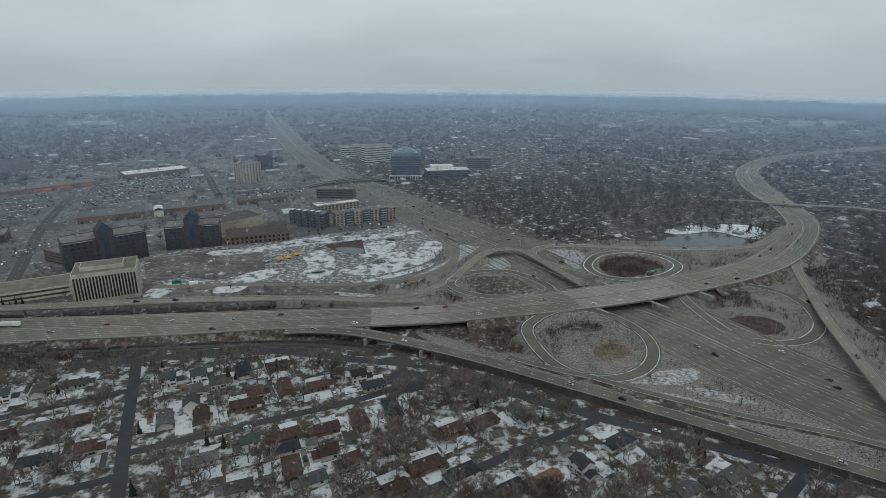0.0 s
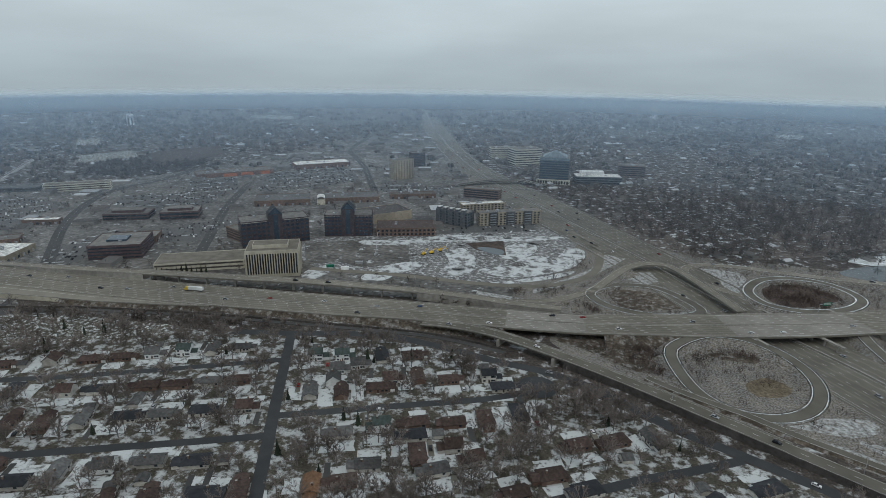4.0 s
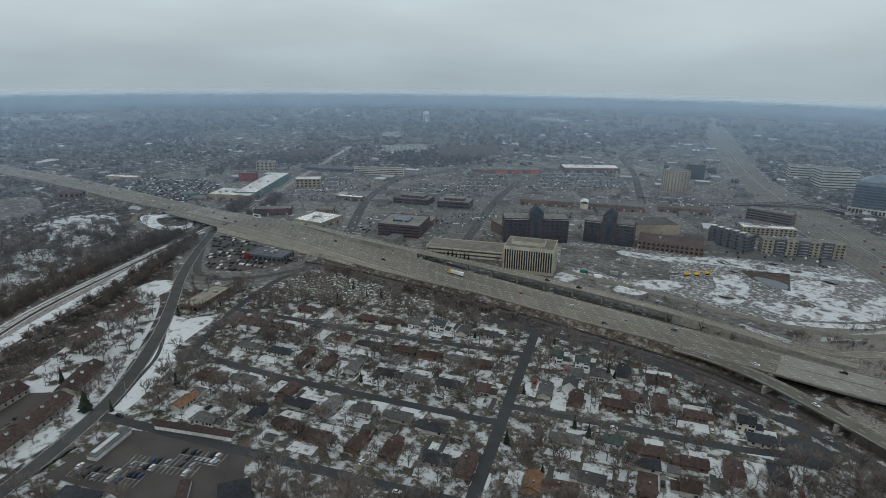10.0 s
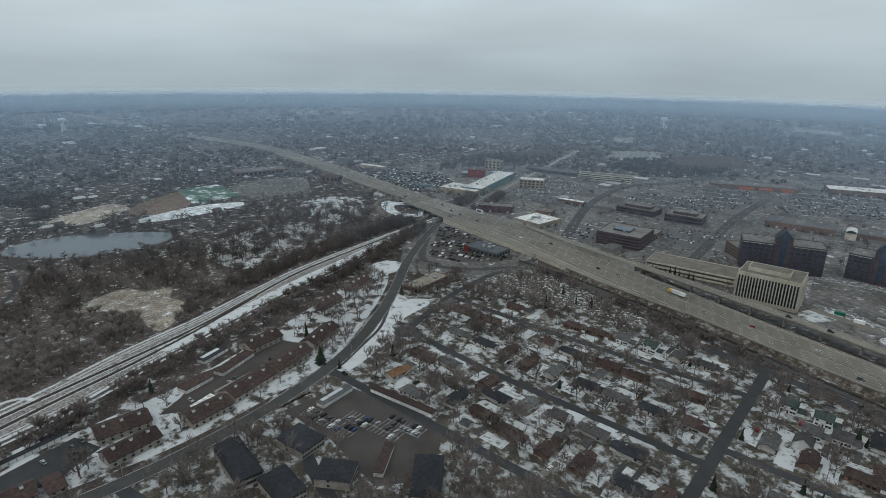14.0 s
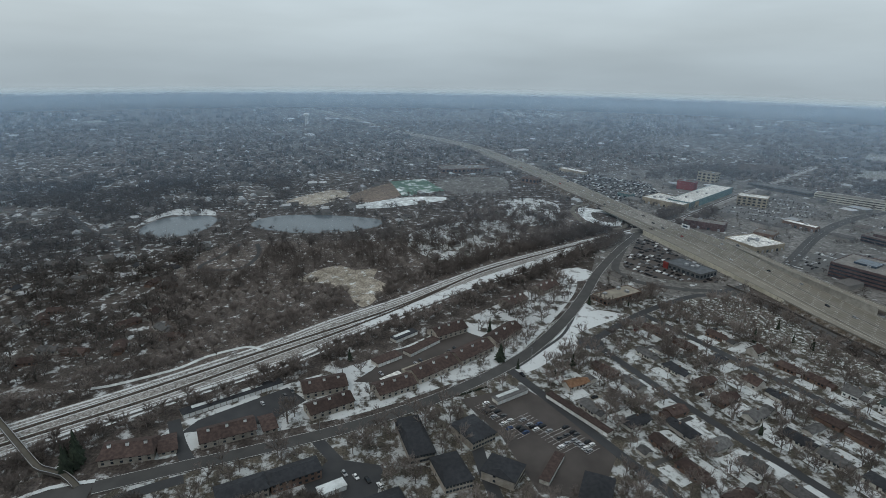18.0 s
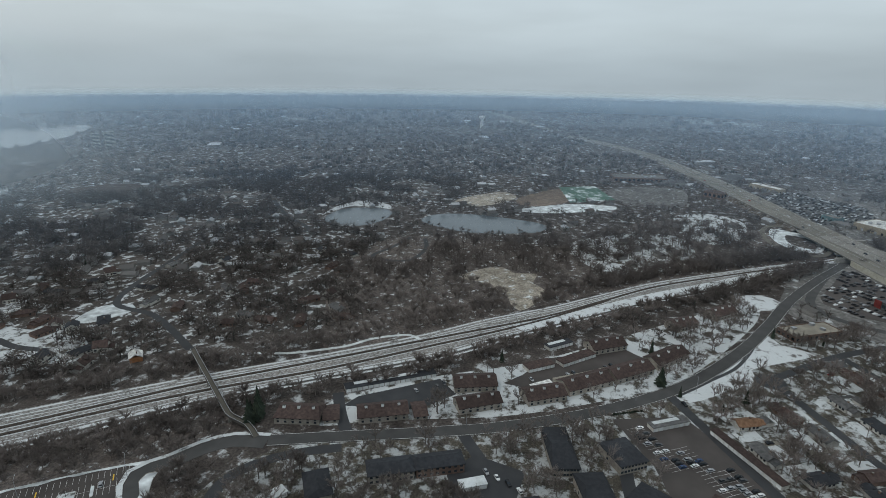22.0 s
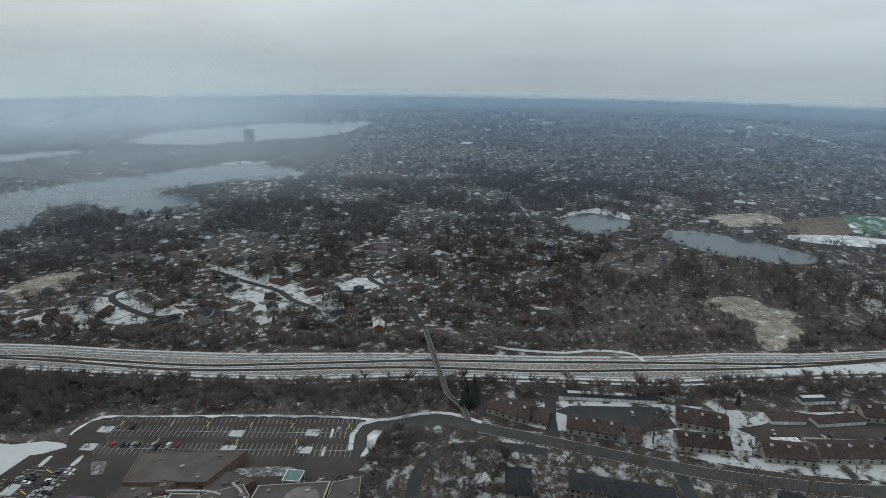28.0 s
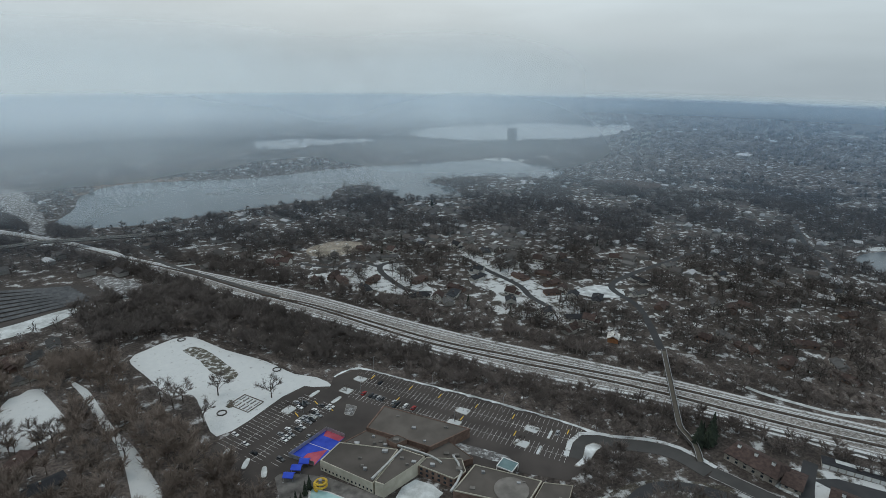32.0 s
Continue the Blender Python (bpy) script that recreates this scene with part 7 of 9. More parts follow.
def carport(fl, fr, depth, h, roof, label, wall=M_SIDING, snow=False):
    w = math.hypot(fr[0] - fl[0], fr[1] - fl[1])
    cp = thing("garage_row", label, "garage", pose(fl[0], fl[1], 0, 0, 0, math.degrees(math.atan2(fr[1] - fl[1], fr[0] - fl[0]))), "garage rows")
    part("wall", Shape().box(0, 0, 0, w, depth, h), wall, cp)
    part("roof", Shape().box(-0.3, -0.3, h, w + 0.3, depth + 0.3, h + 0.25), roof, cp)
    n = max(3, int(w / 3.4))
    for k in range(n):
        part("garage_door", Shape().box(k * w / n + 0.3, -0.06, 0.05, (k + 1) * w / n - 0.3, 0.1, h - 0.4), M_WHITE, cp, "pale garage door")
    if snow:
        part("snow", Shape().box(w * 0.1, depth * 0.5, h + 0.25, w * 0.8, depth * 0.95, h + 0.31), M_FIELDSNOW, cp, "strip of snow left on the roof")


for fl, fr, d, roof, lab, sn in (((-298, -121), (-330, -69), 7, M_ROOFBLACK, "long dark-roofed garage row with strips of snow", True), ((-349, -8), (-361, 9), 9, M_ROOFBROWN, "short brown-roofed garage row", False), ((-362, 15), (-383, 38), 8, M_ROOFBROWN, "low brown-roofed row of garages", False),
                                 ((-384, 5), (-398, 22), 7, M_ROOFBLACK, "dark garage row at the tree line", True), ((-325, -3), (-334, 9), 6, M_ROOFWHITE, "low garage row with flat white roof", False), ((-336, 11), (-344, 24), 6, M_ROOFBEIGE, "low garage row with flat tan roof", False),
                                 ((-345, 26), (-354, 40), 6, M_ROOFBEIGE, "low garage row with flat tan roof", False), ((-356, 42), (-366, 58), 6, M_ROOFBEIGE, "low garage row with flat tan roof", False),
                                 ((-298, 66), (-310, 88), 6, M_ROOFGREY, "garage row along the apartment car park", True), ((-304, 98), (-262, 122), 5, M_ROOFBROWN, "long garage row beside the apartment car park", False), ((-226, 78), (-246, 92), 5, M_ROOFBROWN, "garage row in the apartment car park", False)):
    carport(fl, fr, d, 2.6, roof, lab, snow=sn)
APT = "black-roofed apartment blocks"
for fl, fr, d, lab in (((-221, -80), (-230, -59), 12, "two-storey apartment block with a black roof and pale lower wall"), ((-231, -58), (-241, -35), 11, "two-storey brick apartment block with a black roof and white windows"), ((-206, -93), (-222, -102), 12, "black-roofed apartment block among bare trees"),
                       ((-247, 10), (-250, 23), 34, "long black-roofed apartment block beside a drive"), ((-224, 26), (-228, 40), 22, "black-roofed apartment block behind a drive"), ((-256, 44), (-264, 58), 20, "short apartment block with black hipped roof"),
                       ((-224, 60), (-236, 68), 18, "black-roofed apartment block near the car park"), ((-196, 96), (-222, 110), 14, "long black-roofed apartment block by the lower street"), ((-205, -10), (-212, 8), 14, "small apartment block with black hipped roof")):
    terrace("apartment_block", lab, fl, fr, d, 5.6, 2.4, M_BRICK if "brick" in lab else M_TOWNWALL, M_ROOFBLACK, 2, 8, APT, 0, 3.0)
patch("apartment_car_park", [(-306, 44), (-318, 86), (-302, 96), (-250, 124), (-214, 100), (-222, 72), (-268, 62)], M_LOT, "worn dark asphalt apartment car park", "car park", z=0.055, smooth=False, block=True)
patch("apartment_court", [(-256, -32), (-248, -4), (-222, -8), (-214, -34), (-238, -44)], M_ASPH, "dark asphalt apartment court", "car park", z=0.055, smooth=False, block=True)
carport((-192, -126), (-206, -116), 6, 2.6, M_FIELDSNOW, "snow-topped wooden garage row by the curved drive", M_TIMBER)
carport((-226, -34), (-232, -22), 6, 2.6, M_FIELDSNOW, "flat garage row topped with snow")
bays("bay_lines", (-300, 56), np.array([0.86, 0.5]), np.array([-0.5, 0.86]), 14)
bays("bay_lines", (-286, 78), np.array([0.86, 0.5]), np.array([-0.5, 0.86]), 14)
bays("bay_lines", (-272, 98), np.array([0.86, 0.5]), np.array([-0.5, 0.86]), 9)
# dealership and commercial car parks
LOTS = [("dealer_lot", [(-546, 248), (-631, 303), (-633, 316), (-577, 323), (-515, 331), (-490, 322), (-489, 301), (-507, 262), (-530, 245)]), ("plant_lot", [(-1010, 330), (-830, 350), (-850, 440), (-960, 470), (-1060, 400)]), ("tower_lot", [(-338, 863), (-366, 950), (-298, 947), (-262, 902), (-297, 845)]),
        ("garden_lot", [(-566, 862), (-590, 956), (-495, 1042), (-462, 1040), (-402, 931), (-453, 846), (-505, 780)]), ("office_lot", [(-640, 620), (-560, 640), (-540, 720), (-620, 760), (-700, 700)]), ("mall_lot", [(-300, 830), (-220, 860), (-230, 930), (-320, 900)]), ("rail_lot", [(-760, 470), (-690, 520), (-740, 640), (-860, 660), (-830, 560)]), ("avenue_lot", [(-540, 420), (-510, 440), (-530, 520), (-560, 560), (-570, 470)]), ("brick_lot", [(-480, 520), (-440, 540), (-450, 640), (-500, 600)]), ("court_lot", [(-597, 704), (-676, 832), (-625, 890), (-556, 797), (-550, 736)]), ("roof_lot", [(-486, 537), (-514, 571), (-488, 585), (-468, 550)]), ("apartment_front_lot", [(-178, 655), (-60, 700), (-70, 735), (-160, 690)])]
for k, (nm, pts) in enumerate(LOTS):
    patch(nm, pts, M_LOT if nm == "dealer_lot" else M_CITYLOT, "grey asphalt car park with parked cars", "car park", z=0.041 + 0.004 * k, smooth=False, block=True)


# ---- vehicles ----
def vehicle(paint, label, tall=0.0, long=4.5):
    c = thing("car", label, "car", group="cars")
    L = long / 2
    side = [(-L, 0.35), (-L, 0.85), (-L + 0.15, 0.95 + tall * 0.2), (L * 0.45, 0.95), (L - 0.1, 0.8), (L, 0.55), (L, 0.35)]
    sh = Shape()
    n = len(side)
    sh.add([(x, -0.9, z) for x, z in side] + [(x, 0.9, z) for x, z in side], [tuple(range(n)), tuple(range(2 * n - 1, n - 1, -1))] + [(i, n + i, n + (i + 1) % n, (i + 1) % n) for i in range(n)])
    z0, z1 = 0.93, 1.45 + tall
    a, b, ta, tb = -L + 0.3, L * 0.42, -L + 0.7 - tall * 0.5, L * 0.08
    part("body", sh.box(ta, -0.68, z1 - 0.03, tb, 0.68, z1 + 0.04), paint, c)
    part("glass", Shape().add([(a, -0.8, z0), (b, -0.8, z0), (b, 0.8, z0), (a, 0.8, z0), (ta, -0.66, z1), (tb, -0.66, z1), (tb, 0.66, z1), (ta, 0.66, z1)], [(4, 5, 6, 7), (0, 1, 5, 4), (1, 2, 6, 5), (2, 3, 7, 6), (3, 0, 4, 7)]), M_GLASS, c, "dark car windows")
    for x in (-L * 0.62, L * 0.62):
        for y in (-0.82, 0.82):
            part("wheel", Shape().cone((x, y - 0.11, 0.34), (x, y + 0.11, 0.34), 0.34, 0.34, 10), M_RUBBER, c)
    return c


CARS = [vehicle(CAR_PAINTS[0], "clean white four-door saloon car"), vehicle(CAR_PAINTS[1], "silver estate car with dark windows", 0.15, 4.7), vehicle(CAR_PAINTS[2], "tall black sport utility car", 0.3, 4.8), vehicle(CAR_PAINTS[3], "dark red four-door saloon car"), vehicle(CAR_PAINTS[4], "dark blue four-door saloon car"), vehicle(CAR_PAINTS[5], "tall grey family minivan car", 0.35, 4.9)]
CAR_USED = set()


def put_car(k, x, y, z, turn):
    m = pose(x, y, z, 0, 0, turn)
    if k in CAR_USED:
        return copy_thing(CARS[k], m)
    CAR_USED.add(k)
    CARS[k].matrix_world = m


crng = random.Random(21)
for (A, B), n, lanes in (((HW1A, HW1B), 64, (0.165, 0.255, 0.345, 0.435, 0.565, 0.655, 0.745, 0.835)), ((HW2A, HW2B), 58, (0.14, 0.22, 0.30, 0.38, 0.62, 0.70, 0.78, 0.86))):
    r = np.linalg.norm(A[:, :2], axis=1)
    ok = [i for i in range(3, len(A) - 3) if r[i] < 1400]
    for q in range(n):
        i, s = ok[int((q + crng.random()) * len(ok) / n)], crng.choice(lanes)
        p, p2 = A[i] + (B[i] - A[i]) * s, A[i + 1] + (B[i + 1] - A[i + 1]) * s
        a = math.degrees(math.atan2(p2[1] - p[1], p2[0] - p[0]))
        put_car(crng.choice((0, 0, 1, 1, 2, 2, 3, 4, 5)), p[0], p[1], p[2] + 0.12, a + (180 if s < 0.5 else 0))
for line, n in ((LINE_B, 6), (LINE_D, 4), (LINE_A, 3), (LINE_S, 2), (LINE_N, 2)):
    for q in range(n):
        i = int((q + crng.random() * 0.9) * (len(line) - 2) / n)
        a = math.degrees(math.atan2(line[i + 1][1] - line[i][1], line[i + 1][0] - line[i][0]))
        put_car(crng.choice((0, 1, 2, 5)), line[i][0], line[i][1], line[i][2] + 0.06, a)
# parked cars
PA = math.degrees(math.atan2(PV[1], PV[0]))
for d, s0, n, dbl in ROWS[1:]:
    for k in range(n):
        for s in (1, -1):
            if crng.random() < (0.55 if k < 17 and d > 20 and s < 0 else 0.2 if k < 12 else 0.015):
                o = ORI + PV * (d + s * 2.6) + PU * (s0 + 2.75 * (k + 0.5))
                put_car(crng.choice((0, 1, 2, 2, 3, 5)), o[0], o[1], 0.08, PA + (0 if s > 0 else 180))
WA = math.degrees(math.atan2(WV[1], WV[0]))
for d, s0, n, dbl in WROWS:
    for k in range(n):
        for s in ((1, -1) if dbl else (1,)):
            if crng.random() < (0.5 if 10 < d < 35 and k > 6 else 0.12):
                o = WO + WV * (d + s * 2.6 * (-1 if d > 20 else 1)) + WU * (s0 + 2.75 * (k + 0.5))
                put_car(crng.choice((0, 0, 1, 2, 5)), o[0], o[1], 0.08, WA + (0 if s > 0 else 180))
for (ox, oy), n in (((-300, 56), 14), ((-286, 78), 14), ((-272, 98), 9)):
    for k in range(n):
        for s in (1, -1):
            if crng.random() < 0.5:
                put_car(crng.choice((0, 0, 1, 2, 2, 5, 5, 4)), ox + 0.86 * 2.75 * (k + 0.5) - 0.5 * 2.6 * s, oy + 0.5 * 2.75 * (k + 0.5) + 0.86 * 2.6 * s, 0.07, 120)
for x, y in ((-310, -78), (-318, -66), (-322, -62), (-340, -6), (-352, 18), (-355, 22), (-368, 44), (-371, 48), (-243, -24), (-240, -18), (-237, -12), (-233, -6)):
    put_car(crng.choice((0, 1, 2, 5)), x, y, 0.07, 30 + crng.choice((0, 180)))
for i, (x, y) in enumerate(HOUSE_SPOTS):
    if i % 4 == 0:
        put_car(crng.choice((0, 0, 1, 2, 3, 5)), *(pose(x, y, 0, 0, 0, 22.5 + (180 if i % 3 == 0 else 0)) @ Vector((8.7, -11, 0.1))).to_tuple(), 112)
for pts in (ST1, ST2, ST3, ST4, ST3E):
    ln = curve(pts)
    for j in range(3, len(ln) - 3, 7):
        if crng.random() < 0.35:
            n2 = normals(ln)[j] * 2.9 * crng.choice((1, -1))
            put_car(crng.choice((0, 1, 2, 3)), ln[j][0] + n2[0], ln[j][1] + n2[1], 0.08, math.degrees(math.atan2(ln[j + 1][1] - ln[j][1], ln[j + 1][0] - ln[j][0])))
# rows of cars in the commercial lots, too many to tell apart singly
crows = {k: Shape() for k in range(4)}
for (nm, pts), dirn in zip(LOTS, (25, 28, 20, 44, 30, 30, 50, 25, 40, 44, 30, 28)):
    p = np.array(pts, float)
    c, s = math.cos(radians(dirn)), math.sin(radians(dirn))
    cx, cy = p.mean(0)
    for a in np.arange(-150, 150, 2.9):
        for b in np.arange(-120, 120, 8.5):
            x, y = cx + a * c - b * s, cy + a * s + b * c
            if crng.random() < (0.6 if nm in ("dealer_lot", "plant_lot") else 0.22) and inside(p, np.array([x]), np.array([y]))[0]:
                sh = crows[crng.choice((0, 1, 2, 2, 2, 2, 3, 3, 3))]
                u, v = np.array([-s, c]), np.array([c, s])
                q = lambda fx, fy, z: (x + u[0] * fx + v[0] * fy, y + u[1] * fx + v[1] * fy, z)
                for x0, x1, y0, z0, z1, ins in ((-2.2, 2.2, 0.9, 0.3, 0.95, 0.1), (-1.5, 1.0, 0.75, 0.95, 1.5, 0.4)):
                    sh.add([q(x0, -y0, z0), q(x1, -y0, z0), q(x1, y0, z0), q(x0, y0, z0), q(x0 + ins, -y0 + 0.1, z1), q(x1 - ins, -y0 + 0.1, z1), q(x1 - ins, y0 - 0.1, z1), q(x0 + ins, y0 - 0.1, z1)],
                           [(4, 5, 6, 7), (0, 1, 5, 4), (1, 2, 6, 5), (2, 3, 7, 6), (3, 0, 4, 7)])
medians, median_trees = Shape(), []
for (nm, pts), dirn in zip(LOTS[1:], (28, 20, 44, 30, 30, 50, 25, 40, 44, 30, 28)):
    p = np.array(pts, float)
    c, t = math.cos(radians(dirn)), math.sin(radians(dirn))
    cx, cy = p.mean(0)
    for a in np.arange(-150, 150, 26.0):
        for b in np.arange(-119, 120, 34.0):
            ends = [(cx + u * c - b * t, cy + u * t + b * c) for u in (a, a + 19)]
            if all(inside(p, np.array([x]), np.array([y]))[0] for x, y in ends):
                (x0, y0), (x1, y1) = ends
                medians.add([(x0 + t, y0 - c, 0.2), (x1 + t, y1 - c, 0.2), (x1 - t, y1 + c, 0.2), (x0 - t, y0 + c, 0.2)], [(0, 1, 2, 3)])
                median_trees += [(x0 + (x1 - x0) * f, y0 + (y1 - y0) * f) for f in (0.2, 0.8)]
setting("lot_medians", medians, M_YARDSNOW, "narrow snowy planting strips in the car parks", "median")
for k, sh in crows.items():
    tagged(part("parked_cars", sh, CAR_PAINTS[(0, 1, 2, 5)[k]]), "rows of parked cars in the commercial car parks", "cars", kind="stuff")

truck = thing("semi_truck", "long white semi-trailer with a yellow cab on the freeway", "truck", pose(-338, 401, 3.15, 0, 0, 184.5))
part("trailer", Shape().box(-9.5, -1.3, 1.2, 4.6, 1.3, 4.1), M_WHITE, truck, "white box trailer")
part("cab", Shape().add([(5.1, -1.2, 0.9), (8.6, -1.2, 0.9), (8.6, 1.2, 0.9), (5.1, 1.2, 0.9), (5.1, -1.2, 3.8), (7.1, -1.2, 3.6), (7.1, 1.2, 3.6), (5.1, 1.2, 3.8), (7.4, -1.2, 2.2), (8.6, -1.1, 1.9), (8.6, 1.1, 1.9), (7.4, 1.2, 2.2)],
                         [(4, 5, 6, 7), (5, 8, 11, 6), (8, 9, 10, 11), (9, 1, 2, 10), (0, 4, 7, 3), (0, 1, 9, 8), (0, 8, 5, 4), (3, 11, 10, 2), (3, 7, 6, 11)]), M_YELLOW, truck, "yellow tractor cab")
part("windscreen", Shape().add([(7.14, -1.05, 3.45), (7.42, -1.05, 2.3), (7.42, 1.05, 2.3), (7.14, 1.05, 3.45)], [(0, 1, 2, 3)]), M_GLASS, truck)
part("chassis", Shape().box(-9.0, -0.5, 0.7, 7.5, 0.5, 1.2), M_RUBBER, truck)
for x in (-8.2, -7.0, 4.2, 5.4, 7.8):
    for y in (-1.05, 1.05):
        wh = part("wheel", Shape().cone((x, y - 0.25, 0.5), (x, y + 0.25, 0.5), 0.5, 0.5, 12), M_RUBBER, truck)
        part("rim", Shape().cone((x, y - 0.27, 0.5), (x, y + 0.27, 0.5), 0.27, 0.27, 10), M_METAL, wh)


# ---- building site, lamps, signs ----
exc = thing("excavator", "yellow excavator on the building site", "excavator", pose(-165, 575, 0.1, 0, 0, 40))
part("tracks", Shape().box(-2.2, -1.6, 0, 2.2, -0.9, 1.0).box(-2.2, 0.9, 0, 2.2, 1.6, 1.0), M_RUBBER, exc, "black crawler tracks")
part("cab", Shape().box(-2.4, -1.5, 1.0, 1.6, 1.5, 2.4).box(-0.2, 0.2, 2.4, 1.5, 1.4, 3.6), M_YELLOW, exc, "yellow cab and engine")
part("boom", Shape().cone((1.4, -0.3, 2.0), (5.0, -0.3, 6.0), 0.4, 0.3, 6).cone((5.0, -0.3, 6.0), (8.0, -0.3, 2.4), 0.3, 0.2, 6), M_YELLOW, exc, "yellow jointed boom")
part("bucket", Shape().box(7.4, -0.9, 1.2, 8.6, 0.3, 2.4), M_METAL, exc)
for x, y, a in ((-158, 586, 10), (-172, 568, 70)):
    copy_thing(exc, pose(x, y, 0.1, 0, 0, a))
crane = thing("boom_crane", "tall lattice boom of a site crane", "crane", pose(-222, 552, 0.1, 0, 0, 100))
part("carrier", Shape().box(-4, -1.3, 0.4, 4, 1.3, 1.8), M_METAL, crane)
part("boom", Shape().cone((0, 0, 1.8), (14, 0, 22), 0.5, 0.3, 4).cone((14, 0, 22), (24, 0, 20), 0.3, 0.2, 4), M_METAL, crane, "grey folded boom")
for x, y, a, mt, lab in ((-235, 500, 20, M_WHITE, "white site office container"), (-252, 502, 20, M_SIGNGREEN, "small green site container on mud"), (-228, 520, 20, M_METAL, "small grey site container on mud")):
    ct = thing("site_container", lab, "container", pose(x, y, 0.1, 0, 0, a), "site containers")
    part("box", Shape().box(-4, -1.4, 0, 4, 1.4, 2.8), mt, ct)
    part("door", Shape().box(3.98, -1.1, 0.2, 4.06, 1.1, 2.6), M_METAL, ct)
prng = random.Random(5)
for k in range(16):
    x, y = prng.uniform(-260, -40), prng.uniform(515, 690)
    if inside(SITE, np.array([x]), np.array([y]))[0]:
        pl = tagged(part("mound", Shape().cone((0, 0, 0), (0.6, 0.2, prng.uniform(1.5, 3.5)), prng.uniform(4, 8), 0.8, 9), M_SITE), "mound of dark soil with snow on the building site", "mound", "soil mounds")
        pl.matrix_world = pose(x, y, 0.05, 0, 0, prng.uniform(0, 360)) @ Matrix.Diagonal((1.4, 1, 1, 1))

lamp = thing("street_lamp", "tall grey steel street lamp", "street lamp", group="freeway lamps")
part("pole", Shape().cone((0, 0, 0), (0, 0, 11), 0.16, 0.09, 6), M_METAL, lamp)
arm = part("arm", Shape().cone((0, 0, 10.8), (2.6, 0, 11.6), 0.07, 0.06, 5), M_METAL, lamp)
part("lamp_head", Shape().box(2.4, -0.16, 11.5, 3.2, 0.16, 11.7), M_METAL, arm)
lamp.matrix_world = pose(-560, 340, 0)
for x, y in ((-470, 336), (-300, 352), (-190, 362), (-60, 384), (60, 330), (150, 292), (30, 470), (90, 620), (215, 380), (260, 400), (330, 540), (180, 560), (-150, 470), (-430, 200), (-390, 140), (-350, 100), (-330, 60), (-300, 10), (-278, -40)):
    copy_thing(lamp, pose(x, y, 0, 0, 0, rng.uniform(0, 360)))
for x, y in ((-126, -322), (-150, -282), (-176, -240), (-200, -200), (-70, -296), (-108, -300), (-146, -246)):
    copy_thing(lamp, pose(x, y, 0.1, 0, 0, rng.choice((32, 212))))
pole = thing("utility_pole", "weathered wooden utility pole with a crossarm", "utility pole", group="utility poles")
part("pole", Shape().cone((0, 0, 0), (0, 0, 10), 0.17, 0.12, 6), M_TIMBER, pole)
part("crossarm", Shape().box(-1.2, -0.07, 9.2, 1.2, 0.07, 9.4), M_TIMBER, pole)
pole.matrix_world = pose(-330, 262, 0)
for x, y in ((-360, 249), (-300, 276), (-270, 290), (-240, 304), (-320, 186), (-280, 200), (-240, 216), (-210, 230), (-130, 285), (-90, 304), (-400, 70), (-440, 125), (-300, 112), (-250, 134)):
    copy_thing(pole, pose(x, y, 0, 0, 0, 112))
gantry = thing("sign_gantry", "green overhead road sign on a steel gantry", "road sign", pose(200, 506, 7.1, 0, 0, 28))
part("post", Shape().cone((-8, 0, 0), (-8, 0, 7.5), 0.2, 0.2, 8).cone((8, 0, 0), (8, 0, 7.5), 0.2, 0.2, 8), M_METAL, gantry)
part("beam", Shape().box(-8, -0.25, 6.6, 8, 0.25, 7.2), M_METAL, gantry)
part("sign_panel", Shape().box(-5, -0.35, 5.4, 4, -0.26, 8.2), M_SIGNGREEN, gantry, "green sign panel")
for z in (6.2, 7.0, 7.6):
    part("sign_bar", Shape().box(-4.2, -0.4, z, 2.8, -0.36, z + 0.3), M_LINE, gantry, "pale bars of unreadable writing")
bb_ = thing("billboard", "roadside billboard seen against the commercial district", "billboard", pose(-652, 372, 0, 0, 0, 20))
part("panel", Shape().box(-6, -0.3, 8, 6, 0.3, 13), M_WHITE, bb_, "pale billboard face")
part("post", Shape().cone((0, 0, 0), (0, 0, 8), 0.4, 0.4, 8), M_METAL, bb_)
part("panel_bar", Shape().box(-4.5, -0.36, 9.4, 3.5, -0.31, 11.6), M_BLUEGLASS, bb_, "dark block of unreadable writing")
# timber cabin beside the footbridge lane
cabin = thing("cabin", "orange timber cabin with a white snowy roof near the lane", "cabin", pose(-306, -280, 0, 0, 0, 40))
part("wall", Shape().box(-5, -4, 0, 5, 4, 3.4), M_ORANGETIMBER, cabin)
part("roof", Shape().gable(-5, -4, 5, 4, 3.5, 2.4, 0.6, 0.25), M_ROOFWHITE, cabin, "white snow-covered roof")
part("door", Shape().box(-0.5, -4.06, 0.1, 0.5, -3.9, 2.2), M_ROOFBROWN, cabin)
for x in (-3, 2.6):
    part("window", pane_mesh(1.4, 1.2, M_GLASS, "glass"), None, cabin).matrix_basis = pose(x, -4, 1.0)
part("chimney", Shape().box(2, 0.5, 3.4, 2.8, 1.3, 6.8), M_BRICK, cabin, "brick chimney")
take(-306, -280, 8)


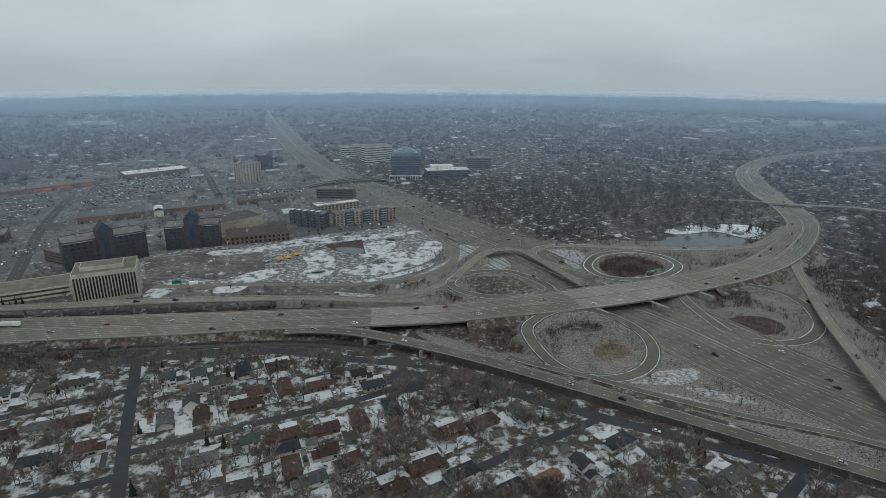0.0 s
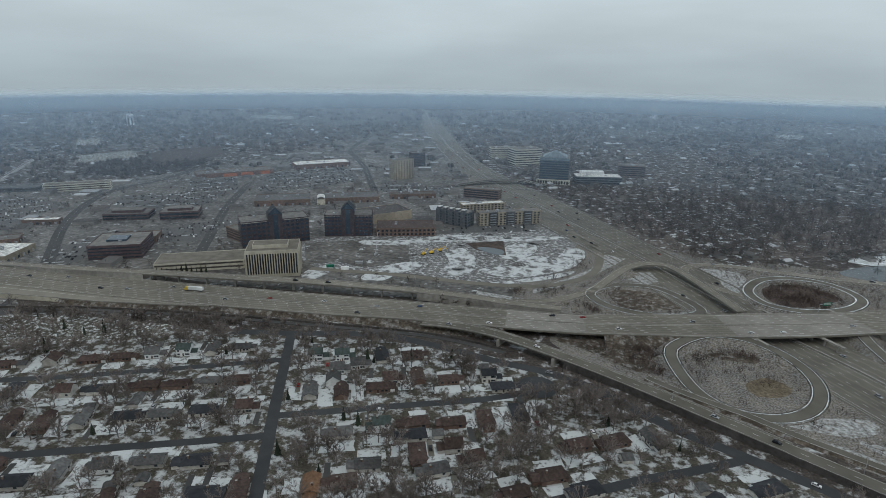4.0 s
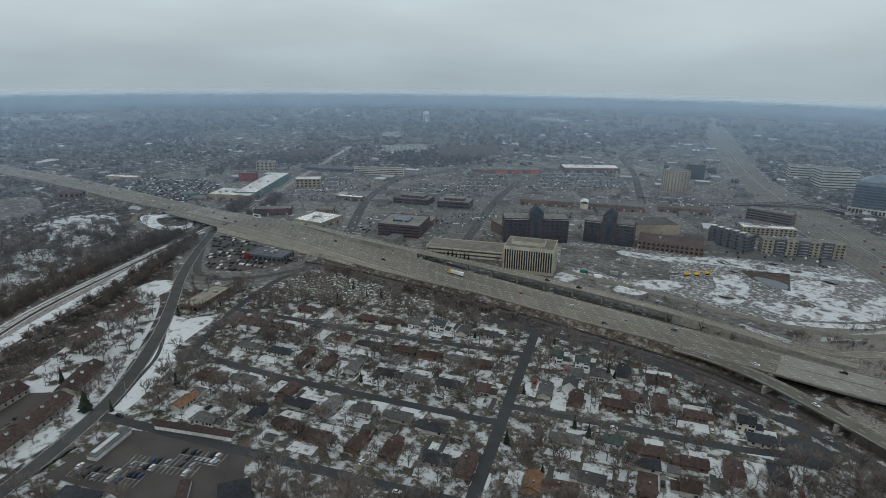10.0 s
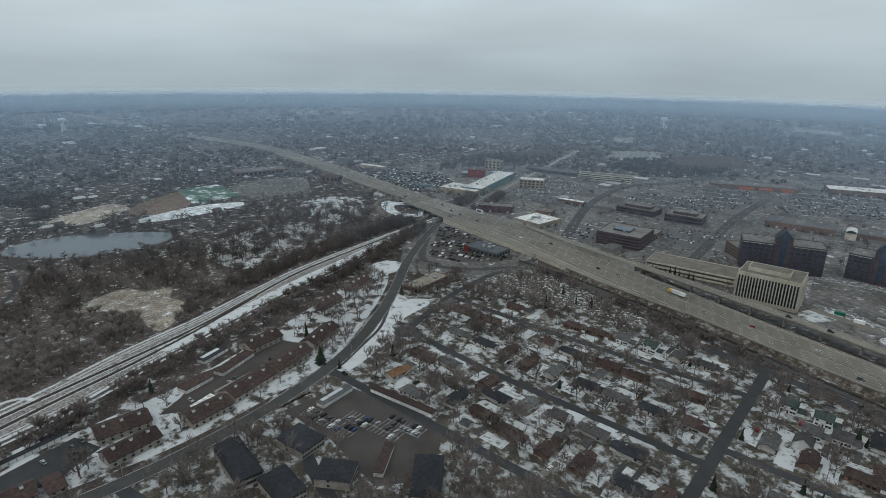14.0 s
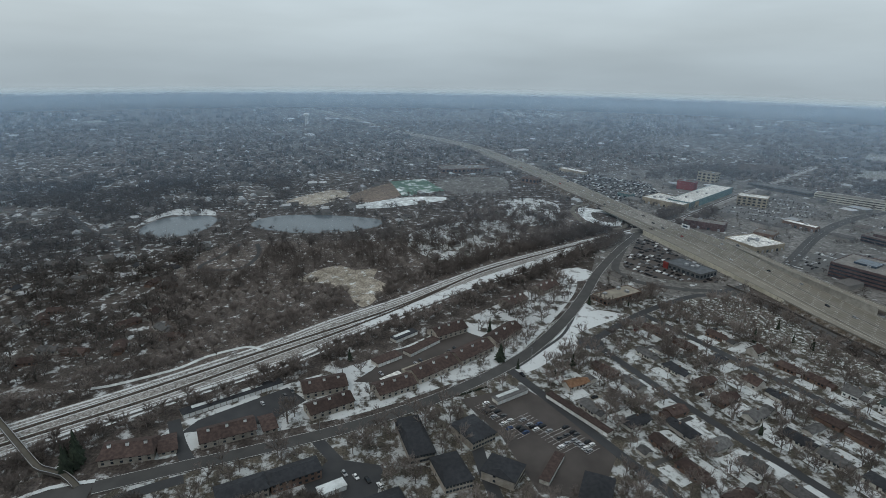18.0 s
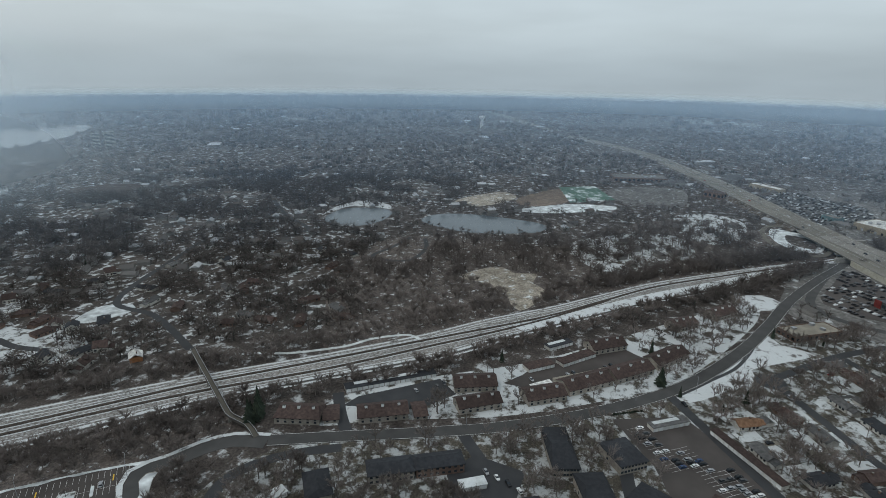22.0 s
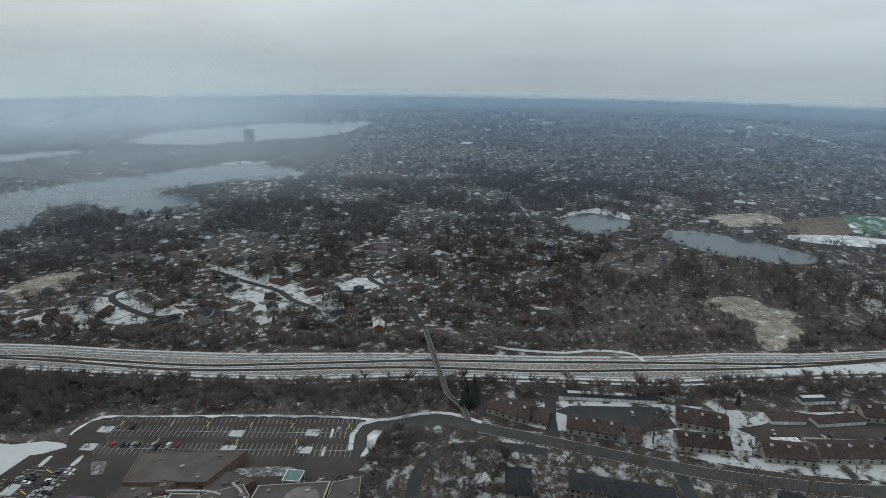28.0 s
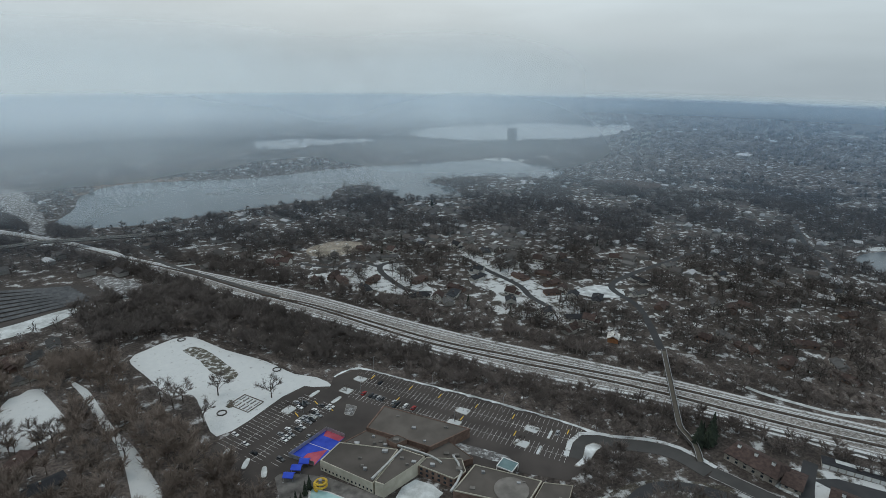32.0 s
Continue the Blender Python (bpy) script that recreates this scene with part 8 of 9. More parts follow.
# ---- trees ----
def bulk(name, verts, faces, mat):
    """One mesh from arrays of triangles."""
    me = bpy.data.meshes.new(name)
    n = len(faces)
    me.vertices.add(len(verts))
    me.vertices.foreach_set("co", np.asarray(verts, np.float32).ravel())
    me.loops.add(3 * n)
    me.loops.foreach_set("vertex_index", np.asarray(faces, np.int32).ravel())
    me.polygons.add(n)
    me.polygons.foreach_set("loop_start", np.arange(0, 3 * n, 3, dtype=np.int32))
    me.materials.append(mat)
    me.update(calc_edges=True)
    return me


class Twigs:
    """Tapered sticks as slim triangles and three-sided limbs, for bare trees."""

    def __init__(self, seed):
        self.r = random.Random(seed)
        self.v, self.f = [], []

    def limb(self, p, q, r0, r1):
        d = (q - p).normalized()
        u = d.orthogonal().normalized()
        w = d.cross(u)
        k = len(self.v)
        for c, r in ((p, r0), (q, r1)):
            for a in (0, 2.1, 4.2):
                self.v.append(c + (u * math.cos(a) + w * math.sin(a)) * r)
        for i in range(3):
            j = (i + 1) % 3
            self.f += [(k + i, k + j, k + 3 + j), (k + i, k + 3 + j, k + 3 + i)]

    def twig(self, p, d, length, width):
        side = d.cross(Vector((self.r.uniform(-1, 1), self.r.uniform(-1, 1), self.r.uniform(-1, 1)))).normalized() * width / 2
        k = len(self.v)
        self.v += [p - side, p + side, p + d * length]
        self.f.append((k, k + 1, k + 2))

    def way(self, d, spread):
        return (d + Vector((self.r.gauss(0, spread), self.r.gauss(0, spread), self.r.gauss(0, spread * 0.7)))).normalized()

    def grow(self, p, d, length, radius, level, twigs, width):
        q = p + d * length
        self.limb(p, q, radius, radius * 0.6)
        if level == 0:
            for _ in range(twigs):
                s = self.r.random()
                t = self.way(d + Vector((0, 0, 0.25)), 0.65)
                self.twig(p + (q - p) * s, t, length * self.r.uniform(0.5, 1.05), width)
            return
        for i in range(self.r.choice((3, 4))):
            s = self.r.uniform(0.45, 1.0)
            self.grow(p + (q - p) * s, self.way(d + Vector((0, 0, 0.12)), 0.5), length * self.r.uniform(0.55, 0.75), radius * 0.5, level - 1, twigs, width)


def bare_tree(seed, height, levels=2, twigs=7, width=0.10):
    """Trunk and crown as two collections."""
    trunk, crown = Twigs(seed), Twigs(seed + 50)
    h0 = height * 0.24
    trunk.limb(Vector((0, 0, -0.2)), Vector((0, 0, h0)), height * 0.024, height * 0.018)
    trunk.limb(Vector((0, 0, h0)), Vector((0.1, 0.1, height * 0.45)), height * 0.018, height * 0.012)
    for i in range(6):
        a = i * 1.05 + crown.r.uniform(-0.3, 0.3)
        up = crown.r.uniform(0.75, 1.5)
        d = Vector((math.cos(a), math.sin(a), up)).normalized()
        crown.grow(Vector((0, 0, h0 + height * 0.035 * i)), d, height * crown.r.uniform(0.27, 0.36), height * 0.011, levels, twigs, width)
    return trunk, crown


def as_arrays(*parts_):
    vs, fs, k = [], [], 0
    for t in parts_:
        vs += [tuple(p) for p in t.v]
        fs += [tuple(i + k for i in f) for f in t.f]
        k += len(t.v)
    return np.array(vs, np.float32), np.array(fs, np.int32)


NEAR_TREES = []
for seed in range(7):
    tr, cr = bare_tree(seed + 11, 12.5, 2, 13, 0.11)
    ob = thing("tree", "bare grey-brown deciduous tree with a wide twiggy crown" if seed % 2 else "tall bare deciduous tree with an open branching crown", "tree", group="bare trees")
    part("trunk", bulk("trunk", *as_arrays(tr), M_BARK), None, ob)
    part("crown", bulk("crown", *as_arrays(cr), M_TWIG), None, ob)
    NEAR_TREES.append(ob)
MID = [as_arrays(*bare_tree(s + 70, 12.0, 1, 14, 0.14)) for s in range(6)]
WOOD = [as_arrays(*bare_tree(s + 90, 12.0, 0, 32, 0.24)) for s in range(6)]


def tuft(seed, n, width, flat=0.0):
    t = Twigs(seed)
    t.limb(Vector((0, 0, -0.3)), Vector((0, 0, 5)), 0.35, 0.2)
    for i in range(n):
        a, e = t.r.uniform(0, 6.283), t.r.uniform(-0.1, 1.25)
        d = Vector((math.cos(a) * math.cos(e), math.sin(a) * math.cos(e), math.sin(e)))
        t.twig(Vector((0, 0, t.r.uniform(2.0, 5.5))) + d * t.r.uniform(0.3, 3.4), t.way(d, 0.6), t.r.uniform(2.5, 4.6), width)
    return as_arrays(t)


FAR = [tuft(s, 26, 0.75) for s in range(6)]


def clump(seed):
    """A ragged far clump of crowns, about 24 m wide and 10 m high."""
    r = random.Random(seed)
    vs, fs = [], []
    for i in range(5):
        a, d, h, turn = r.uniform(0, 6.28), r.uniform(1, 11), r.uniform(6, 11), r.uniform(0, 2)
        x, y, w = d * math.cos(a), d * math.sin(a), r.uniform(3, 5.5)
        k = len(vs)
        for z, m in ((0, 0.8), (h * r.uniform(0.5, 0.75), 1.0)):
            vs += [(x + w * m * math.cos(turn + q) * r.uniform(0.8, 1.2), y + w * m * math.sin(turn + q) * r.uniform(0.8, 1.2), z) for q in (0, 2.1, 4.2)]
        vs.append((x + r.uniform(-1, 1), y + r.uniform(-1, 1), h))
        for q in range(3):
            n = (q + 1) % 3
            fs += [(k + q, k + n, k + 3 + n), (k + q, k + 3 + n, k + 3 + q), (k + 3 + q, k + 3 + n, k + 6)]
    return np.array(vs, np.float32), np.array(fs, np.int32)


CLUMPS = [clump(s) for s in range(8)]


def scatter(name, protos, spots, mat, label, lo=0.7, hi=1.2, category="trees"):
    """Many copies of a few shapes joined into one mesh."""
    r = np.random.RandomState(len(spots) + 3)
    vs, fs, k = [], [], 0
    for x, y in spots:
        v, f = protos[r.randint(len(protos))]
        a, s, sz = r.uniform(0, 6.283), r.uniform(lo, hi), r.uniform(0.85, 1.15)
        c, t = math.cos(a) * s, math.sin(a) * s
        vs.append(np.stack([v[:, 0] * c - v[:, 1] * t + x, v[:, 0] * t + v[:, 1] * c + y, v[:, 2] * s * sz], 1))
        fs.append(f + k)
        k += len(v)
    return tagged(part(name, bulk(name, np.concatenate(vs), np.concatenate(fs), mat), None), label, category, kind="stuff")


trng = np.random.RandomState(4)


def sprinkle(poly, spacing, keep=1.0, rough=0.0, least=205.0):
    """Free spots inside a plan outline, about one for each spacing x spacing metres; rough clusters them."""
    p = np.asarray(poly, float)[:, :2]
    (x0, y0), (x1, y1) = p.min(0), p.max(0)
    n = int((x1 - x0) * (y1 - y0) / spacing**2)
    xs, ys = trng.uniform(x0, x1, n), trng.uniform(y0, y1, n)
    ok = inside(p, xs, ys) & (np.hypot(xs, ys) > least) & (trng.rand(n) < keep)
    out = []
    for x, y in zip(xs[ok], ys[ok]):
        if rough and noise.noise(Vector((x * rough, y * rough, 3.0))) < -0.08:
            continue
        if is_free(x, y):
            out.append((x, y))
    return out


def beside(line, d0, d1, spacing, start=0, stop=None):
    a, b = offset(line[start:stop], d0), offset(line[start:stop], d1)
    return sprinkle([tuple(p[:2]) for p in a] + [tuple(p[:2]) for p in b[::-1]], spacing)


# houses by the creek
for k, x, y, a in ((8, -275, -372, 60), (2, -334, -456, 20), (0, -250, -426, 110), (6, -230, -460, 30), (2, -179, -563, 75), (4, -352, -346, 40), (0, -340, -394, 10), (5, -290, -392, 120), (0, -190, -480, 35), (2, -225, -487, 95), (4, -285, -440, 20), (0, -160, -508, 50), (2, 78, -416, 20), (0, 91, -441, 110), (1, 77, -442, 30), (6, 72, -319, 60), (4, 57, -292, 20), (0, 91, -468, 15), (2, 68, -463, 100)):
    put_house(k, x, y, a)

# single trees near the camera
BIG_TREES = [(-8, -341), (4, -347), (-16, -311), (79, -336), (65, -334), (24, -297), (44, -338), (-28, -339), (-57, -321), (-2, -336), (84, -341), (58, -328), (36, -322), (10, -300), (40, -300)]
yard_spots = sprinkle(YARDS, 6.8) + sprinkle(SOUTHYARDS, 8.5) + sprinkle(TOWNHOMES, 9.5)
yard_spots.sort(key=lambda p: math.hypot(*p))
PARKLET = [(-470, 250), (-480, 300), (-420, 345), (-300, 350), (-262, 335), (-330, 300), (-400, 262)]
yard_spots = [p for k, p in enumerate(yard_spots) if k % 5 < 2 or not inside(PARKLET, np.array([p[0]]), np.array([p[1]]))[0]]
near_spots, rest = yard_spots[:205], yard_spots[205:]
for i, (x, y) in enumerate(near_spots):
    s = trng.uniform(0.85, 1.5)
    m = pose(x, y, 0, 0, 0, trng.uniform(0, 360))
    base = NEAR_TREES[i % len(NEAR_TREES)]
    if i < len(NEAR_TREES):
        base.matrix_world = m @ Matrix.Diagonal((s, s, s, 1))
    else:
        ob = copy_thing(base, m)
        ob.scale = (s, s, s)
for x, y in BIG_TREES:
    ob = copy_thing(NEAR_TREES[int(abs(x)) % 7], pose(x, y, 0, 0, 0, x * 7))
    ob.scale = (1.6, 1.6, 1.35)
for x, y in ((-114, -316), (-101, -307), (-156, -253), (-145, -245), (-182, -219), (-169, -211), (-63, -303), (-72, -289)):
    copy_thing(NEAR_TREES[int(abs(y)) % 7], pose(x, y, 0.25, 0, 0, x * 5)).scale = (0.45, 0.45, 0.45)
scatter("yard_trees", MID, rest, M_TWIG, "bare trees in the snowy house yards", 0.75, 1.4)

# woods by the railway, the field, the ponds and the interchange
RTn = RT[np.linalg.norm(RT[:, :2], axis=1) < 900]
RLn = RL[np.linalg.norm(RL[:, :2], axis=1) < 900]
side = 1 if offset(RTn, 1)[10, 0] < RTn[10, 0] else -1
woods = beside(RTn, side * 3, side * 26, 5.0) + beside(RLn, -side * 3, -side * 20, 4.6)
FIELDWOOD = [(-88, -345), (-20, -447), (40, -440), (60, -520), (20, -560), (-30, -545), (-80, -460), (-125, -385), (-170, -312), (-125, -340)]
CREEKWOOD = [(130, -520), (170, -300), (60, -200), (-20, -205), (-35, -235), (-10, -300), (15, -345), (30, -420), (70, -440)]
WESTWOOD = [(-395, -90), (-450, -30), (-560, 110), (-655, 270), (-760, 290), (-800, 140), (-660, 20), (-640, -180), (-500, -210), (-430, -190)]
NORTHWOOD = [(110, 650), (250, 690), (300, 740), (420, 730), (470, 800), (450, 960), (200, 980), (70, 850), (40, 745)]
EASTWOOD = [(360, 540), (440, 560), (500, 640), (560, 760), (700, 760), (700, 380), (400, 330), (330, 360)]
creek_woods = sprinkle(CREEKWOOD, 5.6)
field_woods = sprinkle(FIELDWOOD, 5.0)
woods += sprinkle(RAILBRUSH, 4.8)
woods += sprinkle(WESTWOOD, 8.6) + sprinkle([(-205, -202), (-190, -200), (-175, -168), (-150, -140), (-195, -148), (-218, -165)], 6)
woods += beside(LINE_C, -5, -16, 6.0) + sprinkle([(-205, -140), (-222, -132), (-214, -112), (-198, -120)], 8) + sprinkle([(-420, 345), (-330, 350), (-300, 342), (-440, 318), (-470, 335)], 14)
woods += [p for p in sprinkle(SUBURB, 10.5, rough=0.02) if math.hypot(*p) < 470]
scatter("woods", WOOD, [p for p in woods if math.hypot(*p) < 520], M_TWIG, "thick bare woods along railway and field", 0.55, 1.1)
scatter("woods_beyond", [tuft(s + 60, 62, 0.33) for s in range(6)], [p for p in woods if math.hypot(*p) >= 520], M_TWIG, "bare woods farther along the railway", 0.85, 1.5)
scatter("creek_woods", WOOD, creek_woods, M_TWIGBROWN, "warm brown bare woods along the creek", 0.9, 1.5)
scatter("field_woods", WOOD, field_woods, M_TWIGGREY, "dense grey-brown bare woods round the snowy field", 0.85, 1.4)
thick = sprinkle(NORTHWOOD, 10.5) + sprinkle(EASTWOOD, 12)
srng = random.Random(31)
shouses = [p for p in sprinkle(SUBURB, 30) if math.hypot(*p) < 620]
srng.shuffle(shouses)
for x, y in shouses[:62]:
    if is_free(x, y):
        put_house(srng.choice((0, 2, 4, 5, 6, 8)), x, y, srng.uniform(0, 360))
thick += sprinkle(SUBURB, 7.4, rough=0.012)
scatter("suburb_trees", [tuft(s + 20, 48, 0.38) for s in range(6)], thick, M_FARWOOD, "bare trees over the wooded suburb", 0.85, 1.55)

# wooded peninsulas in the lake
PENINSULA = [(-267, -833), (-299, -901), (-352, -907), (-360, -806), (-364, -753), (-296, -766)]
ISLET = [(-461, -889), (-510, -889), (-552, -858), (-530, -788), (-461, -749), (-476, -828)]
for nm, poly in (("peninsula", PENINSULA), ("islet", ISLET)):
    patch(nm, poly, M_WOODS, "wooded dark tongue of land in the lake", z=0.12)
    p = np.array(poly, float)
    q = p.mean(0) + (p - p.mean(0)) * trng.uniform(0, 1, (9, 1, 1)) ** 0.5
    scatter("lakeside_trees", FAR, [(x + trng.uniform(-14, 14), y + trng.uniform(-14, 14)) for ring in q for x, y in ring] + [tuple(p.mean(0) + trng.uniform(-30, 30, 2)) for _ in range(40)], M_FARWOOD, "bare trees on a tongue of land in the lake", 0.9, 1.35)

# scrub in the interchange and on the embankments
BRUSH = [[(80, 400), (86, 420), (117, 440), (140, 430), (128, 409), (107, 411), (85, 389)], [(219, 462), (237, 480), (294, 486), (292, 464), (253, 452), (226, 444)], [(164, 560), (180, 581), (214, 588), (230, 570), (229, 543), (190, 516), (165, 520)],
         [(1, 472), (5, 500), (26, 488), (36, 470), (11, 461)], [(-71, 487), (-49, 507), (-22, 508), (-41, 483)], [(89, 500), (98, 488), (88, 476), (72, 480)], [(-9, 403), (4, 420), (36, 419), (63, 415), (67, 396), (58, 364), (34, 384), (4, 392)]]
scrub = sum((sprinkle(p, 2.1, rough=0.05) for p in BRUSH), []) + sprinkle(INTERCHANGE, 4.2, rough=0.035) + beside(LINE_D, 6, 14, 4.0) + beside(LINE_D, -6, -9, 6.0) + sprinkle([(-450, 330), (-300, 345), (-120, 365), (-40, 352), (-60, 362), (-200, 366), (-420, 352)], 4.5)
scatter("scrub", [tuft(s + 40, 16, 0.35) for s in range(4)], scrub, M_HEDGE, "brown bare scrub on verges and embankments", 0.26, 0.6, "scrub")


scatter("garden_shrubs", [tuft(s + 80, 14, 0.3) for s in range(4)], sprinkle(YARDS, 6.0, rough=0.04) + sprinkle(SOUTHYARDS, 8.0), M_HEDGE, "low bare shrubs and hedges in the yards", 0.16, 0.34, "shrubs")


# ---- evergreens ----
def fir(seed, h, wide=0.235):
    r = random.Random(seed)
    sh = Shape()
    for i in range(9):
        z, rad = h * (0.1 + 0.1 * i), h * wide * (1.0 - i / 9.5)
        n = 10
        k = len(sh.v)
        sh.v.append((r.uniform(-0.1, 0.1), r.uniform(-0.1, 0.1), z + h * 0.19))
        for j in range(n):
            a = 6.283 * j / n + i
            q = rad * (r.uniform(0.75, 1.1) if j % 2 else r.uniform(0.45, 0.65))
            sh.v.append((q * math.cos(a), q * math.sin(a), z - r.uniform(0, 0.05) * h))
        sh.f += [(k, k + 1 + j, k + 1 + (j + 1) % n) for j in range(n)]
    return sh


FIRS = []
for s in range(3):
    f = thing("fir_tree", "dark green conical fir among bare trees", "fir tree", group="firs")
    part("trunk", Shape().cone((0, 0, -0.2), (0, 0, 3), 0.25, 0.18, 6), M_BARK, f)
    part("needles", fir(s, 10), M_FIR, f)
    FIRS.append(f)
frng = random.Random(9)
fspots = [(-264, -168), (-259, -166), (-257, -160), (-262, -162), (-266, -164), (-255, -164), (-352, 78), (-340, 88), (-142, 333), (-136, 330), (-128, 262), (-118, 260), (-112, 342), (60, 287), (140, 252), (138, 256), (-242, 312), (-170, 272), (-46, -222), (-43, -219), (-49, -225), (-40, -216), (-52, -228), (-37, -212), (-55, -231),
          *[(-402 + 4 * k, 430 + 2.1 * k) for k in range(11)], (400, 690), (408, 694), (395, 700), (388, 690), (410, 705), (415, 690), (-360, -28), (-395, 78)]
fspots += [p for p in sprinkle(YARDS, 48)] + sprinkle(SUBURB, 75)[:30]
for i, (x, y) in enumerate(fspots):
    s = frng.uniform(0.55, 1.15) if i > 6 else 1.5
    m = pose(x, y, 0, 0, 0, frng.uniform(0, 360))
    if i < 3:
        FIRS[i].matrix_world = m
    else:
        copy_thing(FIRS[i % 3], m).scale = (s * (1.5 if i < 7 else 1), s * (1.5 if i < 7 else 1), s * frng.uniform(0.9, 1.2))

# clipped bushes beside the apartment car park
bush = thing("bush", "small round dark bush in a snowy row", "bush", group="row of bushes")
bs = Shape()
brng = random.Random(3)
for i in range(26):
    a, e = brng.uniform(0, 6.283), brng.uniform(0.1, 1.5)
    q = Vector((math.cos(a) * math.cos(e), math.sin(a) * math.cos(e), math.sin(e)))
    bs.cone(q * 0.45, q * brng.uniform(0.95, 1.2), 0.3, 0.03, 4, False)
part("stem", Shape().cone((0, 0, -0.1), (0, 0, 0.6), 0.12, 0.08, 5), M_BARK, bush)
part("foliage", bs, M_FIR, bush)
for k in range(22):
    m = pose(-309.5 - 9 * k / 21 * 1.0, 42 + 20 * k / 21 + 0.6 * math.sin(k), 0.03, 0, 0, 40 * k)
    if k:
        copy_thing(bush, m)
    else:
        bush.matrix_world = m

# rows of dark panels in the storage yard
for k in range(8):
    f = k / 7
    a, b = np.array((130.0, -604.0)) * (1 - f) + np.array((119.0, -526.0)) * f, np.array((64.0, -586.0)) * (1 - f) + np.array((46.0, -547.0)) * f
    w = float(np.hypot(*(b - a)))
    pr_ = thing("storage_row", "long row of low dark panels in the storage yard", "panel row", pose(a[0], a[1], 0.07, 0, 0, math.degrees(math.atan2(b[1] - a[1], b[0] - a[0]))), "storage yard rows")
    part("panel", Shape().add([(0, -1.5, 0.7), (w, -1.5, 0.7), (w, 1.5, 1.9), (0, 1.5, 1.9), (0, -1.5, 0.6), (w, -1.5, 0.6), (w, 1.5, 1.8), (0, 1.5, 1.8)], [(0, 1, 2, 3), (7, 6, 5, 4), (0, 4, 5, 1), (1, 5, 6, 2), (2, 6, 7, 3), (3, 7, 4, 0)]), M_GREYWALL, pr_)
    for x in (1.0, w / 2, w - 1.0):
        part("post", Shape().box(x - 0.12, -0.12, 0, x + 0.12, 0.12, 1.2), M_METAL, pr_)

# garden plot and fire rings on the snowy field
plot = thing("garden_plot", "fenced garden plot with rows of raised timber beds in snow", "garden plot", pose(-32, -325, 0.07, 0, 0, math.degrees(math.atan2(-7, -11))))
for x0, y0, x1, y1 in ((0, 0, 13, 0.25), (0, -16.2, 13, -16), (0, -16, 0.25, 0), (12.75, -16, 13, 0)):
    part("edging", Shape().box(x0, y0, 0, x1, y1, 0.55), M_TIMBER, plot)
for i in range(5):
    for j in range(2):
        part("raised_bed", Shape().box(1.2 + 6 * j, -2.2 - 3 * i, 0, 5.6 + 6 * j, -1.4 - 3 * i, 0.4), M_TIMBER, plot)
        part("soil_snow", Shape().box(1.5 + 6 * j, -2.0 - 3 * i, 0.4, 5.3 + 6 * j, -1.6 - 3 * i, 0.46), M_FIELDSNOW, plot)
for x, y in ((-15, -431), (-68, -354), (-27, -318)):
    fr_ = thing("fire_ring", "low ring of dark stones on the snowy field", "fire ring", pose(x, y, 0.07), "fire rings")
    for i in range(14):
        a = i * math.pi / 7
        part("stone", Shape().box(-0.7, -0.35, 0, 0.7, 0.35, 0.5), M_DARKWALL, fr_).matrix_basis = pose(2.6 * math.cos(a), 2.6 * math.sin(a), 0, 0, 0, math.degrees(a) + 90)
fb2 = thing("creek_bridge", "small dark footbridge across the snowy creek", "footbridge", pose(25, -327, 0.1, 0, 0, 30))
part("deck", Shape().box(-8, -0.9, 0.5, 8, 0.9, 0.75), M_TIMBER, fb2)
for y in (-0.9, 0.9):
    part("railing", Shape().box(-8, y - 0.06, 0.75, 8, y + 0.06, 1.7), M_TIMBER, fb2)
for x in (-7.5, 7.5):
    part("pier", Shape().box(x - 0.4, -0.8, -0.1, x + 0.4, 0.8, 0.5), M_BARRIER, fb2)

# ---- the far suburb ----
def far_field(r0, r1, spacing, keep_city=0.12):
    n = int(math.pi * (r1 * r1 - r0 * r0) / spacing**2 * 0.62)
    rr, aa = np.sqrt(trng.uniform(r0 * r0, r1 * r1, n)), np.radians(trng.uniform(48, 292, n))
    xs, ys = rr * np.cos(aa), rr * np.sin(aa)
    ok = np.ones(n, bool)
    for poly in (YARDS, SOUTHYARDS, SUBURB, WESTWOOD, NORTHWOOD, FIELDWOOD, CREEKWOOD, INTERCHANGE, SITE, LAKE, LAKE2, LAKE3):
        ok &= ~inside(poly, xs, ys)
    ok &= ~inside(CITY, xs, ys) | (trng.rand(n) < keep_city)
    return [(x, y) for x, y in zip(xs[ok], ys[ok]) if is_free(x, y)]


near_far = [p for p in far_field(430, 1150, 11.5) if noise.noise(Vector((p[0] * 0.006, p[1] * 0.006, 0))) > -0.35]
scatter("suburb_woods", FAR, near_far, M_FARWOOD, "bare suburban woods beyond the freeways", 0.6, 1.15)
mid_far = [p for p in far_field(1150, 2100, 25, 0.2) if noise.noise(Vector((p[0] * 0.003, p[1] * 0.003, 1))) > -0.3]
scatter("distant_woods", CLUMPS, mid_far, M_FARWOOD, "distant bare woods", 0.45, 0.85)
far_far = [p for p in far_field(2100, 3900, 62, 0.6) if noise.noise(Vector((p[0] * 0.0015, p[1] * 0.003, 2))) > -0.25]
scatter("horizon_woods", CLUMPS, far_far, M_FARWOOD, "woods fading towards the horizon", 0.8, 1.7)


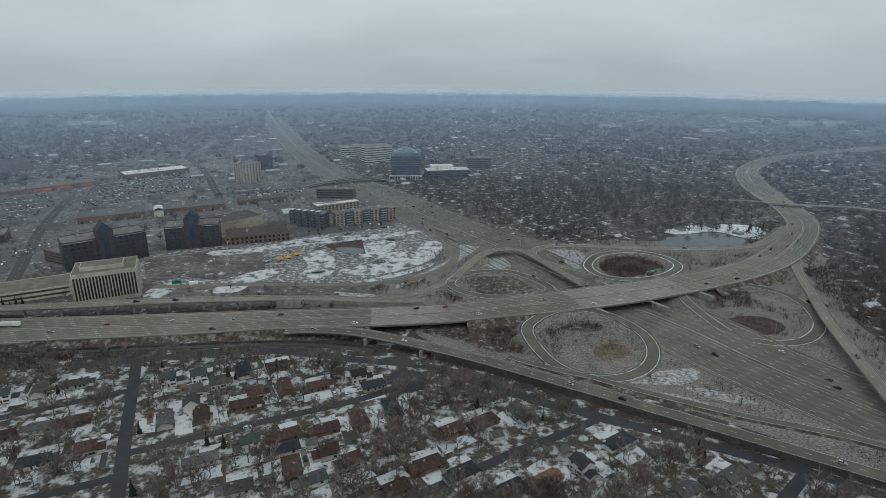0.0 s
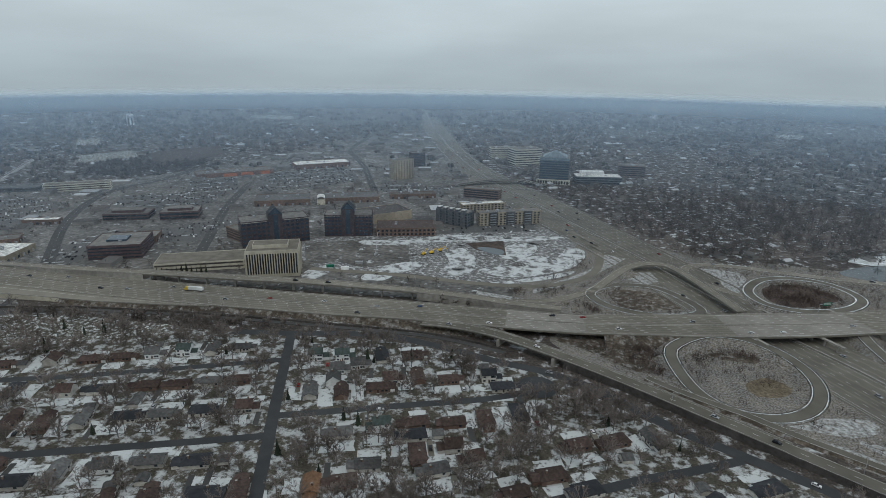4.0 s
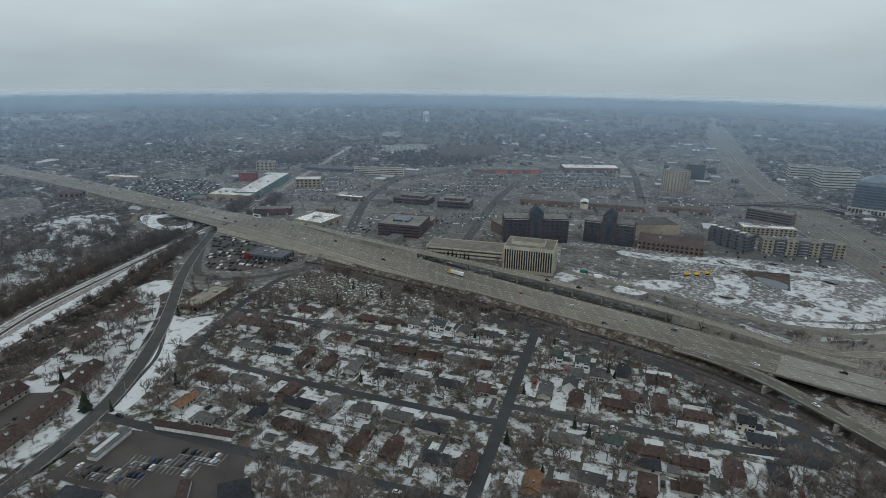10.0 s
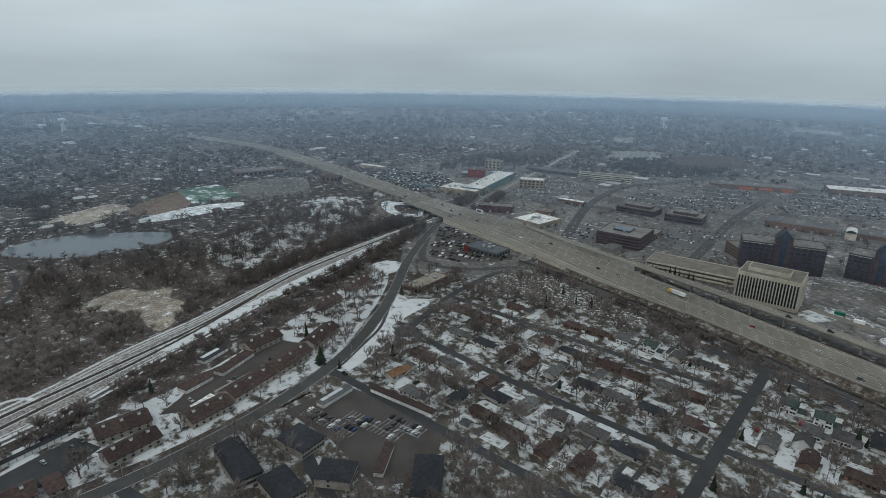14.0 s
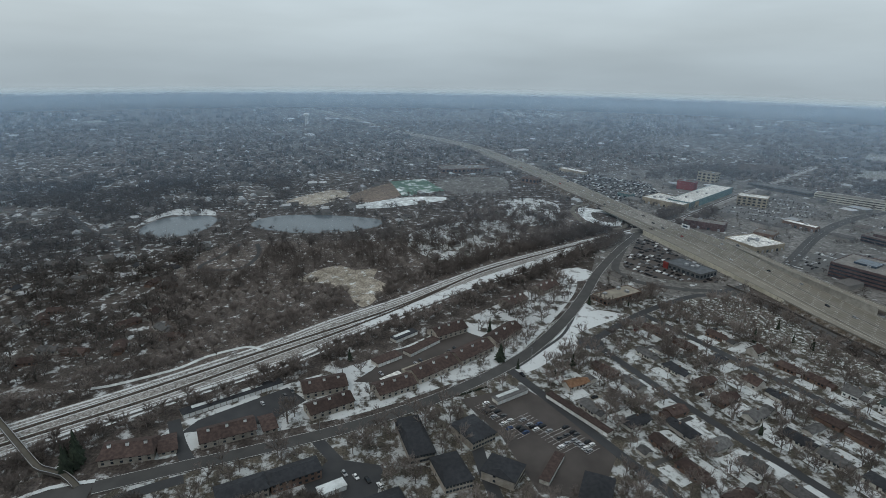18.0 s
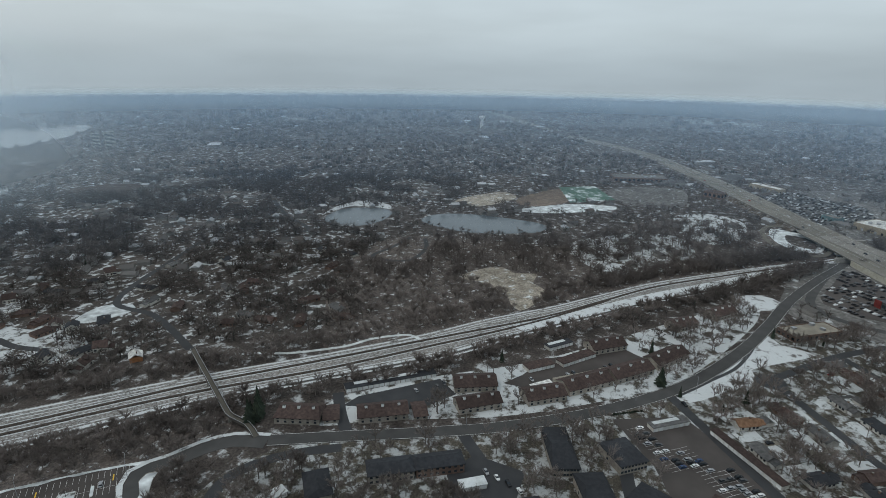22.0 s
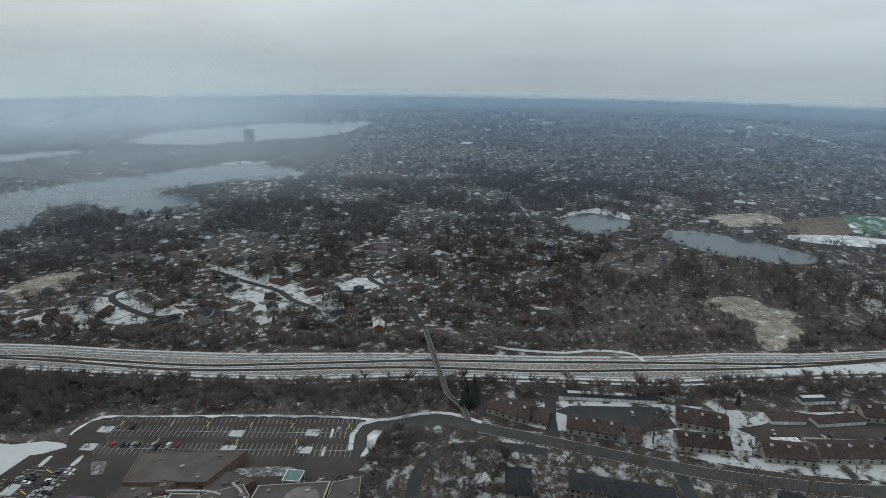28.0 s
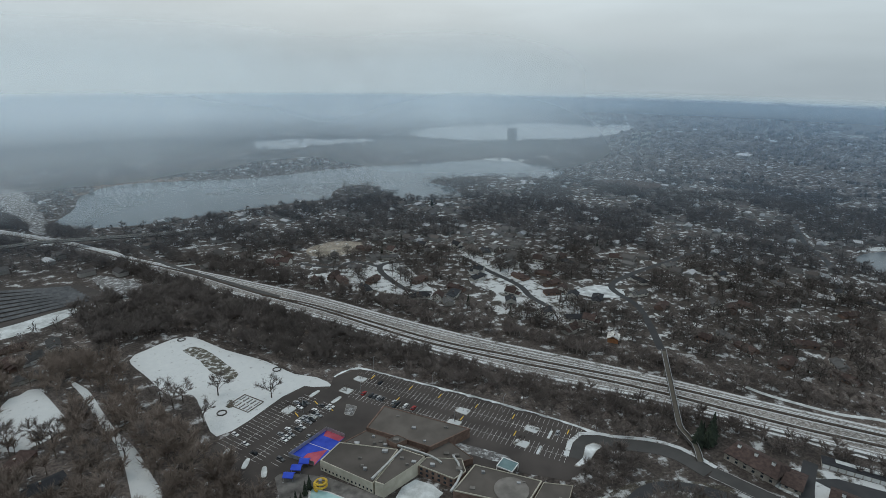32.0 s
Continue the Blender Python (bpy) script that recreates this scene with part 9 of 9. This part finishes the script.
def house_stuff(spots, name, label, big=1.0):
    r = random.Random(len(spots))
    walls, roofs = Shape(), Shape()
    for x, y in spots:
        a, L, D = r.choice((0.4, 1.97)) + r.uniform(-0.1, 0.1), r.uniform(9, 15) * big, r.uniform(7, 9.5) * big
        h = 3.0 * r.uniform(0.9, 1.5) * big ** 0.4
        c, s = math.cos(a), math.sin(a)
        q = lambda u, v, z: (x + u * c - v * s, y + u * s + v * c, z)
        rise = r.uniform(1.6, 3.0) if big < 1.5 else 0.4
        walls.add([q(-L / 2, -D / 2, 0), q(L / 2, -D / 2, 0), q(L / 2, D / 2, 0), q(-L / 2, D / 2, 0), q(-L / 2, -D / 2, h), q(L / 2, -D / 2, h), q(L / 2, D / 2, h), q(-L / 2, D / 2, h)], [(0, 1, 5, 4), (1, 2, 6, 5), (2, 3, 7, 6), (3, 0, 4, 7)])
        roofs.add([q(-L / 2 - 0.4, -D / 2 - 0.4, h), q(L / 2 + 0.4, -D / 2 - 0.4, h), q(L / 2 + 0.4, D / 2 + 0.4, h), q(-L / 2 - 0.4, D / 2 + 0.4, h), q(-L / 2, 0, h + rise), q(L / 2, 0, h + rise)], [(0, 1, 5, 4), (2, 3, 4, 5), (1, 2, 5), (3, 0, 4)])
    tagged(part(name + "_walls", walls, M_FARWALL), label + ": walls", "houses", kind="stuff")
    tagged(part(name + "_roofs", roofs, M_FARROOF), label + ": roofs, some white with snow", "roofs", kind="stuff")


house_stuff([(130, 868), (146, 830), (183, 889), (161, 681), (179, 667), (142, 779), (113, 908), (212, 713), (171, 764), (199, 821), (146, 917), (204, 756), (141, 686)], "northern_houses", "small houses among the northern woods")
house_stuff([(-678, 87), (-652, 96), (-666, 112), (-635, 119), (-595, 85), (-619, 76), (-648, 138), (-626, 145), (-632, 43), (-658, 35), (-757, 199), (-743, 210), (-800, 172), (-760, 159), (-789, 237), (-724, 16), (-744, 26)], "woodland_houses", "small houses among the woods by the railway")
house_stuff([(-1884, -75), (-1870, 40), (-1919, 60), (-1780, -40), (-1735, 100), (-1785, 265), (-1775, 300), (-1994, -70), (-2036, -130), (-1944, -250), (-1836, -323), (-1772, -276), (-1352, 320), (-1082, 208), (-1174, 330), (-395, 1900), (-330, 1880), (-270, 1820), (-240, 1790)], "freeway_halls", "white-roofed halls along the far freeway", 3.4)
house_stuff([p for p in sprinkle(SUBURB, 26) if math.hypot(*p) > 560], "wooded_suburb_houses", "small houses of the wooded suburb")
hs_spots = [p for p in far_field(520, 1500, 40, 0.0) if noise.noise(Vector((p[0] * 0.004, p[1] * 0.004, 7))) > -0.15]
house_stuff(hs_spots, "suburb_houses", "small suburban houses")
house_stuff([p for p in far_field(1500, 3200, 82, 0.2) if noise.noise(Vector((p[0] * 0.002, p[1] * 0.002, 9))) > -0.1], "distant_houses", "distant suburban houses", 1.3)
house_stuff([p for p in far_field(1250, 3850, 200, 1.0) if noise.noise(Vector((p[0] * 0.0012, p[1] * 0.0012, 12))) > 0.05], "distant_halls", "distant flat-roofed halls", 3.2)
scatter("commercial_trees", FAR, median_trees + sprinkle(CITY, 21, rough=0.02), M_FARWOOD, "bare trees along commercial streets", 0.4, 0.8)
scatter("belt_woods", FAR, sprinkle([(-990, 470), (-1080, 523), (-1153, 663), (-1128, 853), (-959, 715), (-1014, 635)], 8.5) + sprinkle([(-975, 883), (-945, 1015), (-838, 1097), (-711, 949), (-777, 850), (-891, 806)], 9), M_FARWOOD, "belt of bare woods behind the factories", 0.7, 1.2)
house_stuff([p for p in sprinkle(CITY, 62) if math.hypot(*p) > 600], "commercial_halls", "low commercial halls", 1.9)


# ---- winter haze put into tinted see-through sheets ----
def haze_sheet(name, r, low, top, alpha, label, tint=(0.41, 0.52, 0.63), a0=0.0, a1=360.0, patchy=0.0, steps=64):
    m = bpy.data.materials.new("haze_sheet_tint")
    m.use_nodes = True
    n, l = m.node_tree.nodes, m.node_tree.links
    n.remove(n["Principled BSDF"])
    out = n["Material Output"]
    geo = n.new("ShaderNodeNewGeometry")
    sep = n.new("ShaderNodeSeparateXYZ")
    l.new(geo.outputs["Position"], sep.inputs[0])
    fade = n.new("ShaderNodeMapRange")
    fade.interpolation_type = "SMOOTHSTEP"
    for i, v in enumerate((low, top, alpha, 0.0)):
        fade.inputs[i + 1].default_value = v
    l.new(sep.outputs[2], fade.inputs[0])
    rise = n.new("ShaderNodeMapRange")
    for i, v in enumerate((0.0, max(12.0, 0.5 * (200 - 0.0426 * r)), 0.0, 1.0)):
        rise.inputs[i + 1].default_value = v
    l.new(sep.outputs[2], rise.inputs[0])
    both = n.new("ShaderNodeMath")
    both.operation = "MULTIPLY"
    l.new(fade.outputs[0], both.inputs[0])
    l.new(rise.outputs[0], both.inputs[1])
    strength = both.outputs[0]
    if patchy:
        t = n.new("ShaderNodeTexNoise")
        t.inputs["Scale"].default_value, t.inputs["Detail"].default_value = patchy, 4
        l.new(geo.outputs["Position"], t.inputs["Vector"])
        mr = n.new("ShaderNodeMapRange")
        mr.inputs[1].default_value, mr.inputs[2].default_value = 0.15, 0.48
        l.new(t.outputs[0], mr.inputs[0])
        mu = n.new("ShaderNodeMath")
        mu.operation = "MULTIPLY"
        l.new(strength, mu.inputs[0])
        l.new(mr.outputs[0], mu.inputs[1])
        strength = mu.outputs[0]
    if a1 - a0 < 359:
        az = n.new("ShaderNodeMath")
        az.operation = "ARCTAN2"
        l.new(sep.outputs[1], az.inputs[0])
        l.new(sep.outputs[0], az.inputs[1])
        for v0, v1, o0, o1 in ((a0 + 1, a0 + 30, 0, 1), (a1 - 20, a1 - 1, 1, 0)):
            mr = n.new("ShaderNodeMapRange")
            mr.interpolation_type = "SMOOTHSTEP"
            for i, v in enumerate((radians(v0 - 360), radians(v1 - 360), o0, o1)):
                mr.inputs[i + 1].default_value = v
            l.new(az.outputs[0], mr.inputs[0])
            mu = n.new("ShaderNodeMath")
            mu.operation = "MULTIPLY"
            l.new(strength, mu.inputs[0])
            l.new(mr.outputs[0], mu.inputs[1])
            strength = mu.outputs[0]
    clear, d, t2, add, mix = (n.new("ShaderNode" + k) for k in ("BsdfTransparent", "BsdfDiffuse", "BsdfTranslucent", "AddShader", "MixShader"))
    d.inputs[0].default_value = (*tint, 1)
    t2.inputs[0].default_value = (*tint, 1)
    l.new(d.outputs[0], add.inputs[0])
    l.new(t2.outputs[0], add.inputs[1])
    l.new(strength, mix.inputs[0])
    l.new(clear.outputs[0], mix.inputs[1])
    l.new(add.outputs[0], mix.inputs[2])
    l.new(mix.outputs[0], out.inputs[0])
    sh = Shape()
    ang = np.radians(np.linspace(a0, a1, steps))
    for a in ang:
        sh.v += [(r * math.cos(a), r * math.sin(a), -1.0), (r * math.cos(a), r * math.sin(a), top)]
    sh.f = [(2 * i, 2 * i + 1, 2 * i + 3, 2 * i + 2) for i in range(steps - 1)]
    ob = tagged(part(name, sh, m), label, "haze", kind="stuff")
    return ob


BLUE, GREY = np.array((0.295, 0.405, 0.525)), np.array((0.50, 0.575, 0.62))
# Ring sheets whose tint and alpha stand in for haze growing with distance
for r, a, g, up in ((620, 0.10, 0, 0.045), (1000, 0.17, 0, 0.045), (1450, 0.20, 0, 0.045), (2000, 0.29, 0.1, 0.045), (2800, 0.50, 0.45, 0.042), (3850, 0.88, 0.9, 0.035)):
    haze_sheet("haze", r, 200 - 0.0525 * r, 200 - up * r, a, "see-through tinted ring sheet standing in for blue-grey winter haze", BLUE + (GREY - BLUE) * g)
# Patchy arc sheets tinted grey in place of mist towards the lakes
haze_sheet("mist_bank", 860, 60, 270, 0.40, "see-through grey sheet standing in for thin mist over the lake shore", (0.58, 0.635, 0.655), 208, 318, 0.0013)
haze_sheet("mist_bank", 1650, 170, 345, 0.97, "see-through grey sheet standing in for drifting mist over the lakes", (0.60, 0.645, 0.66), 218, 318, 0.0011)
